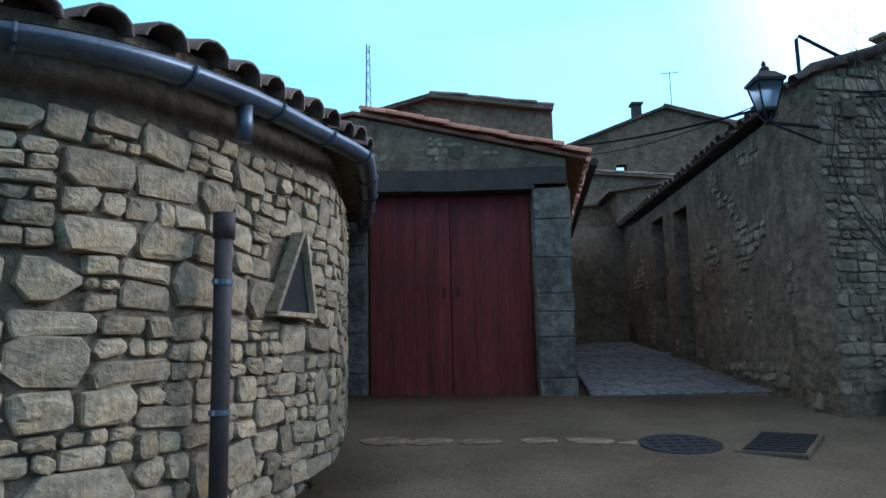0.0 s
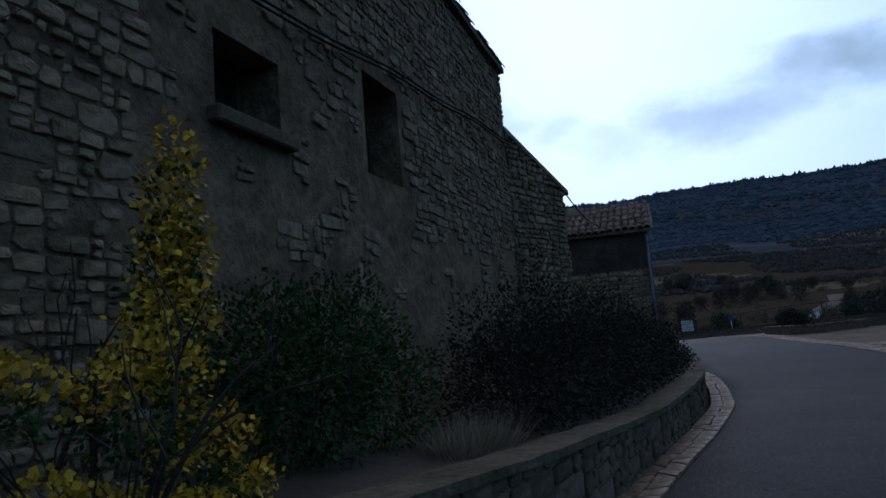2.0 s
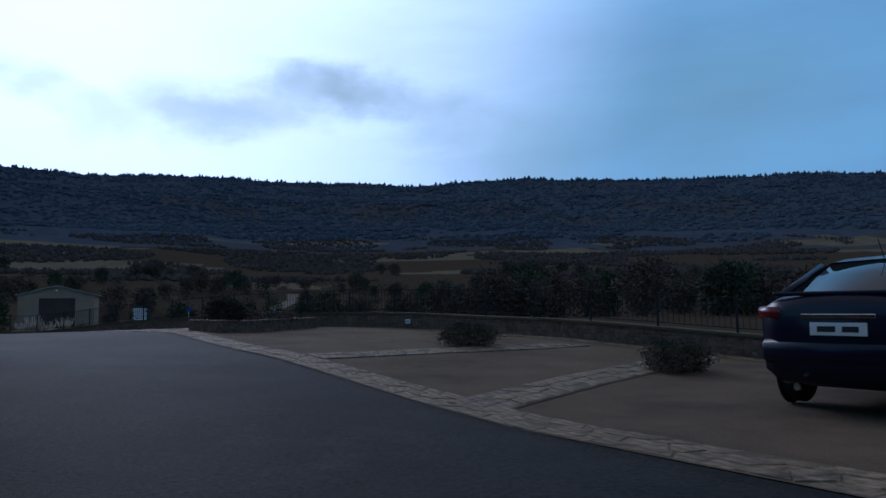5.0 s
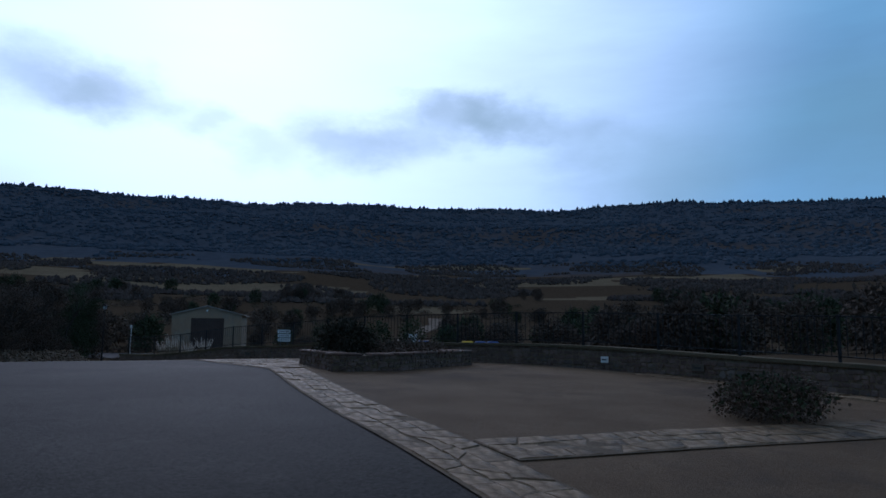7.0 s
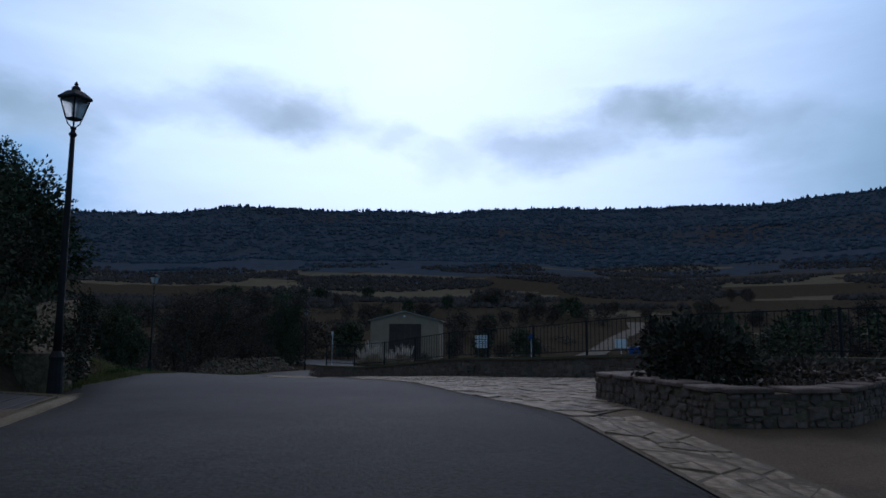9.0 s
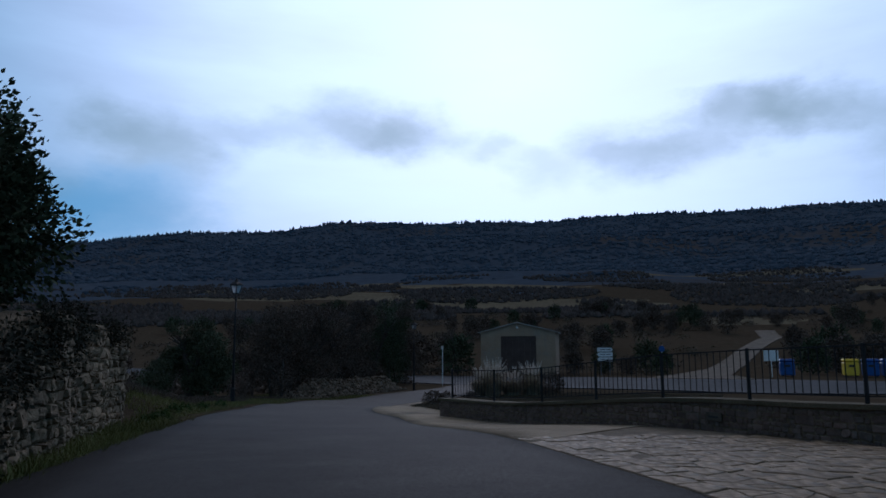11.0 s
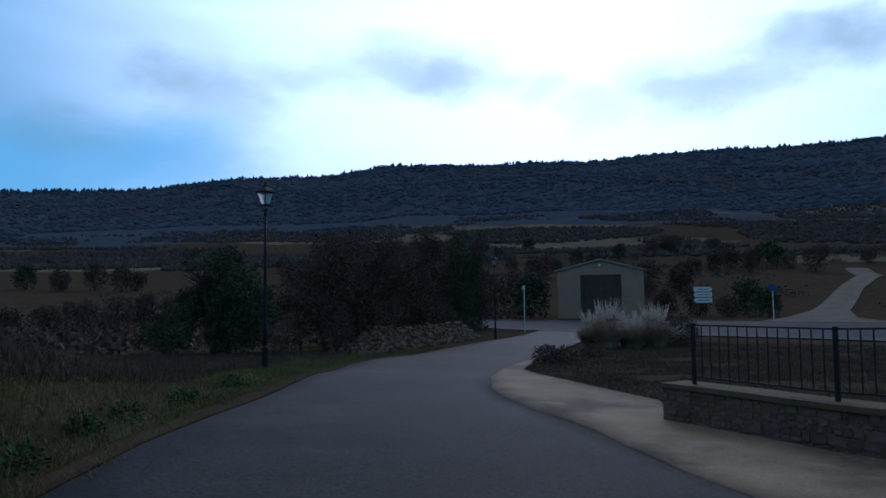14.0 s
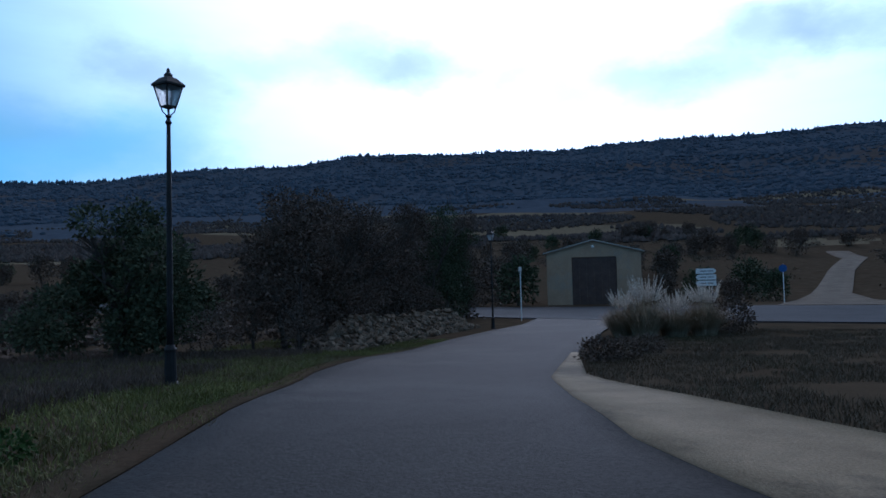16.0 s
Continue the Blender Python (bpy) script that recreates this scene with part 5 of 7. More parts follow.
def inside(p, poly):
    odd = False
    for (x0, y0), (x1, y1) in zip(poly, poly[1:] + poly[:1]):
        if (y0 > p[1]) != (y1 > p[1]) and p[0] < (x1 - x0) * (p[1] - y0) / (y1 - y0) + x0:
            odd = not odd
    return odd


plot = [r[:2] for r in FORE] + [r[2:] for r in FORE[::-1]]
lattice(fore, [r[:2] for r in FORE], 8.2, 30, (0.17, 0.5), M["setts"], rng_p, 300, (45, 16), keep=lambda c: inside(c, plot) and c.x + 0.5 * c.y < 52.6, lift=0.062, t=0.016)
# concrete apron at the end of the parapet
APRON = ((43.6, 16.1, 47.7, 15.3), (46.3, 18.7, 49.9, 18.6), (48.7, 20.9, 51.3, 20.9), (50.6, 22.45, 52.6, 21.9), (52.2, 24.05, 54.5, 22.7), (53.2, 24.9, 56.0, 24.2), (54.6, 25.95, 57.5, 25.6), (57.3, 27.4, 59.3, 26.9), (61.2, 29.2, 62.1, 28.8), (65.5, 30.45, 65.7, 30.1), (68.4, 31.3, 68.5, 31.1))
ribbon("kerb_apron", APRON, M["concrete_pale"], 0.078, "cracked pale concrete apron beside the lane", "pavement", 4)
# cobbled lane
lane = [(1.6, 8.2, 3.4, 7.2), (1.8, 9.6, 3.55, 9.0), (2.1, 12, 3.6, 12), (2.5, 15, 3.75, 15), (2.7, 20, 4.3, 20)]
lane_ob = ribbon("cobbled_lane", lane, M["joint"], 0.06, "steep lane paved with grey cobbles", "pavement", 4)
cells = []
for row in range(78):
    y = 8.0 + row * 0.15
    x0, x1 = 1.55 + (y - 8) * 0.1, 3.45 + (y - 8) * 0.06
    x = x0
    while x < x1:
        w = rng_p.uniform(0.11, 0.26)
        cells.append((x + w / 2, y + rng_p.uniform(-0.03, 0.03), rng_p.uniform(-0.1, 0.1), w, 0.15))
        x += w
pave(lane_ob, cells, M["cobble"], rng_p, 300, "cobble", 0.025)
# slab row across the apron
cells = [(-0.6 + 0.42 * k + rng_p.uniform(-0.05, 0.05), 5.85 - 0.05 * k + rng_p.uniform(-0.05, 0.05), rng_p.uniform(-0.15, 0.1), rng_p.uniform(0.26, 0.38), rng_p.uniform(0.12, 0.26)) for k in range(7)]
step = thing("flagstone_row", "sunken row of pale flagstones across the concrete", "pavement", kind="structure")
pave(step, cells, M["setts"], rng_p, 20, "flagstone", 0.012, 0.075)


def drain_grate(x, y, angle, w, h, label, bars):
    nx, ny = -math.sin(radians(angle)) * 0.3, math.cos(radians(angle)) * 0.3
    tilt = math.degrees(math.atan((land(x + nx, y + ny) - land(x - nx, y - ny)) / 0.6))
    g = thing("drain_grate", label, "grate", pose(x, y, land(x, y) + (0.082 if abs(x) < 5 else 0.108), 0, 0, angle) @ pose(0, 0, 0, tilt))
    # near-black slab painted as the shade below the bars
    bm = bmesh.new()
    box(bm, -w / 2, w / 2, -h / 2, h / 2, -0.03, 0.004)
    part("pit", bm, M["dark"], g)
    bm = bmesh.new()
    for a, b, c, d in ((-w / 2 - 0.03, w / 2 + 0.03, -h / 2 - 0.03, -h / 2), (-w / 2 - 0.03, w / 2 + 0.03, h / 2, h / 2 + 0.03), (-w / 2 - 0.03, -w / 2, -h / 2, h / 2), (w / 2, w / 2 + 0.03, -h / 2, h / 2)):
        box(bm, a, b, c, d, -0.03, 0.014)
    part("grate_frame", bm, M["concrete"], g)
    for k in range(bars):
        y0 = -h / 2 + h * (k + 0.5) / bars
        bm = bmesh.new()
        box(bm, -w / 2, w / 2, y0 - 0.012, y0 + 0.012, -0.02, 0.010)
        part("bar", bm, M["iron"], g)


drain_grate(2.45, 5.45, -35, 0.42, 0.75, "black iron road drain set in concrete", 9)
drain_grate(32.55, 14.72, 36, 3.3, 0.62, "long black channel drain beside the pavement", 3)
hole = thing("manhole_cover", "dark round iron manhole cover in the concrete", "manhole", pose(1.71, 5.52, land(1.71, 5.52) + 0.078, 6.5))
bm = bmesh.new()
lathe(bm, [(0.31, -0.01), (0.31, 0.008), (0.29, 0.012)], 28)
part("ring", bm, M["iron"], hole)
bm = bmesh.new()
for k in range(5):
    for j in range(5):
        if math.hypot(k - 2, j - 2) < 2.6:
            box(bm, -0.2 + 0.1 * k - 0.03, -0.2 + 0.1 * k + 0.03, -0.2 + 0.1 * j - 0.02, -0.2 + 0.1 * j + 0.02, 0.010, 0.017)
tagged(part("tread", bm, M["iron"], hole), kind="stuff")
WALK = ((34.75, 15.78, 34.6, 15.95), (34.1, 15.28, 33.3, 16.6), (32.0, 13.72, 30.8, 15.6), (29.1, 11.9, 28.0, 13.9), (26.5, 10.5, 25.2, 12.6))
ribbon("side_pavement", WALK, M["plaza"], 0.095, "short concrete pavement at the lane side", "pavement", 3)
ribbon("pavement_kerb", [(a + 0.03, b - 0.04, a - 0.04, b + 0.06) for a, b, c, d in WALK], M["concrete_pale"], 0.104, "pale kerb edging of the side pavement", "kerb", 1)
# loose white stone leaning at the house foot
bm = bmesh.new()
box(bm, -0.11, 0.11, -0.04, 0.04, 0, 0.26, 0.02, pose(3.46, 6.74, land(3.46, 6.74) + 0.05, 0, 24, 20))
tagged(part("loose_stone", bm, M["setts"]), "loose pale stone leaning at the house foot", "stone")


# ---- planting bed below the big house ----
# brown stone, its colour lowered further for the shading on this wall
M["stone_bed"] = material("shaded_brown_stone", (0.080, 0.064, 0.046), (0.155, 0.125, 0.090), 5.0, 0.95, 1.0, 14, (0.065, 0.058, 0.034), per_object=0.28, island=0.28, spec=0.1, grit=0.45, bumpdist=0.03)
M["moss"] = material("mossy_mortar", (0.085, 0.072, 0.046), (0.155, 0.132, 0.092), 2.4, 0.95, 1.0, 16, (0.060, 0.062, 0.030), spec=0.08, grit=0.45, bumpdist=0.03)
M["leaf_hedge"] = material("hedge_leaf", (0.026, 0.027, 0.019), (0.050, 0.047, 0.034), 3, 0.85, 0, 20, island=0.45, spec=0.08)
BED = curve_line([(3.95, 6.50), (4.08, 5.95), (4.6, 5.58), (6.2, 5.50), (8.0, 5.64), (10.1, 5.90), (11.9, 6.13), (13.8, 6.42), (15.9, 6.83), (17.9, 7.36), (19.6, 7.90), (20.3, 8.35), (20.6, 9.0), (20.7, 9.5)], 8)


def build_bed():
    rng = random.Random(81)
    spot, n = on_line(BED)
    w = thing("bed_wall", "low curved stone bed wall with a rounded mortar coping", "wall")
    high = lambda u: max(0.64, 0.94 - 0.05 * max(0, u - 1.1)) + 0.02 * noise.noise(Vector((u * 0.7, 3, 0)))
    low = lambda u: land(*spot(u)[:2]) - 0.15
    body = part("wall", line_wall(BED, low, lambda u: high(u) - 0.05, 0.26), M["mortar_pale"], w)
    rubble(body, spot, n, lambda u: low(u) + 0.15, lambda u: high(u) - 0.04, rng, (0.10, 0.19), (1.4, 3.2), (0.010, 0.03), M["stone_bed"], None, 200, 4.0, gap=0.014)
    shifted = []
    for i, p in enumerate(BED):
        d = (BED[min(i + 1, len(BED) - 1)] - BED[max(i - 1, 0)]).normalized()
        shifted.append(p + Vector((d.y, -d.x)) * 0.04)
    bm = line_wall(shifted, lambda u: high(u) - 0.055, lambda u: high(u) + 0.015 * noise.noise(Vector((u * 3, 0, 0))), 0.36)
    part("coping", bm, M["moss"], w, "mossy brown mortar coping")
    # soil
    verts, faces = [], []
    for i in range(41):
        u = n * i / 40
        x, y, a = spot(u)
        fy = 6.45 + 0.25 * (x - 3.5) if x < 13.3 else 9.2
        for k in range(4):
            t = k / 3
            verts.append((x, y + 0.2 + (max(fy, y + 0.35) - y - 0.2) * t, high(u) - 0.10 + 0.12 * t))
    tagged(raw("bed_soil", verts, [(4 * i + k, 4 * i + 4 + k, 4 * i + 5 + k, 4 * i + 1 + k) for i in range(40) for k in range(3)], M["soil"], smooth=True), "dark bare bed soil under shrubs", "soil", kind="structure")
    # stone gutter strip at its foot
    edge = curve_line([(5.2, 5.06), (7.0, 5.18), (8.8, 5.40), (10.1, 5.56), (12.2, 5.78), (14.1, 6.04), (15.5, 6.27), (17.1, 6.67), (18.4, 7.02), (20.2, 7.65), (21.5, 8.4), (22.2, 8.8)], 6)
    strip = thing("kerb_strip", "pale stone kerb strip along the planted bed", "kerb", kind="structure")
    lattice(strip, edge, 0.38, 2, (0.16, 0.48), M["setts"], rng, 200, (12, 6), "kerb_stone", None, 0.052, 0.045, side=-1)


build_bed()


def bush(name, label, blobs, count, size, mat, base, stems=True, seed=1, group="", extra=None, category="bush"):
    rng = random.Random(seed)
    t = thing(name, label, category, pose(*base), group)
    if stems:
        bm = bmesh.new()
        top = max(b[2] + b[5] * 0.5 for b in blobs)
        for k in range(4):
            twigs(bm, rng, (rng.uniform(-0.1, 0.1), rng.uniform(-0.1, 0.1), -0.05), top * 0.42, 0.45, 2, 0.006 + 0.007 * top, (rng.uniform(-0.5, 0.5), rng.uniform(-0.5, 0.5), 1))
        tagged(part("stem", bm, M["bark"], t), kind="stuff")
    v, f = leaves(rng, blobs, count, size)
    tagged(raw("foliage", v, f, mat, t), kind="stuff")
    if extra:
        v, f = leaves(rng, extra[0], extra[1], extra[2], 0.9, 0.8)
        tagged(raw("blossom", v, f, extra[3], t, extra[4]), kind="stuff")
    return t


# yellow-flowering shrub with a bare climber
ysh = [(0.32, 0.08, 1.42, 0.13, 0.12, 0.28), (0.31, 0.07, 1.22, 0.15, 0.13, 0.22), (0.25, 0.04, 0.84, 0.2, 0.17, 0.2), (0.30, 0.06, 1.05, 0.17, 0.15, 0.2), (0.12, 0.0, 0.62, 0.26, 0.22, 0.2), (-0.42, 0, 0.66, 0.2, 0.18, 0.12), (-0.28, -0.02, 0.24, 0.24, 0.2, 0.13), (0.38, 0.05, 0.34, 0.24, 0.2, 0.2), (0.62, 0.1, 0.12, 0.2, 0.18, 0.14), (0.1, -0.05, 0.1, 0.3, 0.25, 0.14)]
bush("flowering_shrub", "shrub with bright yellow blossom in the bed", ysh, 4200, 0.035, M["leaf_green"], (4.62, 6.02, 0.72), True, 91, extra=([(b[0] + dx * b[3], b[1] - 0.05, b[2] + 0.1 + dz * b[5], b[3] * 0.62, b[4] * 0.66, b[5] * 0.6) for b in ysh for dx, dz in ((-0.55, 0.1), (0.5, 0.3), (0.0, 0.6))], 4400, 0.028, M["leaf_yellow"], "bright yellow blossom"))
bush("green_shrub", "loose dull green shrub against the house wall", [(0, 0, 0.6, 0.7, 0.35, 0.6), (0.45, 0.1, 0.85, 0.5, 0.3, 0.5), (-0.4, 0, 0.8, 0.4, 0.3, 0.45), (0.9, 0.1, 0.45, 0.5, 0.3, 0.45)], 11000, 0.038, M["leaf_green"], (6.35, 6.72, 0.72), True, 92)
for k, (x, y, s) in enumerate(((9.0, 6.75, 1.05), (10.2, 6.9, 1.2), (11.4, 7.0, 1.1), (12.7, 7.15, 1.15), (14.0, 7.35, 0.95), (15.3, 7.6, 0.85), (16.6, 7.9, 0.66), (17.9, 8.2, 0.6), (19.1, 8.6, 0.62))):
    tufts = random.Random(700 + k)
    clumps = [(0, 0, 0.45 * s, 0.75 * s, 0.72, 0.55 * s), (0.4, 0.1, 0.85 * s, 0.4, 0.35, 0.45 * s), (-0.3, 0.1, 0.95 * s, 0.36, 0.33, 0.42 * s)]
    clumps += [(tufts.uniform(-0.6, 0.6), tufts.uniform(-0.35, 0.3), tufts.uniform(0.7, 1.35) * s, 0.16, 0.15, tufts.uniform(0.15, 0.34)) for _ in range(5)]
    bush("hedge_shrub", "dark ragged evergreen shrub in the bed by the lane", clumps, 6600, 0.042, M["leaf_hedge"], (x, y, 0.55), True, 93 + k, "shrubs in the bed")
for k, (x, y, s) in enumerate(((7.45, 6.35, 0.45), (8.0, 6.45, 0.4))):
    rng = random.Random(110 + k)
    verts, faces = [], []
    for _ in range(420):
        a, r = rng.uniform(0, 6.28), rng.random() ** 0.5 * s * 0.5
        p = Vector((r * math.cos(a), r * math.sin(a) * 0.7, 0))
        d = Vector((math.cos(a) * r * 1.2 + rng.gauss(0, 0.12), math.sin(a) * r + rng.gauss(0, 0.12), rng.uniform(0.6, 1.1) * s))
        side = Vector((-math.sin(a), math.cos(a), 0)) * 0.006
        i = len(verts)
        verts += [p - side, p + side, p + d]
        faces.append((i, i + 1, i + 2))
    t = thing("dry_tuft", "withered straw-coloured grass tuft in the bed", "grass tuft", pose(x, y, 0.55), "dry tufts")
    tagged(raw("straw", verts, faces, M["leaf_dry"], t), kind="stuff")


def bare_climber():
    rng = random.Random(120)
    t = thing("bare_climber", "leafless climbing shrub against the stone house", "shrub", pose(4.03, 6.08, 0.6))
    bm = bmesh.new()
    tube(bm, [(0, 0, -0.1), (0.03, 0.02, 0.8), (-0.02, 0.05, 1.5), (0.02, 0.06, 2.0)], [0.034, 0.03, 0.026, 0.02], 8)
    part("trunk", bm, M["bark"], t)
    for k in range(9):
        bm = bmesh.new()
        d = (rng.uniform(-0.7, 0.75), rng.uniform(-0.15, 0.2), 1)
        twigs(bm, rng, (0, 0.05, rng.uniform(1.1, 2.0)), rng.uniform(0.7, 1.1), 0.32, 2, 0.010, d, 3, 4)
        tagged(part("branch", bm, M["bark"], t), kind="stuff")
    bag = thing("plastic_bag", "torn yellow and blue plastic bag caught in branches", "bag", pose(4.0, 6.0, 2.45) @ Matrix.Scale(0.52, 4))
    for k, (mat, r) in enumerate(((M["bag_yellow"], 0.11), (M["bag_blue"], 0.13), (M["white"], 0.09))):
        bm = bmesh.new()
        bmesh.ops.create_icosphere(bm, subdivisions=3, radius=r)
        for v in bm.verts:
            v.co = Vector((v.co.x * 1.35, v.co.y * 0.6, v.co.z * 0.75)) * (1 + 0.55 * noise.noise(v.co * 17 + Vector((k * 3, 0, 0)))) + Vector((0.05 * (k - 1), -0.03 * (k == 0), 0.05 * (1 - k)))
        part("film", bm, mat, bag)


M.update(
    bag_yellow=material("yellow_film", (0.55, 0.36, 0.03), (0.65, 0.45, 0.05), 6, 0.4, 0, 20),
    bag_blue=material("blue_film", (0.03, 0.07, 0.22), (0.06, 0.12, 0.32), 6, 0.4, 0, 20),
)
bare_climber()


# ---- parked saloon ----
def car_paint():
    m = bpy.data.materials.new("dark_blue_car_paint")
    m.use_nodes = True
    b = m.node_tree.nodes["Principled BSDF"]
    b.inputs["Base Color"].default_value = (0.004, 0.0055, 0.020, 1)
    b.inputs["Metallic"].default_value = 0.0
    b.inputs["Roughness"].default_value = 0.3
    b.inputs["Specular IOR Level"].default_value = 0.25
    b.inputs["Coat Weight"].default_value = 0.18
    b.inputs["Coat Roughness"].default_value = 0.08
    return m


def plain(name, color, rough=0.5, metal=0.0, emit=0.0):
    m = bpy.data.materials.new(name)
    m.use_nodes = True
    b = m.node_tree.nodes["Principled BSDF"]
    b.inputs["Base Color"].default_value = (*color, 1)
    b.inputs["Roughness"].default_value = rough
    b.inputs["Metallic"].default_value = metal
    return m


M.update(paint=car_paint(), carglass=plain("tinted_car_glass", (0.02, 0.026, 0.03), 0.04), rubber=plain("tyre_rubber", (0.012, 0.012, 0.012), 0.85), alloy=plain("alloy_rim", (0.5, 0.5, 0.51), 0.4, 0.6), lens_red=plain("red_lamp_lens", (0.13, 0.007, 0.010), 0.15), plate_white=plain("plate_white", (0.7, 0.7, 0.68), 0.5), chrome=plain("chrome_strip", (0.6, 0.6, 0.62), 0.12, 1.0), plastic=plain("black_plastic", (0.015, 0.015, 0.016), 0.6))


def loft(bm, rings, close=False):
    vs = [[bm.verts.new(p) for p in r] for r in rings]
    for q, w in zip(vs, vs[1:]):
        for k in range(len(q) - (0 if close else 1)):
            bm.faces.new((q[k], q[(k + 1) % len(q)], w[(k + 1) % len(q)], w[k]))
    return vs


def build_car():
    car = thing("parked_car", "dark blue saloon car parked on the stone court", "car", pose(21.9, -2.9, land(21.9, -2.9) + 0.085, 0, 0, -147.5) @ Matrix.Diagonal((1.08, 1.04, 1.20, 1)))
    # lower body: station y, half width, belt height, lower edge
    st = [(-2.30, 0.60, 0.93, 0.42), (-2.24, 0.78, 1.00, 0.28), (-1.95, 0.86, 1.04, 0.22), (-1.35, 0.89, 1.00, 0.20), (-0.6, 0.90, 0.96, 0.18), (0.3, 0.90, 0.93, 0.18), (1.0, 0.89, 0.92, 0.20), (1.55, 0.87, 0.86, 0.20), (1.95, 0.82, 0.78, 0.22), (2.22, 0.70, 0.68, 0.26), (2.32, 0.50, 0.58, 0.34)]
    bm = bmesh.new()
    rings = []
    for y, w, zt, zb in st:
        mid = (zt + zb) / 2
        half = [(0.0, zb), (w * 0.80, zb), (w * 0.97, zb + 0.10), (w, mid), (w * 0.985, zt - 0.14), (w * 0.93, zt - 0.04), (w * 0.80, zt + 0.015), (w * 0.4, zt + 0.05), (0.0, zt + 0.06)]
        rings.append([(x, y, z) for x, z in half] + [(-x, y, z) for x, z in half[-2:0:-1]])
    vs = loft(bm, rings, True)
    bm.faces.new(vs[0])
    bm.faces.new(vs[-1][::-1])
    bmesh.ops.recalc_face_normals(bm, faces=bm.faces)
    part("body", bm, M["paint"], car, "dark blue painted bodywork", True)
    # glasshouse: y, half width at belt, at roof, height
    gh = [(-1.98, 0.66, 0.60, 1.06), (-1.45, 0.72, 0.60, 1.27), (-0.95, 0.75, 0.60, 1.42), (-0.3, 0.76, 0.60, 1.475), (0.25, 0.76, 0.59, 1.45), (0.65, 0.75, 0.58, 1.35), (1.0, 0.73, 0.60, 1.16), (1.35, 0.70, 0.62, 0.95)]
    bm = bmesh.new()
    rings = []
    for y, wb, wr, z in gh:
        rings.append([(wb, y, 0.90), (wb * 0.99, y, min(0.98, z)), (wr + 0.01, y, max(z - 0.10, 0.92)), (wr * 0.86, y, z - 0.02), (0, y, z), (-wr * 0.86, y, z - 0.02), (-wr - 0.01, y, max(z - 0.10, 0.92)), (-wb * 0.99, y, min(0.98, z)), (-wb, y, 0.90)])
    loft(bm, rings)
    bmesh.ops.recalc_face_normals(bm, faces=bm.faces)
    part("window_glass", bm, M["carglass"], car, "dark tinted car glass", True)
    bm = bmesh.new()
    rings = []
    for y, wb, wr, z in ((-1.02, 0, 0.60, 1.405), (-0.62, 0, 0.60, 1.455), (-0.3, 0, 0.60, 1.477), (0.25, 0, 0.59, 1.452), (0.48, 0, 0.585, 1.405)):
        rings.append([(wr + 0.018, y, z - 0.115), (wr + 0.005, y, z - 0.05), (wr * 0.86, y, z - 0.008), (0, y, z + 0.012), (-wr * 0.86, y, z - 0.008), (-wr - 0.005, y, z - 0.05), (-wr - 0.018, y, z - 0.115)])
    loft(bm, rings)
    part("roof_panel", bm, M["paint"], car, smooth=True)
    for s in (1, -1):
        for pts in ([(0.64, -1.0, 1.36), (0.70, -1.5, 1.18), (0.72, -1.95, 1.04)], [(0.62, 0.45, 1.36), (0.67, 0.9, 1.17), (0.73, 1.3, 0.98)], [(0.655, -0.28, 1.36), (0.78, -0.24, 0.96)], [(0.64, -1.05, 1.33), (0.72, -0.98, 1.20), (0.775, -0.95, 0.97)]):
            bm = bmesh.new()
            tube(bm, [(s * x, y, z) for x, y, z in pts], 0.042 if len(pts) == 3 else 0.03, 6)
            part("pillar", bm, M["paint"], car, smooth=True)
        bm = bmesh.new()
        tube(bm, [(s * 0.785, y, 0.955) for y in (-1.7, -0.9, 0.0, 1.0)], 0.012, 5)
        part("belt_strip", bm, M["plastic"], car)
        bm = bmesh.new()
        bmesh.ops.create_icosphere(bm, subdivisions=2, radius=0.1, matrix=Matrix.Translation((s * 0.97, 0.72, 1.0)) @ Matrix.Diagonal((1.0, 0.6, 0.75, 1)))
        part("door_mirror", bm, M["paint"], car, smooth=True)
        for y0 in (0.05, -0.9):
            bm = bmesh.new()
            box(bm, s * 0.90 - 0.012, s * 0.90 + 0.018, y0 - 0.11, y0 + 0.11, 0.80, 0.83, 0.006)
            part("door_handle", bm, M["paint"], car)
        bm = bmesh.new()
        for y0 in (0.82, -0.25, -1.05):
            box(bm, s * 0.899 - 0.004, s * 0.899 + 0.004, y0 - 0.004, y0 + 0.004, 0.30, 0.92)
        part("door_gap", bm, M["plastic"], car)
        bm = bmesh.new()
        box(bm, -0.15, 0.15, -0.05, 0.05, -0.06, 0.06, 0.03, Matrix.Translation((s * 0.70, -2.225, 0.90)) @ Matrix.Rotation(s * 0.42, 4, "Z"))
        part("tail_lamp", bm, M["lens_red"], car, "red tail lamp lens", True)
        bm = bmesh.new()
        box(bm, -0.2, 0.2, -0.06, 0.06, -0.06, 0.06, 0.03, Matrix.Translation((s * 0.6, 2.13, 0.66)) @ Matrix.Rotation(-s * 0.6, 4, "Z"))
        part("headlight", bm, M["frosted"], car, smooth=True)
        for y0 in (-1.35, 1.42):
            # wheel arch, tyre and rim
            # arch is a near-black disc for the shade round the wheel
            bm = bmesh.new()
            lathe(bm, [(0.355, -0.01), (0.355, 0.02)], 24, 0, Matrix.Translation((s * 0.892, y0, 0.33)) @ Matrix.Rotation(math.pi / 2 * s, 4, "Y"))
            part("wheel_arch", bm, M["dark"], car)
            wheel = new("wheel")
            wheel.parent = car
            wheel.matrix_local = Matrix.Translation((s * 0.80, y0, 0.315)) @ Matrix.Rotation(math.pi / 2 * s, 4, "Y")
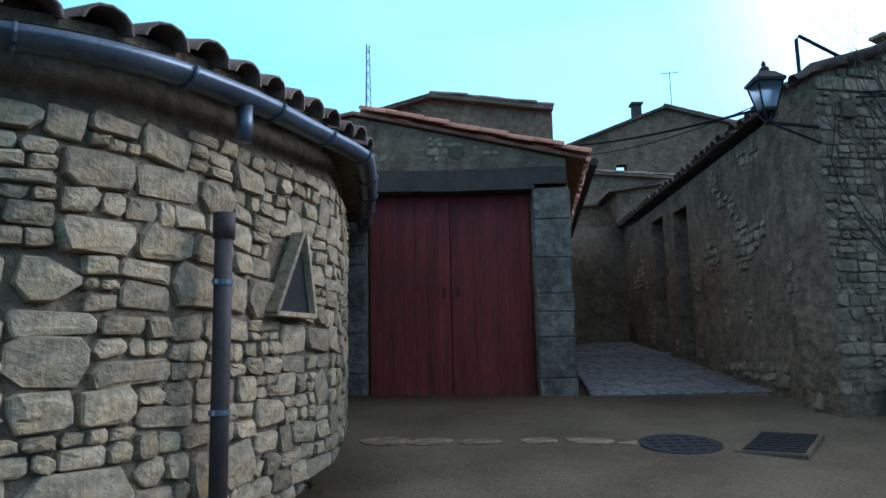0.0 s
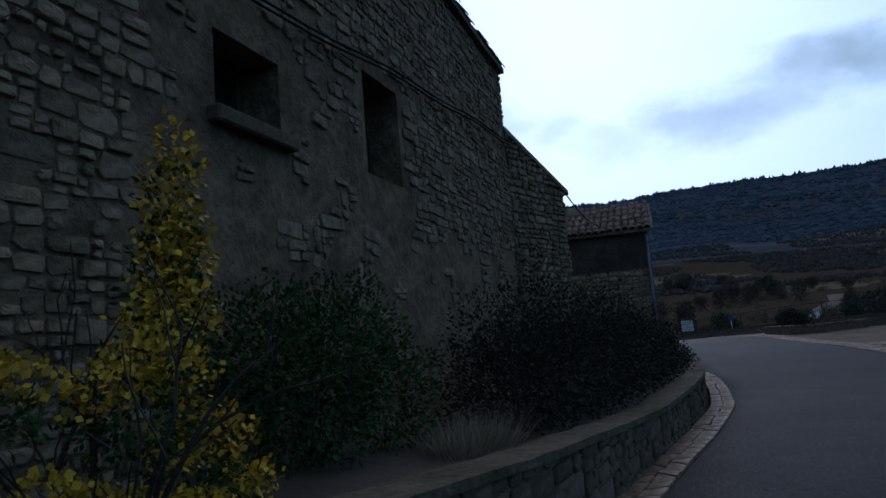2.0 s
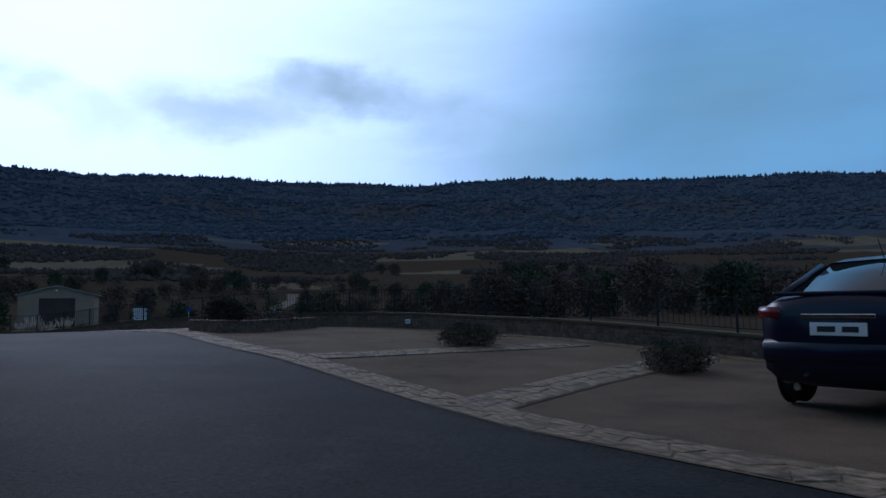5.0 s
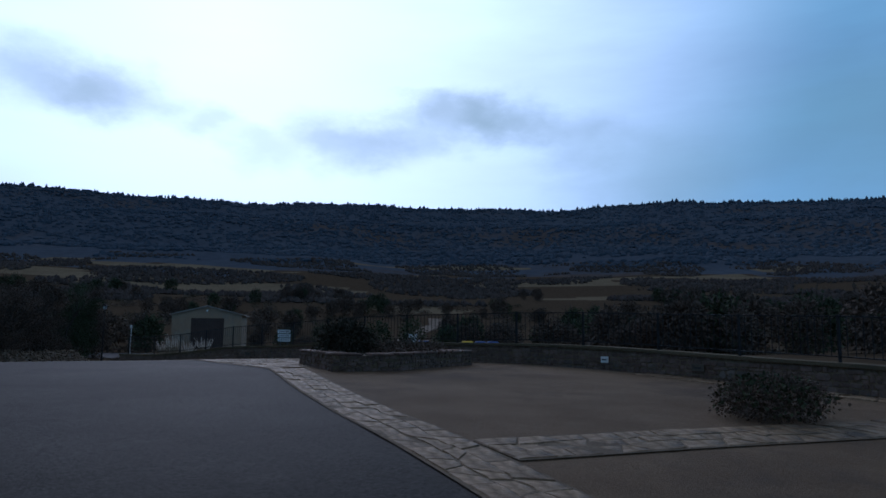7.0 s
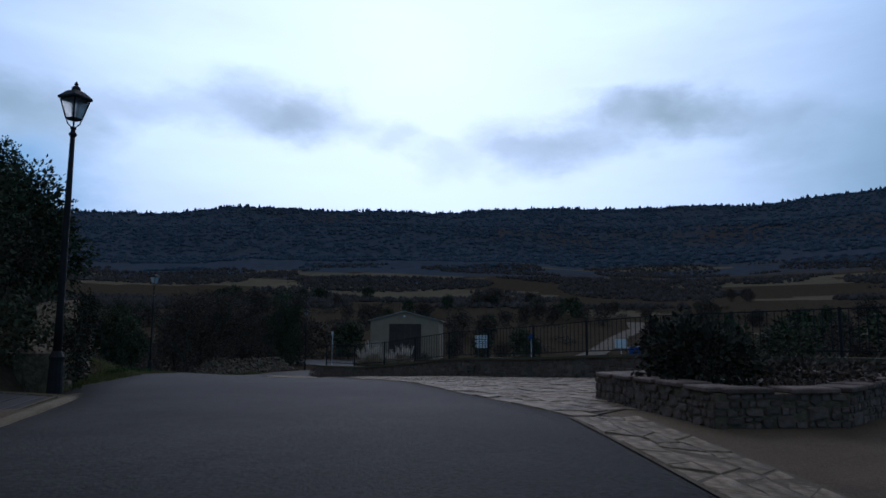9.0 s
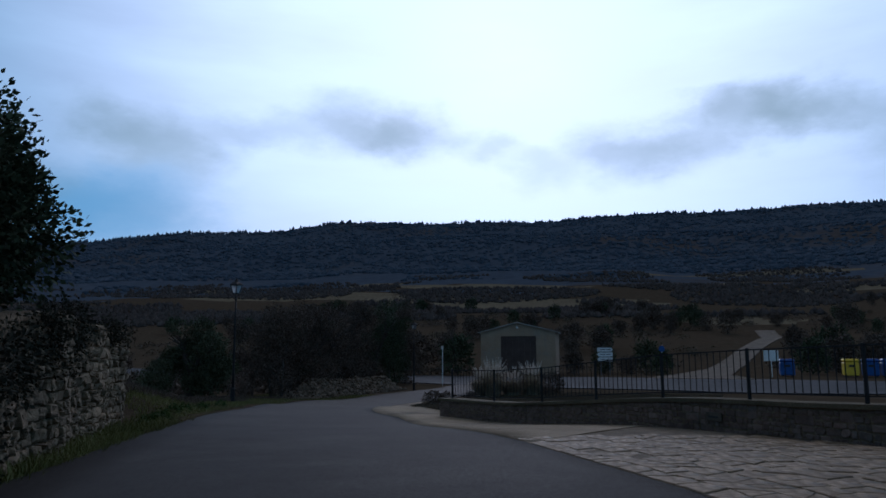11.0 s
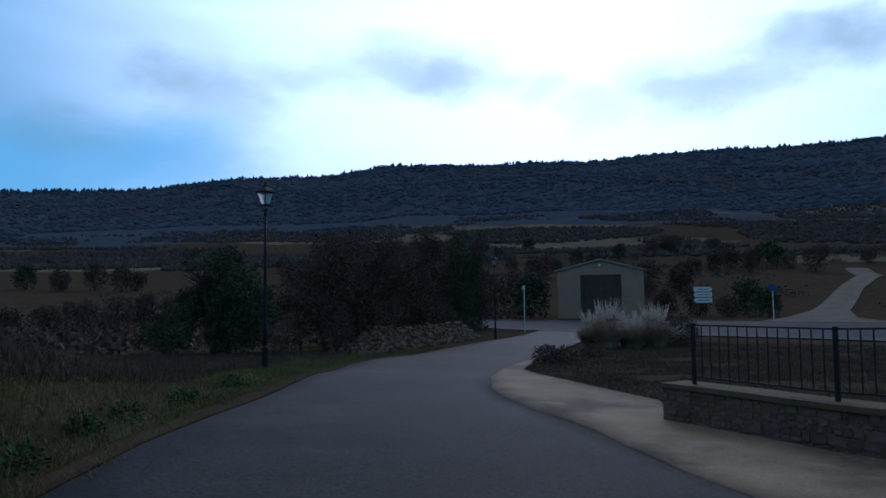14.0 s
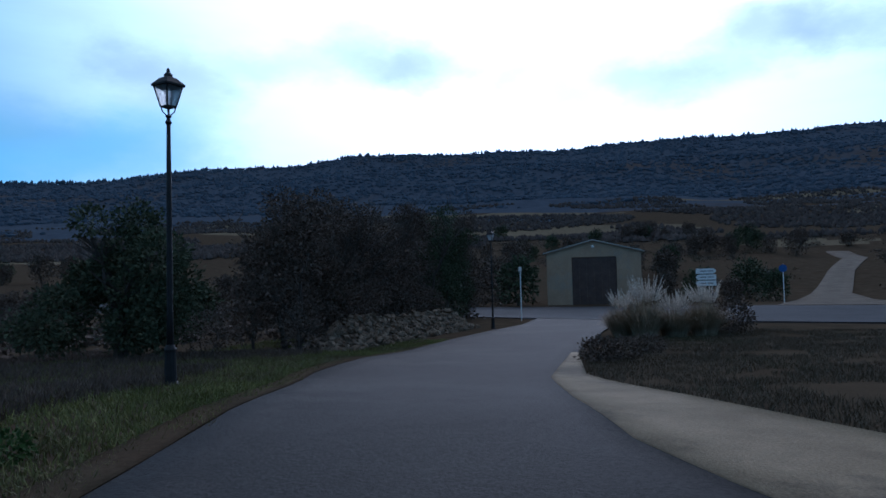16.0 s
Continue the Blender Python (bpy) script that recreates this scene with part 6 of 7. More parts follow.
            bm = bmesh.new()
            lathe(bm, [(0.22, -0.08), (0.29, -0.09), (0.315, -0.06), (0.315, 0.09), (0.30, 0.12), (0.225, 0.125)], 28)
            part("tyre", bm, M["rubber"], wheel, smooth=True)
            bm = bmesh.new()
            lathe(bm, [(0.235, 0.085), (0.23, 0.128), (0.20, 0.125), (0.195, 0.07)], 28)
            for k in range(10):
                box(bm, 0.03, 0.21, -0.014, 0.014, 0.095, 0.122, 0.004, Matrix.Rotation(2 * math.pi * k / 10, 4, "Z"))
            lathe(bm, [(0.05, 0.08), (0.05, 0.13), (0.03, 0.135)], 12)
            part("rim", bm, M["alloy"], wheel, "ten-spoke silver alloy rim")
    bm = bmesh.new()
    box(bm, -0.78, 0.78, -0.05, 0.05, -0.11, 0.11, 0.045, Matrix.Translation((0, -2.27, 0.55)))
    part("rear_bumper", bm, M["paint"], car, smooth=True)
    bm = bmesh.new()
    box(bm, -0.66, 0.66, -0.05, 0.04, -0.02, 0.02, 0.012, Matrix.Translation((0, -2.19, 1.075)))
    part("boot_lip", bm, M["paint"], car)
    bm = bmesh.new()
    box(bm, -0.34, 0.34, -0.02, 0.02, -0.018, 0.018, 0.006, Matrix.Translation((0, -2.315, 0.875)))
    part("trim_strip", bm, M["chrome"], car)
    bm = bmesh.new()
    box(bm, -0.26, 0.26, -0.012, 0.012, -0.057, 0.057, 0.004, Matrix.Translation((0, -2.322, 0.76)))
    plate = part("number_plate", bm, M["plate_white"], car, "white number plate with dark bars")
    for x0, x1 in ((-0.19, -0.02), (0.04, 0.19)):
        bm = bmesh.new()
        box(bm, x0, x1, -2.337, -2.333, 0.735, 0.785)
        part("plate_bar", bm, M["plastic"], plate)
    bm = bmesh.new()
    tube(bm, [(0, -0.95, 1.41), (0, -1.12, 1.60)], 0.006, 4)
    part("aerial", bm, M["plastic"], car)
    bm = bmesh.new()
    tube(bm, [(-0.4, -2.28, 0.24), (-0.4, -2.36, 0.24)], 0.035, 10)
    part("exhaust", bm, M["chrome"], car)


build_car()

# low shrubs in the court
for k, (x, y, s) in enumerate(((29.75, 1.6, 1.0), (25.7, -1.45, 0.9), (21.4, -6.0, 0.9))):
    bush("low_shrub", "low spreading brown-green shrub in the stone court", [(0, 0, 0.22, 0.75 * s, 0.65 * s, 0.28), (0.45 * s, -0.35 * s, 0.22, 0.5 * s, 0.45 * s, 0.24), (-0.4 * s, 0.35 * s, 0.2, 0.45 * s, 0.4 * s, 0.2)], 7000, 0.035, M["leaf_brown"], (x, y, land(x, y) + 0.06), True, 130 + k, "low shrubs of the court", ([(0, 0, 0.25, 0.7 * s, 0.6 * s, 0.26)], 900, 0.05, M["leaf_dark"], ""))


# ---- stone planter ----
def build_planter():
    rng = random.Random(141)
    pts = [(36.75, 9.35), (34.25, 8.0), (34.85, 6.85), (37.8, 5.5), (39.4, 7.7), (36.75, 9.35)]
    t = thing("stone_planter", "low rubble stone planter with slab coping", "planter")
    for a, b in zip(pts, pts[1:]):
        line = [Vector(a).lerp(Vector(b), k / 6) for k in range(7)]
        spot, n = on_line(line)
        low = lambda u: land(*spot(u)[:2]) - 0.05
        high = lambda u: land(*spot(u)[:2]) + 0.36
        body = part("side", line_wall(line, low, high, 0.28), M["mortar_pale"], t)
        rubble(body, spot, n, lambda u: low(u) + 0.1, high, rng, (0.05, 0.12), (1.1, 2.6), (0.008, 0.026), M["stone_dark"], None, 90, n / 2, gap=0.012)
        for k in range(int(n / 0.5)):
            u = (k + 0.5) * n / int(n / 0.5)
            x, y, an = spot(u)
            bm = bmesh.new()
            box(bm, -0.235, 0.235, -0.04, 0.34, 0, 0.05, 0.012, Matrix.Translation((x, y, high(u))) @ Matrix.Rotation(an + rng.uniform(-0.03, 0.03), 4, "Z"))
            part("coping_slab", bm, M["stone_dark"], t)
    bm = bmesh.new()
    bm.faces.new([bm.verts.new((x, y, land(x, y) + 0.30)) for x, y in ((36.7, 9.1), (34.5, 7.95), (35.05, 7.0), (37.7, 5.75), (39.1, 7.65))])
    part("soil", bm, M["soil"], t)


M["rubble_dark"] = material("dark_rubble", (0.085, 0.066, 0.046), (0.155, 0.122, 0.088), 4, 0.95, 0.8, 18, per_object=0.3, island=0.3, spec=0.05)
M["stone_dark"] = material("dark_red_stone", (0.085, 0.055, 0.042), (0.15, 0.105, 0.08), 4, 0.9, 0.8, 18, (0.10, 0.085, 0.07), per_object=0.3, island=0.3)
build_planter()
zp = land(36.5, 7.6) + 0.32
bush("round_shrub", "dark upright shrub in the planter", [(0, 0, 0.35, 0.3, 0.3, 0.38)], 900, 0.06, M["leaf_dark"], (37.6, 7.7, zp), True, 151, "planter shrubs")
bush("round_shrub", "dark upright shrub in the planter", [(0, 0, 0.4, 0.33, 0.33, 0.42)], 1000, 0.06, M["leaf_dark"], (37.9, 6.95, zp), True, 152, "planter shrubs")
bush("rosemary_bush", "grey-green spiky bush spilling over the planter", [(0, 0, 0.3, 0.8, 0.6, 0.36), (0.5, 0.2, 0.42, 0.5, 0.5, 0.36)], 4600, 0.07, M["leaf_hedge"], (36.0, 8.1, zp), True, 153, "planter shrubs")
bush("low_plants", "mixed low plants in the planter", [(0, 0, 0.12, 1.1, 0.9, 0.18)], 2200, 0.06, M["leaf_brown"], (36.6, 6.9, zp), False, 154, "planter shrubs")


# ---- parapet and railing ----
M["bronze"] = material("dull_bronze", (0.07, 0.055, 0.04), (0.11, 0.09, 0.065), 6, 0.6, 0.1, 30, metal=0.4)
PARAPET = [(51.95, 21.95), (50.0, 18.7), (47.6, 15.4), (44.6, 11.6), (41.2, 7.6), (38.6, 4.2), (36.3, 1.6), (31.7, -1.6), (28.4, -3.9), (22, -8.2), (13, -14.2)]


def build_parapet():
    rng = random.Random(161)
    line = curve_line(PARAPET, 8)
    spot, n = on_line(line)
    t = thing("parapet", "long low stone parapet with a concrete coping", "wall", kind="structure")
    low = lambda u: land(*spot(u)[:2]) - 0.3
    high = lambda u: land(*spot(u)[:2]) + 0.50
    body = part("wall", line_wall(line, low, high, 0.38), M["mortar_pale"], t)
    rubble(body, spot, n, lambda u: low(u) + 0.3, high, rng, (0.06, 0.14), (1.2, 2.8), (0.006, 0.02), M["stone_dark"], None, 300, 1.0, gap=0.013)
    wide = []
    for i, p in enumerate(line):
        d = (line[min(i + 1, len(line) - 1)] - line[max(i - 1, 0)]).normalized()
        wide.append(p + Vector((d.y, -d.x)) * 0.05)
    part("coping", line_wall(wide, lambda u: high(u) + 0.002, lambda u: high(u) + 0.065, 0.48), M["concrete"], t, "grey concrete coping")
    # railing in bays
    bay, gap = 1.95, 0.135
    r = thing("railing", "black iron railing with plain upright bars", "railing")
    count = int((n - 1.0) / bay)
    for k in range(count + 1):
        u = 0.4 + k * bay
        x, y, a = spot(u)
        x, y = x - math.sin(a) * 0.17, y + math.cos(a) * 0.17
        z = high(u) + 0.06
        bm = bmesh.new()
        box(bm, -0.022, 0.022, -0.022, 0.022, 0, 0.80, 0.004, Matrix.Translation((x, y, z)) @ Matrix.Rotation(a, 4, "Z"))
        part("post", bm, M["iron"], r)
        if k < count:
            x2, y2, a2 = spot(u + bay)
            x2, y2 = x2 - math.sin(a2) * 0.17, y2 + math.cos(a2) * 0.17
            z2 = high(u + bay) + 0.06
            for h in (0.10, 0.77):
                bm = bmesh.new()
                tube(bm, [(x, y, z + h), (x2, y2, z2 + h)], 0.014, 4)
                part("rail", bm, M["iron"], r)
            m = int(bay / gap)
            if k < 22:
                for j in range(1, m):
                    s = j / m
                    bm = bmesh.new()
                    px, py, pz = x + (x2 - x) * s, y + (y2 - y) * s, z + (z2 - z) * s
                    tube(bm, [(px, py, pz + 0.10), (px, py, pz + 0.77)], 0.008, 4, False)
                    part("bar", bm, M["iron"], r)
            else:
                bm = bmesh.new()
                for j in range(1, m):
                    s = j / m
                    px, py, pz = x + (x2 - x) * s, y + (y2 - y) * s, z + (z2 - z) * s
                    tube(bm, [(px, py, pz + 0.10), (px, py, pz + 0.77)], 0.008, 4, False)
                tagged(part("bar_rows", bm, M["iron"], r), kind="stuff")
    for u, w, face in ((24.5, 0.2, "white"), (26.9, 0.3, "bronze"), (33.6, 0.34, "bronze"), (9.6, 0.34, "bronze")):
        x, y, a = spot(u)
        s = thing("wall_plaque", "small white plaque on the parapet face" if face == "white" else "dull bronze plaque on the parapet face", "plaque", pose(x, y, high(u) - 0.22, 0, 0, math.degrees(a)), "parapet plaques")
        bm = bmesh.new()
        box(bm, -w / 2, w / 2, -0.06, -0.03, -0.07, 0.07, 0.005)
        part("panel", bm, M[face], s)
        bm = bmesh.new()
        box(bm, -w * 0.3, w * 0.3, -0.064, -0.06, -0.015, 0.015)
        part("bar", bm, M["plastic"], s)


build_parapet()


# ---- street lamps ----
def street_lamp(x, y, tall, head, label):
    z = land(x, y) - 0.03
    t = thing("street_lamp", label, "street lamp", pose(x, y, z), "street lamps")
    bm = bmesh.new()
    lathe(bm, [(0.15, 0), (0.15, 0.05), (0.10, 0.10), (0.085, 0.55), (0.10, 0.60), (0.06, 0.68)], 12)
    part("foot", bm, M["iron"], t, smooth=False)
    bm = bmesh.new()
    lathe(bm, [(0.055, 0.66), (0.048, 1.2), (0.042, tall * 0.6), (0.030, tall - 0.85 * head)], 10)
    part("column", bm, M["iron"], t, smooth=True)
    bm = bmesh.new()
    lathe(bm, [(0.035, tall - 0.90 * head - 0.08), (0.055, tall - 0.90 * head - 0.04), (0.032, tall - 0.90 * head)], 10)
    part("ring", bm, M["iron"], t)
    lantern_head(t, tall - 0.87 * head, head)
    return t


street_lamp(34.75, 16.2, 4.42, 0.80, "black iron street lamp with a four-sided lantern by the wall")
street_lamp(56.1, 33.68, 5.15, 0.95, "black iron street lamp with a four-sided lantern on the verge")
street_lamp(83.4, 40.9, 5.5, 0.95, "black iron street lamp beside the rubble bank")


# ---- retaining wall and garden on the uphill side ----
def build_retaining():
    rng = random.Random(171)
    line = [Vector((35.4, 16.9)).lerp(Vector((44.7, 26.0)), k / 30) for k in range(31)]
    line = [p + Vector((0.06, -0.06)) * math.sin(i * 0.9) for i, p in enumerate(line)]
    spot, n = on_line(line)
    t = thing("retaining_wall", "old dry-stone retaining wall beside the lane", "wall")
    low = lambda u: land(spot(u)[0] + 0.4, spot(u)[1] - 0.4) - 0.2
    high = lambda u: land(spot(u)[0] + 0.4, spot(u)[1] - 0.4) + 0.6 + 1.3 * smooth_step(0.5, 7, u) + 0.06 * noise.noise(Vector((u * 1.7, 0, 0)))
    body = part("wall", line_wall(line, low, high, 0.7), M["mortar_pale"], t)
    rubble(body, spot, n, lambda u: low(u) + 0.15, high, rng, (0.09, 0.2), (1.1, 2.6), (0.04, 0.11), M["stone_grey"], None, 300, n - 2.5, gap=0.012)
    a = spot(n)
    end = [Vector((a[0], a[1])), Vector((a[0] - 0.5, a[1] + 0.5))]
    sp2, n2 = on_line(end)
    rubble(body, sp2, n2, lambda u: low(n) + 0.15, lambda u: high(n), rng, (0.1, 0.2), (1.1, 2.2), (0.03, 0.08), M["stone_grey"], None, 60, 0, gap=0.012)
    # ivy and dry growth hanging over the face
    blobs = []
    for _ in range(130):
        u = rng.uniform(0, n) if rng.random() < 0.35 else rng.uniform(0, 8.2)
        x, y, a = spot(u)
        drop = rng.random() ** 1.3 * (0.95 if u < 8.2 else 0.22)
        s = rng.uniform(0.12, 0.3)
        blobs.append((x + math.sin(a) * 0.1 * (1 - drop), y - math.cos(a) * 0.1 * (1 - drop), high(u) + 0.06 - drop, s, s, s * 1.1))
    v, f = leaves(rng, blobs, 15000, 0.055, 0.5, 0.4, 0.2, 0.2)
    tagged(raw("wall_overhang", v, f, M["leaf_hedge"]), "dull brown-green growth hanging over the dry-stone wall", "ivy", kind="stuff")


build_retaining()


def tree(name, label, x, y, blobs, count, size, mat, trunk_h, trunk_r, seed, z=None, group="", category="tree", depth=3):
    rng = random.Random(seed)
    t = thing(name, label, category, pose(x, y, (land(x, y) if z is None else z) - 0.05), group)
    bm = bmesh.new()
    twigs(bm, rng, (0, 0, 0), trunk_h, 0.5, depth, trunk_r, (rng.uniform(-0.1, 0.1), rng.uniform(-0.1, 0.1), 1), 3, 7)
    part("trunk", bm, M["bark"], t)
    if count:
        v, f = leaves(rng, blobs, count, size)
        tagged(raw("crown", v, f, mat, t), kind="stuff")
    return t


tree("laurel_tree", "dense dark evergreen tree above the wall", 35.2, 20.6, [(0, 0, 1.3, 1.7, 1.6, 1.2), (0.5, -0.4, 2.1, 1.2, 1.1, 0.9), (1.2, 0.2, 1.2, 1.2, 1.1, 1.0), (-1.2, 0, 1.3, 1.3, 1.2, 1.0)], 14000, 0.11, M["leaf_dark"], 1.0, 0.13, 181, group="evergreens above the wall")
tree("laurel_tree", "dense dark evergreen tree above the wall", 39.2, 22.7, [(0, 0, 1.5, 1.35, 1.3, 1.5), (0.2, 0.1, 2.6, 0.9, 0.9, 0.9), (0.7, -0.3, 1.3, 0.9, 0.9, 1.0), (-0.9, -0.3, 1.6, 0.9, 0.9, 1.1)], 16000, 0.10, M["leaf_dark"], 1.1, 0.12, 182, group="evergreens above the wall")
tree("laurel_tree", "dense dark evergreen tree above the wall", 31.5, 21.0, [(0, 0, 1.8, 2.0, 1.6, 1.6), (0.8, 0.4, 2.6, 1.2, 1.1, 1.1)], 7000, 0.17, M["leaf_dark"], 1.2, 0.12, 183, group="evergreens above the wall")


tree("holm_oak", "tall dark holm oak overhanging the wall", 40.35, 24.4, [(0, 0, 1.7, 1.1, 1.0, 1.2), (0.1, 0.1, 2.8, 0.9, 0.9, 1.0), (0.5, -0.3, 2.3, 0.7, 0.7, 0.7), (-0.2, 0.1, 3.7, 0.6, 0.6, 0.7)], 24000, 0.07, M["leaf_dark"], 1.0, 0.14, 184)


for k, (x, y, w) in enumerate(((34.9, 17.5, 0.8), (35.4, 18.5, 0.9), (34.4, 18.2, 1.0), (36.0, 19.5, 0.9), (34.3, 18.7, 0.9))):
    bush("bank_shrub", "dull brown-green shrub on the bank by the lamp", [(0, 0, 0.5 * w, 0.8 * w, 0.7 * w, 0.6 * w), (0.4, -0.3, 0.8 * w, 0.45, 0.4, 0.45), (-0.4, 0.2, 0.75 * w, 0.5, 0.45, 0.4)], 2600, 0.07, M["leaf_hedge"] if k % 2 else M["leaf_olive"], (x, y, land(x, y)), True, 430 + k, "shrubs on the bank")


# ---- verge, hedge and rubble bank down the lane ----
def grass_patch(name, label, spots, rng, mat, tall=(0.10, 0.26)):
    verts, faces = [], []
    for x, y in spots:
        z = land(x, y) - 0.01
        for _ in range(4):
            a = rng.uniform(0, 6.28)
            h = rng.uniform(*tall)
            lean = Vector((rng.gauss(0, 0.35), rng.gauss(0, 0.35), 1)) * h
            side = Vector((math.cos(a), math.sin(a), 0)) * rng.uniform(0.004, 0.009)
            p = Vector((x + rng.gauss(0, 0.06), y + rng.gauss(0, 0.06), z))
            k = len(verts)
            verts += [p - side, p + side, p + lean * 0.6 + side * 0.6, p + lean * 0.6 - side * 0.6, p + lean + Vector((rng.gauss(0, 0.03), rng.gauss(0, 0.03), 0))]
            faces += [(k, k + 1, k + 2, k + 3), (k + 3, k + 2, k + 4)]
    return tagged(raw(name, verts, faces, mat), label, "grass", kind="stuff")


def road_left(x):
    for a, b in zip(ROAD, ROAD[1:]):
        if a[0] <= x <= b[0]:
            return a[1] + (b[1] - a[1]) * (x - a[0]) / (b[0] - a[0])
    return 41.0


ribbon("verge_soil", [(a - 0.14, b + 0.20, a + 0.04 + 0.05 * math.sin(a * 1.3), b - 0.06 - 0.05 * math.sin(a * 1.3)) for a, b, c, d in ROAD if 41 < a < 72], M["grass"], 0.068, "trodden brown soil along the lane edge", "soil", 3)
rng_g = random.Random(191)
spots = []
while len(spots) < 32000:
    x = rng_g.uniform(41, 74)
    off = rng_g.random() ** 1.6 * 9
    y = road_left(x) + 0.05 + off + 0.25 * noise.noise(Vector((x * 0.8, 0, 0)))
    if x < 45.2 and off > 0.8:
        continue
    if noise.noise(Vector((x * 0.5, y * 0.5, 3))) > -0.55:
        spots.append((x, y))
grass_patch("verge_grass", "damp green grass on the lane verge", spots, rng_g, M["blade"], (0.03, 0.13))
spots = []
while len(spots) < 2600:
    x = rng_g.uniform(35.3, 45)
    y = road_left(x) + rng_g.random() ** 1.5 * 1.3
    spots.append((x, y))
grass_patch("wall_foot_grass", "rough grass at the foot of the wall", spots, rng_g, M["blade"], (0.08, 0.22))
def plot_edge(x):
    """Far side of the apron, where the rough plot begins."""
    for a, b in zip(APRON, APRON[1:]):
        if a[2] <= x <= b[2]:
            return a[3] + (b[3] - a[3]) * (x - a[2]) / (b[2] - a[2]) - 0.05 + 0.15 * noise.noise(Vector((x * 2, 0, 6)))
    return 31.0 if x > 60 else 0


spots = []
while len(spots) < 24000:
    x, y = rng_g.uniform(53, 82), rng_g.uniform(16, 34)
    if y < plot_edge(x) and y > 15 + (x - 53) * 0.1 and noise.noise(Vector((x * 0.6, y * 0.6, 8))) > -0.25:
        spots.append((x, y))
grass_patch("waste_grass", "tired brown-green grass on the plot", spots, rng_g, M["leaf_waste"], (0.04, 0.15))
spots = []
while len(spots) < 24000:
    x = rng_g.uniform(42, 66)
    off = 2.2 + rng_g.random() ** 1.3 * 13
    y = road_left(x) + off
    if noise.noise(Vector((x * 0.4, y * 0.4, 23))) > -0.2:
        spots.append((x, y))
grass_patch("bank_straw", "withered brown growth on the bank", spots, rng_g, M["leaf_brown"], (0.05, 0.24))

spots = []
while len(spots) < 5200:
    u, off = rng_g.uniform(0, 1), 0.25 + rng_g.random() ** 1.5 * 1.9
    spots.append((35.4 + 9.3 * u - 0.70 * off, 16.9 + 9.1 * u + 0.71 * off))
grass_patch("wall_top_growth", "dry brown growth along the wall top", spots, rng_g, M["leaf_waste"], (0.10, 0.42))
tree("olive_tree", "broad silvery olive tree on the verge", 60.2, 40.5, crown_blobs(random.Random(5), 26, 2.1, 0.9, 3.7, 0.8), 30000, 0.10, M["leaf_olive"], 1.6, 0.2, 201)
for k, (x, y, h) in enumerate(((58.5, 45.5, 2.3), (63, 52, 2.6), (69, 60.5, 3.0), (74, 57, 2.8), (66, 39.5, 1.8), (68.0, 43.5, 2.2), (56, 52, 2.4), (61, 62, 3.0))):
    tree("bare_fruit_tree", "small leafless fruit tree in the rough garden", x, y, [], 0, 0, None, h * 0.42, 0.07, 210 + k, group="bare fruit trees", depth=4)
bush("verge_shrub", "scrubby leafless-looking shrub beside the lamp", [(0, 0, 0.6, 0.6, 0.5, 0.6), (0.8, 0.4, 0.7, 0.5, 0.5, 0.6)], 1200, 0.07, M["leaf_brown"], (60.2, 37.4, land(60.2, 37.4)), True, 221)


for k, (x, y, w) in enumerate(((44.4, 24.4, 0.2), (45.3, 25.1, 0.26), (46.4, 25.95, 0.2), (47.2, 26.5, 0.3), (48.9, 27.6, 0.22), (51.2, 29.2, 0.2))):
    bush("weed_clump", "leafy green weed clump at the lane edge", [(0, 0, 0.10, w, w * 0.8, 0.14), (w * 0.5, w * 0.4, 0.10, w * 0.6, w * 0.5, 0.10)], 420, 0.045, M["leaf_green"], (x, y + 0.25, land(x, y)), False, 400 + k, "weeds at the lane edge", category="weed")


def hedge_row():
    rng = random.Random(231)
    for k in range(13):
        x = 66.6 + k * 2.35
        y = (39.9 if k == 0 else 42.0 + k * 0.55) + rng.uniform(-0.3, 0.3)
        h = rng.uniform(5.0, 5.8) + 0.24 * k
        mat = M["leaf_dark"] if k in (9, 10, 11) else M["leaf_brown"]
        tree("hedge_tree", "tangled dark winter hedge tree above the bank", x, y, crown_blobs(rng, 20, 1.7, 0.5, h * 0.92, 1.05), 11000, 0.11, mat, h * 0.45, 0.10, 232 + k, group="hedge trees", depth=3)


hedge_row()


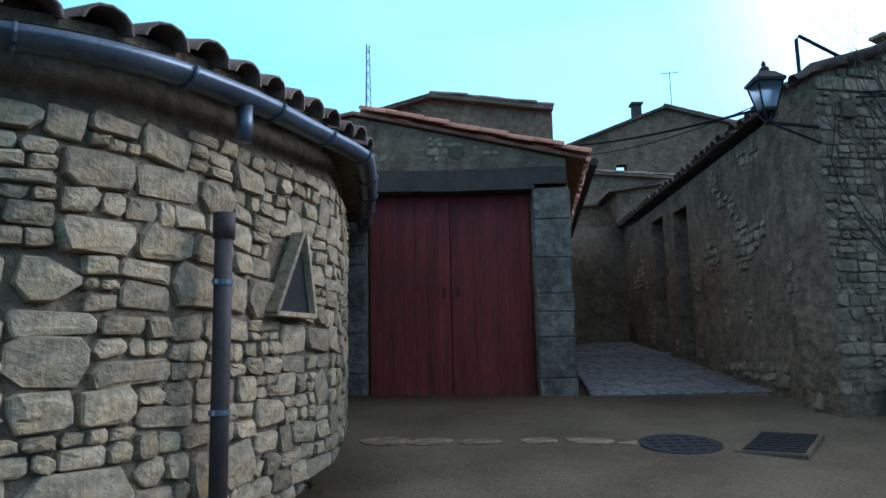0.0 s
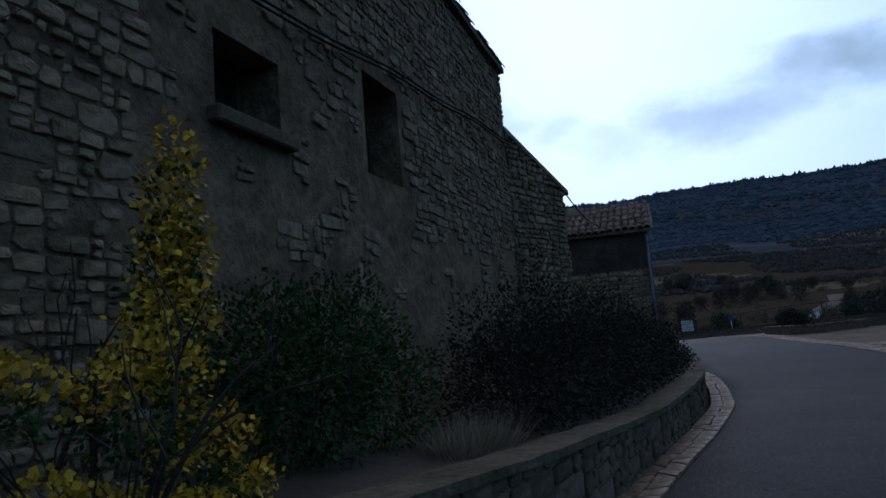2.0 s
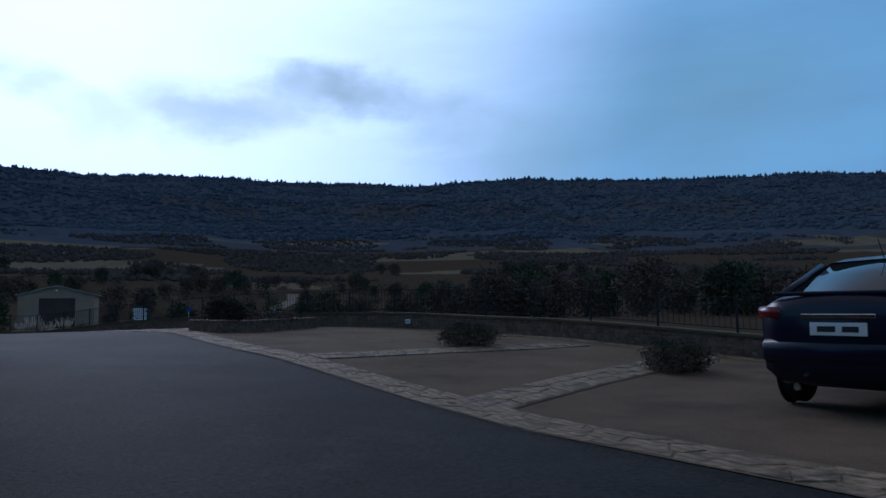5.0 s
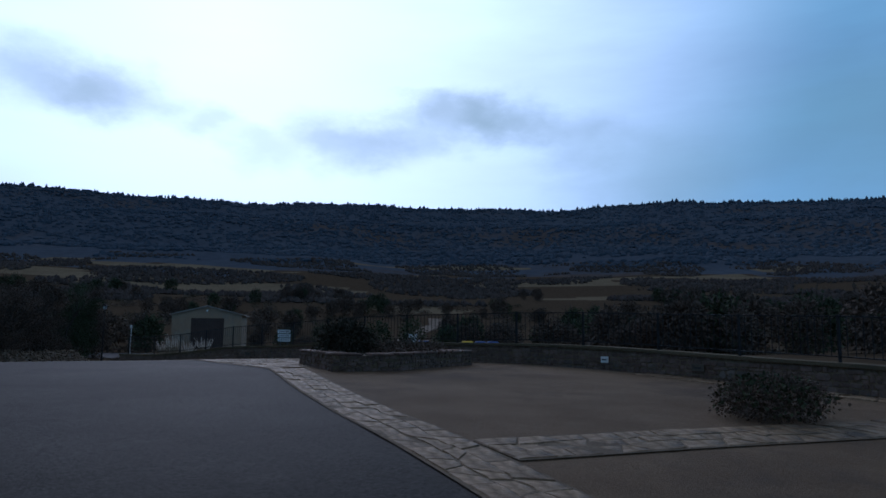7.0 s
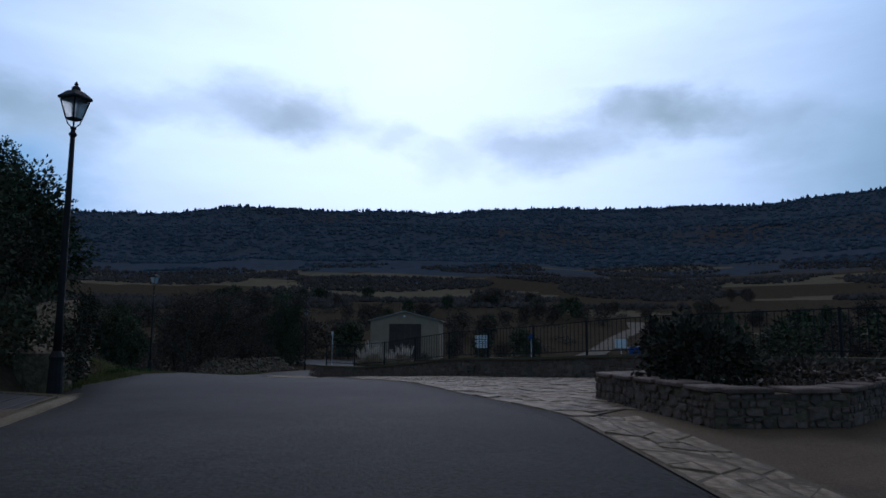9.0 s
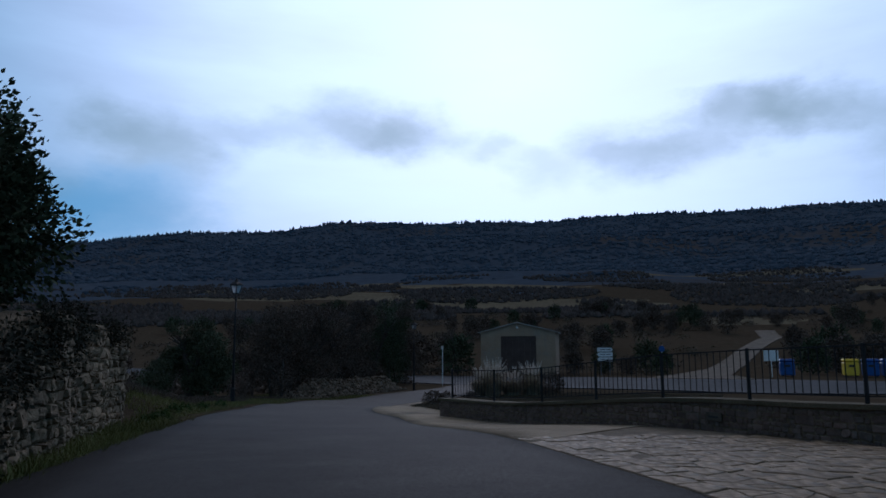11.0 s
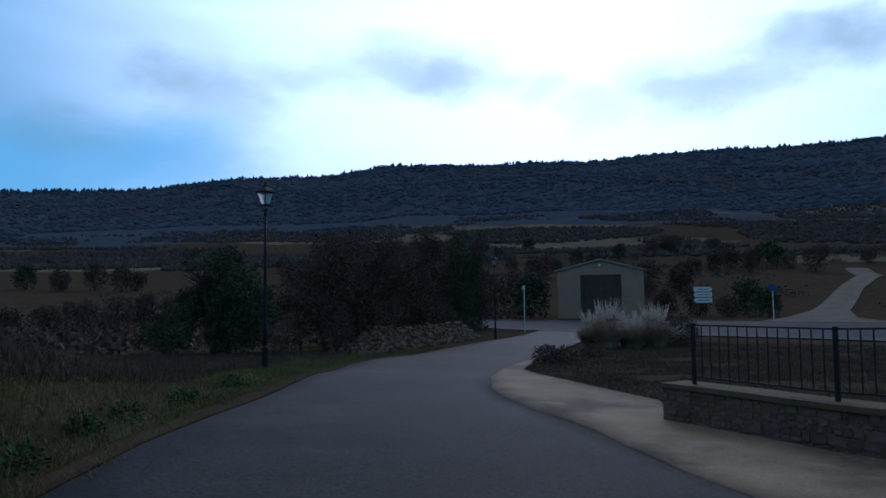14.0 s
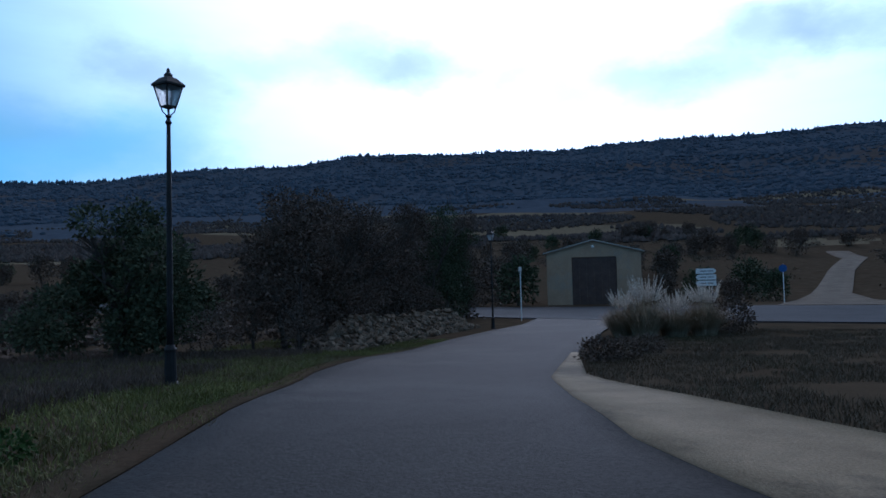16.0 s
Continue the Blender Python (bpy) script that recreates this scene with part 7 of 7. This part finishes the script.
def rubble_bank():
    rng = random.Random(251)
    t = thing("rubble_bank", "long heap of loose grey stones beside the lane", "stone heap")
    rv, rf = [], []
    n = 0
    for _ in range(1500):
        u = rng.random()
        x, y0 = 67.5 + u * 17.5, 39.0 + u * 3.4
        c = rng.random()
        hgt = 1.15 * (1 - abs(2 * c - 1)) * min(1, u * 8, (1 - u) * 9)
        y = y0 + c * 2.6
        s = rng.uniform(0.10, 0.26)
        v, f = stone_mesh(rng, s * 1.3, s * 0.8, s * 0.5)
        m = Matrix.Translation((x, y, land(x, y) + hgt * rng.uniform(0.72, 1.0))) @ Euler((rng.uniform(-0.9, 0.5), rng.uniform(-0.6, 0.6), rng.uniform(-1, 1))).to_matrix().to_4x4()
        if n < 200 and c < 0.4:
            me = bpy.data.meshes.new("stone")
            me.from_pydata(v, [], f)
            me.materials.append(M["rubble_dark"])
            ob = new("stone", me)
            ob.parent = t
            ob.matrix_local = m
            n += 1
        else:
            k = len(rv)
            rv += [m @ Vector(p) for p in v]
            rf += [[i + k for i in q] for q in f]
    tagged(raw("stone_rows", rv, rf, M["rubble_dark"], t), kind="stuff")
    verts, faces = [], []
    for i in range(21):
        u = i / 20
        x, y0 = 67.4 + u * 17.7, 38.95 + u * 3.4
        e = min(1, u * 8, (1 - u) * 9)
        for c, hh in ((0, -0.05), (0.25, 0.5), (0.5, 1.0), (0.75, 0.5), (1, -0.05)):
            verts.append((x, y0 + c * 2.7, land(x, y0 + c * 2.7) + hh * e * 0.95 - 0.05))
    raw("core", verts, [(5 * i + k, 5 * i + 5 + k, 5 * i + 6 + k, 5 * i + 1 + k) for i in range(20) for k in range(4)], M["soil"], t)


rubble_bank()


def pampas(x, y, h, seed):
    rng = random.Random(seed)
    t = thing("pampas_grass", "tall pampas grass with pale feathery plumes", "grass clump", pose(x, y, land(x, y) - 0.03), "pampas clumps")
    verts, faces = [], []
    for _ in range(2200):
        a = rng.uniform(0, 6.28)
        out = rng.random() ** 0.6 * 1.15
        hh = h * rng.uniform(0.45, 0.85)
        foot = rng.random() ** 0.5 * 0.45
        side = Vector((-math.sin(a), math.cos(a), 0)) * 0.014
        for s in range(5):
            k = s / 4
            r = foot + out * k ** 1.5
            p = Vector((math.cos(a) * r, math.sin(a) * r, hh * (k - 0.55 * (out / 1.15) * k ** 3)))
            verts += [p - side * (1 - k), p + side * (1 - k)]
            if s:
                i = len(verts)
                faces.append((i - 4, i - 3, i - 1, i - 2))
    tagged(raw("blade", verts, faces, M["leaf_dry"], t), kind="stuff")
    verts, faces = [], []
    for _ in range(46):
        a, lean = rng.uniform(0, 6.28), rng.uniform(0.1, 0.95)
        base = Vector((math.cos(a) * 0.25, math.sin(a) * 0.25, h * 0.45))
        tip = Vector((math.cos(a) * lean, math.sin(a) * lean, h * rng.uniform(0.75, 1.05)))
        for _ in range(90):
            k = rng.random()
            p = base.lerp(tip, 0.4 + 0.6 * k) + Vector((0.12, 0.05, -0.05)) * k * k
            d = Vector((rng.gauss(0.5, 0.8), rng.gauss(0, 0.8), rng.gauss(0.7, 0.5))).normalized() * rng.uniform(0.06, 0.17) * (1.15 - k)
            side = d.orthogonal().normalized() * 0.012
            i = len(verts)
            verts += [p - side, p + side, p + d]
            faces.append((i, i + 1, i + 2))
    tagged(raw("plume", verts, faces, M["plume"], t, "pale feathery plume"), kind="stuff")


M["plume"] = material("pale_plume", (0.46, 0.40, 0.33), (0.66, 0.58, 0.48), 3, 0.95, 0, 20, island=0.25)
pampas(76.3, 31.0, 2.5, 261)
pampas(78.1, 29.1, 2.3, 262)
pampas(77.0, 32.0, 2.0, 266)
pampas(77.3, 30.1, 1.9, 267)
bush("scrub", "small dark scrubby bush at the end of the apron", [(0, 0, 0.3, 0.7, 0.5, 0.32), (0.7, -0.4, 0.28, 0.5, 0.4, 0.3)], 2200, 0.08, M["leaf_brown"], (65.8, 29.6, land(65.8, 29.6)), True, 263)
bush("scrub", "small dark scrubby bush on the waste plot", [(0, 0, 0.25, 0.5, 0.5, 0.28)], 1200, 0.07, M["leaf_brown"], (69.5, 29.3, land(69.5, 29.3)), True, 264)
bush("scrub", "round dark bush beside the pampas grass", [(0, 0, 0.7, 0.9, 0.9, 0.8)], 2600, 0.1, M["leaf_brown"], (79.6, 28.3, land(79.6, 28.3)), True, 265)


# ---- junction: shed, signs, containers ----
def build_shed():
    t = thing("farm_shed", "pale rendered farm shed with a dark metal door", "shed", pose(121.2, 41.9, land(121, 46) + 0.2, 0, 0, 106))
    w = 9.6
    part("front_wall", wall_panel(0, w, -1.0, [(0, 5.25), (w / 2, 6.4), (w, 5.25)], [(2.45, 7.0, -1.0, 4.75)], -0.3, 0), M["render_pale"], t)
    bm = bmesh.new()
    box(bm, 0, 0.3, -11, -0.3, -1.0, 5.2)
    part("side_wall", bm, M["render_pale"], t)
    bm = bmesh.new()
    box(bm, w - 0.3, w, -11, -0.3, -1.0, 5.2)
    part("side_wall", bm, M["render_pale"], t)
    for k in range(6):
        bm = bmesh.new()
        box(bm, 2.45 + k * 0.76, 2.45 + k * 0.76 + 0.74, -0.2, -0.14, -1.0, 4.72, 0.01)
        part("door_panel", bm, M["door_brown"], t)
    for a, b, za, zb in ((-0.35, w / 2, 5.15, 6.45), (w / 2, w + 0.35, 6.45, 5.15)):
        bm = bmesh.new()
        vs = [bm.verts.new(v) for v in ((a, 0.3, za), (b, 0.3, zb), (b, -11.2, zb), (a, -11.2, za))]
        up = [bm.verts.new(v.co + Vector((0, 0, 0.12))) for v in vs]
        bm.faces.new(vs[::-1])
        bm.faces.new(up)
        for k in range(4):
            bm.faces.new((vs[k], vs[(k + 1) % 4], up[(k + 1) % 4], up[k]))
        part("roof_slope", bm, M["roof_sheet"], t)
    bm = bmesh.new()
    tube(bm, [(w / 2, 0.05, 5.9), (w / 2, 0.45, 5.85)], 0.05, 6)
    lathe(bm, [(0.12, 5.7), (0.16, 5.85), (0.05, 5.95)], 8, 0, Matrix.Translation((w / 2, 0.5, 0)))
    part("door_lamp", bm, M["white"], t)


M.update(
    render_pale=material("pale_render", (0.27, 0.19, 0.122), (0.345, 0.25, 0.163), 0.7, 0.9, 0.3, 12, (0.26, 0.22, 0.17)),
    roof_sheet=material("grey_roof_sheet", (0.28, 0.255, 0.22), (0.38, 0.35, 0.31), 0.8, 0.8, 0.2, 12),
    door_brown=material("brown_metal_door", (0.045, 0.028, 0.022), (0.07, 0.045, 0.035), 1.2, 0.7, 0.1, 12),
    yellow_bin=material("yellow_plastic", (0.60, 0.40, 0.015), (0.68, 0.47, 0.03), 2, 0.5, 0, 20),
    blue_bin=material("blue_plastic", (0.015, 0.055, 0.20), (0.025, 0.08, 0.27), 2, 0.5, 0, 20),
)
build_shed()


def direction_sign():
    z = land(122, 35.8)
    t = thing("direction_sign", "three stacked white direction boards on two posts", "road sign", pose(122, 35.8, z - 0.1))
    for y in (-0.55, 0.55):
        bm = bmesh.new()
        tube(bm, [(0.06, y, 0), (0.06, y, 3.45)], 0.045, 8)
        part("post", bm, M["zinc"], t)
    for k in range(3):
        zc = 2.05 + k * 0.60
        bm = bmesh.new()
        pts = [(-0.95, -0.25), (0.75, -0.25), (1.0, 0), (0.75, 0.25), (-0.95, 0.25)]
        f = [bm.verts.new((-0.02, y * (1 if k < 2 else -1), zc + q)) for y, q in pts]
        b = [bm.verts.new((0.01, y * (1 if k < 2 else -1), zc + q)) for y, q in pts]
        bm.faces.new(f)
        bm.faces.new(b[::-1])
        for i in range(5):
            bm.faces.new((f[i], b[i], b[(i + 1) % 5], f[(i + 1) % 5]))
        board = part("board", bm, M["white"], t)
        for y0, y1 in ((-0.7, -0.15), (-0.05, 0.55)):
            bm = bmesh.new()
            box(bm, -0.035, -0.025, y0, y1, zc - 0.04, zc + 0.04)
            part("lettering_bar", bm, M["plastic"], board)


direction_sign()


def post_sign(x, y, h, label, shape, mat):
    t = thing("road_sign", label, "road sign", pose(x, y, land(x, y) - 0.1), "small road signs")
    bm = bmesh.new()
    tube(bm, [(0, 0, 0), (0, 0, h)], 0.04, 8)
    part("post", bm, M["white"], t)
    bm = bmesh.new()
    if shape == "round":
        lathe(bm, [(0.36, 0), (0.36, 0.03)], 20, 0, Matrix.Translation((-0.04, 0, h - 0.4)) @ Matrix.Rotation(-math.pi / 2, 4, "Y"))
    elif shape == "panel":
        box(bm, -0.07, -0.04, -0.75, 0.75, h - 1.2, h - 0.05, 0.01)
    else:
        box(bm, -0.07, -0.04, -0.12, 0.12, h - 0.32, h - 0.02, 0.01)
    part("plate", bm, mat, t)


post_sign(92.2, 42.95, 3.7, "slim white pole with a small plate on the verge", "small", M["white"])
post_sign(122, 28.9, 3.7, "round traffic sign on a grey post", "round", M["blue_bin"])
post_sign(121, 17.0, 3.1, "grey rectangular sign panel on a post", "panel", M["white"])


def container(x, y, mat, label):
    t = thing("recycling_container", label, "container", pose(x, y, land(x, y) + 0.05, 0, 0, 8), "recycling containers")
    bm = bmesh.new()
    box(bm, -0.7, 0.7, -0.75, 0.75, 0.12, 1.55, 0.08)
    part("bin", bm, mat, t)
    bm = bmesh.new()
    box(bm, -0.74, 0.74, -0.79, 0.79, 1.56, 1.95, 0.16)
    part("lid", bm, mat, t)
    for y0 in (-0.5, 0.5):
        bm = bmesh.new()
        box(bm, -0.6, 0.6, y0 - 0.1, y0 + 0.1, 0, 0.12)
        part("foot", bm, M["plastic"], t)
    bm = bmesh.new()
    box(bm, -0.72, -0.70, -0.28, 0.28, 1.05, 1.30)
    part("slot", bm, M["plastic"], t)


container(125, 9.3, M["yellow_bin"], "yellow plastic recycling container by the road")
container(125.3, 7.4, M["blue_bin"], "blue plastic recycling container by the road")
container(125.5, 5.6, M["blue_bin"], "blue plastic recycling container by the road")
container(124.2, 15.6, M["blue_bin"], "blue plastic recycling container behind the sign")

# ---- winter scrub, woods and ridge ----
def far_trees():
    rng = random.Random(301)
    # three shared shapes of bare, brown and evergreen scrub trees
    shapes = []
    for k, (mat, n, s) in enumerate(((M["leaf_brown"], 1500, 0.30), (M["leaf_brown"], 1500, 0.26), (M["leaf_dark"], 1500, 0.30))):
        v, f = leaves(random.Random(310 + k), [(0, 0, 2.0, 1.6, 1.6, 1.8), (0.6, 0.3, 3.0, 1.1, 1.1, 1.2), (-0.7, -0.2, 2.6, 1.2, 1.1, 1.3)], n, s)
        crown = bpy.data.meshes.new("crown")
        crown.from_pydata(v, [], f)
        crown.materials.append(mat)
        bm = bmesh.new()
        twigs(bm, random.Random(320 + k), (0, 0, 0), 1.9, 0.5, 3, 0.11, None, 3, 6)
        trunk = bpy.data.meshes.new("trunk")
        bm.to_mesh(trunk)
        bm.free()
        trunk.materials.append(M["bark"])
        shapes.append((trunk, crown))

    def put(x, y, s, k):
        t = thing("scrub_tree", ("leafless brown scrub tree in the valley", "leafless brown scrub tree in the valley", "dark evergreen scrub tree in the valley")[k], "tree", Matrix.Translation((x, y, land(x, y) - 0.1)) @ Matrix.Rotation(rng.uniform(0, 6.28), 4, "Z") @ Matrix.Diagonal((s * rng.uniform(0.85, 1.3), s * rng.uniform(0.85, 1.3), s, 1)), "valley scrub")
        for name, me in zip(("trunk", "crown"), shapes[k]):
            ob = new(name, me)
            ob.parent = t
    # belt below the parapet
    for _ in range(95):
        u = rng.random()
        x = 42 + u * 30 + rng.uniform(-4, 10)
        y = -42 + u * 44 + rng.uniform(-8, 8)
        if y > 1 - (x - 45) * 0.02:
            continue
        put(x, y, rng.uniform(0.5, 0.95), rng.choice((0, 0, 1, 1, 2)))
    # beyond the junction
    made = 0
    while made < 170:
        x, y = rng.uniform(126, 330), rng.uniform(-130, 190)
        if (16 < y < 31 and x < 255) or (-2 < y < 40 and x < 136):
            continue
        if 36 < y < 56 and x < 140:
            continue
        if noise.noise(Vector((x / 45, y / 30, 9))) < 0.0:
            continue
        put(x, y, rng.uniform(0.8, 1.6), rng.choice((0, 1, 1, 2, 2)))
        made += 1
    for x, y, s, k in ((117.5, 54, 1.3, 2), (113, 62, 1.5, 2), (118, 60, 1.4, 1), (122, 39.8, 0.8, 0), (128, 37.5, 0.9, 2), (126, 34, 0.6, 0), (128, 30, 0.8, 2), (134, 33, 1.1, 2), (133, 13, 1.1, 2), (140, 10, 1.2, 0), (130, 3, 1.2, 1), (131, -3, 1.3, 0), (100, 58, 1.2, 1), (96, 55, 1.2, 0), (100, 64, 1.4, 2), (92, 52, 1.2, 1)):
        put(x, y, s, k)
    # garden trees on the uphill side, towards the open field
    for _ in range(26):
        put(rng.uniform(70, 118), rng.uniform(62, 110), rng.uniform(0.5, 0.9), rng.choice((0, 1)))


far_trees()


def cone(verts, faces, x, y, z, r, h, n, rng, dome=False):
    k = len(verts)
    a0 = rng.uniform(0, 6.28)
    for lvl, (rr, zz) in enumerate(((0.45, 0.0), (1.0, 0.30), (0.75, 0.62)) if not dome else ((0.8, 0.0), (1.0, 0.42), (0.72, 0.78))):
        for i in range(n):
            a = a0 + 2 * math.pi * i / n
            j = rng.uniform(0.55, 1.4) if dome else rng.uniform(0.7, 1.25)
            verts.append((x + math.cos(a) * r * rr * j, y + math.sin(a) * r * rr * j, z + h * (zz + (rng.uniform(-0.12, 0.12) if dome and lvl else 0))))
    verts.append((x + (rng.uniform(-0.3, 0.3) * r if dome else 0), y, z + h))
    for lvl in range(2):
        for i in range(n):
            faces.append((k + lvl * n + i, k + lvl * n + (i + 1) % n, k + (lvl + 1) * n + (i + 1) % n, k + (lvl + 1) * n + i))
    for i in range(n):
        faces.append((k + 2 * n + i, k + 2 * n + (i + 1) % n, k + 3 * n))


def woods():
    rng = random.Random(331)
    verts, faces = [], []
    made = 0
    while made < 30000:
        az = rng.uniform(15, 150)
        far = rng.uniform(600, 1560)
        x, y = 50 + far * math.sin(radians(az)), 15 + far * math.cos(radians(az))
        open_ = noise.noise(Vector((x / 70, y / 110, 7)))
        if far < 700 and open_ > -0.05:
            continue
        h = rng.uniform(2.2, 4.0)
        cone(verts, faces, x, y, land(x, y) - 1.0, h * rng.uniform(0.7, 1.2), h, 5, rng, True)
        made += 1
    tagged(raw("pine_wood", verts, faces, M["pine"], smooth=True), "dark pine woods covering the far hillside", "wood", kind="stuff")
    verts, faces = [], []
    for k in range(2600):
        az = 12 + 140 * k / 2600 + rng.uniform(-0.03, 0.03)
        if noise.noise(Vector((az * 0.9, 0, 4))) < -0.30:
            continue
        far = 40 + 1480 + rng.uniform(-25, 60)
        x, y = 50 + far * math.sin(radians(az)), 15 + far * math.cos(radians(az))
        h = rng.uniform(4.5, 10.5)
        cone(verts, faces, x, y, land(x, y) - 1, h * rng.uniform(0.22, 0.36), h, 5, rng)
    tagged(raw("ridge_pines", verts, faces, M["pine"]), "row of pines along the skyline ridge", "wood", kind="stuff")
    # hedgerows across the valley floor
    verts, faces = [], []
    made = 0
    while made < 24000:
        az = rng.uniform(15, 130)
        far = rng.uniform(240, 640)
        x, y = 50 + far * math.sin(radians(az)), 15 + far * math.cos(radians(az))
        band = math.sin(y / 23 + 1.5 * noise.noise(Vector((x / 90, y / 90, 1)))) + math.sin(x / 31)
        if band < 0.55 and noise.noise(Vector((x / 60, y / 60, 12))) < 0.12:
            continue
        if x < 255 and 16 < y < 33:
            continue
        h = rng.uniform(0.9, 2.8)
        cone(verts, faces, x, y, land(x, y) - 0.4, h * rng.uniform(0.35, 0.6), h, 5, rng)
        made += 1
    tagged(raw("valley_hedges", verts, faces, M["scrub"]), "brown winter hedgerows across the valley", "hedge", kind="stuff")



def brambles():
    """Low winter growth over the open ground beyond the junction and the garden."""
    rng = random.Random(351)
    for name, mat, count, seed in (("bramble_scrub", M["leaf_brown"], 760, 1), ("green_scrub", M["leaf_waste"], 520, 2)):
        blobs = []
        while len(blobs) < count:
            if rng.random() < 0.72:
                x, y = rng.uniform(117, 290), rng.uniform(-120, 150)
            else:
                x, y = rng.uniform(56, 98), rng.uniform(47, 120)
            if 17.5 < y < 30.5 and x < 260:
                continue
            if 38 < y < 56 and 100 < x < 136:
                continue
            if 0 < y < 16 and x < 131:
                continue
            if noise.noise(Vector((x / 26, y / 20, 40 + seed))) < -0.05:
                continue
            s = rng.uniform(0.5, 1.5)
            blobs.append((x, y, land(x, y) + 0.15 * s, s * rng.uniform(0.9, 1.8), s * rng.uniform(0.9, 1.8), s * rng.uniform(0.35, 0.8)))
        v, f = leaves(rng, blobs, 52000, 0.34, 0.6, 0.5, 0.2)
        tagged(raw(name, v, f, mat), "low tangled winter growth on open ground", "scrub", kind="stuff")


brambles()

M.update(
    # needle colour carries the haze of distance, not only foliage
    pine=material("haze_blue_needles", (0.060, 0.075, 0.098), (0.072, 0.088, 0.112), 0.008, 1.0, 0, 0.12, spec=0.0, island=0.05, grit=0.15),
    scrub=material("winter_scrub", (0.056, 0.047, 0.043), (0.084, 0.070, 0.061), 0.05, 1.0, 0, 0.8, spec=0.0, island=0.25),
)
woods()
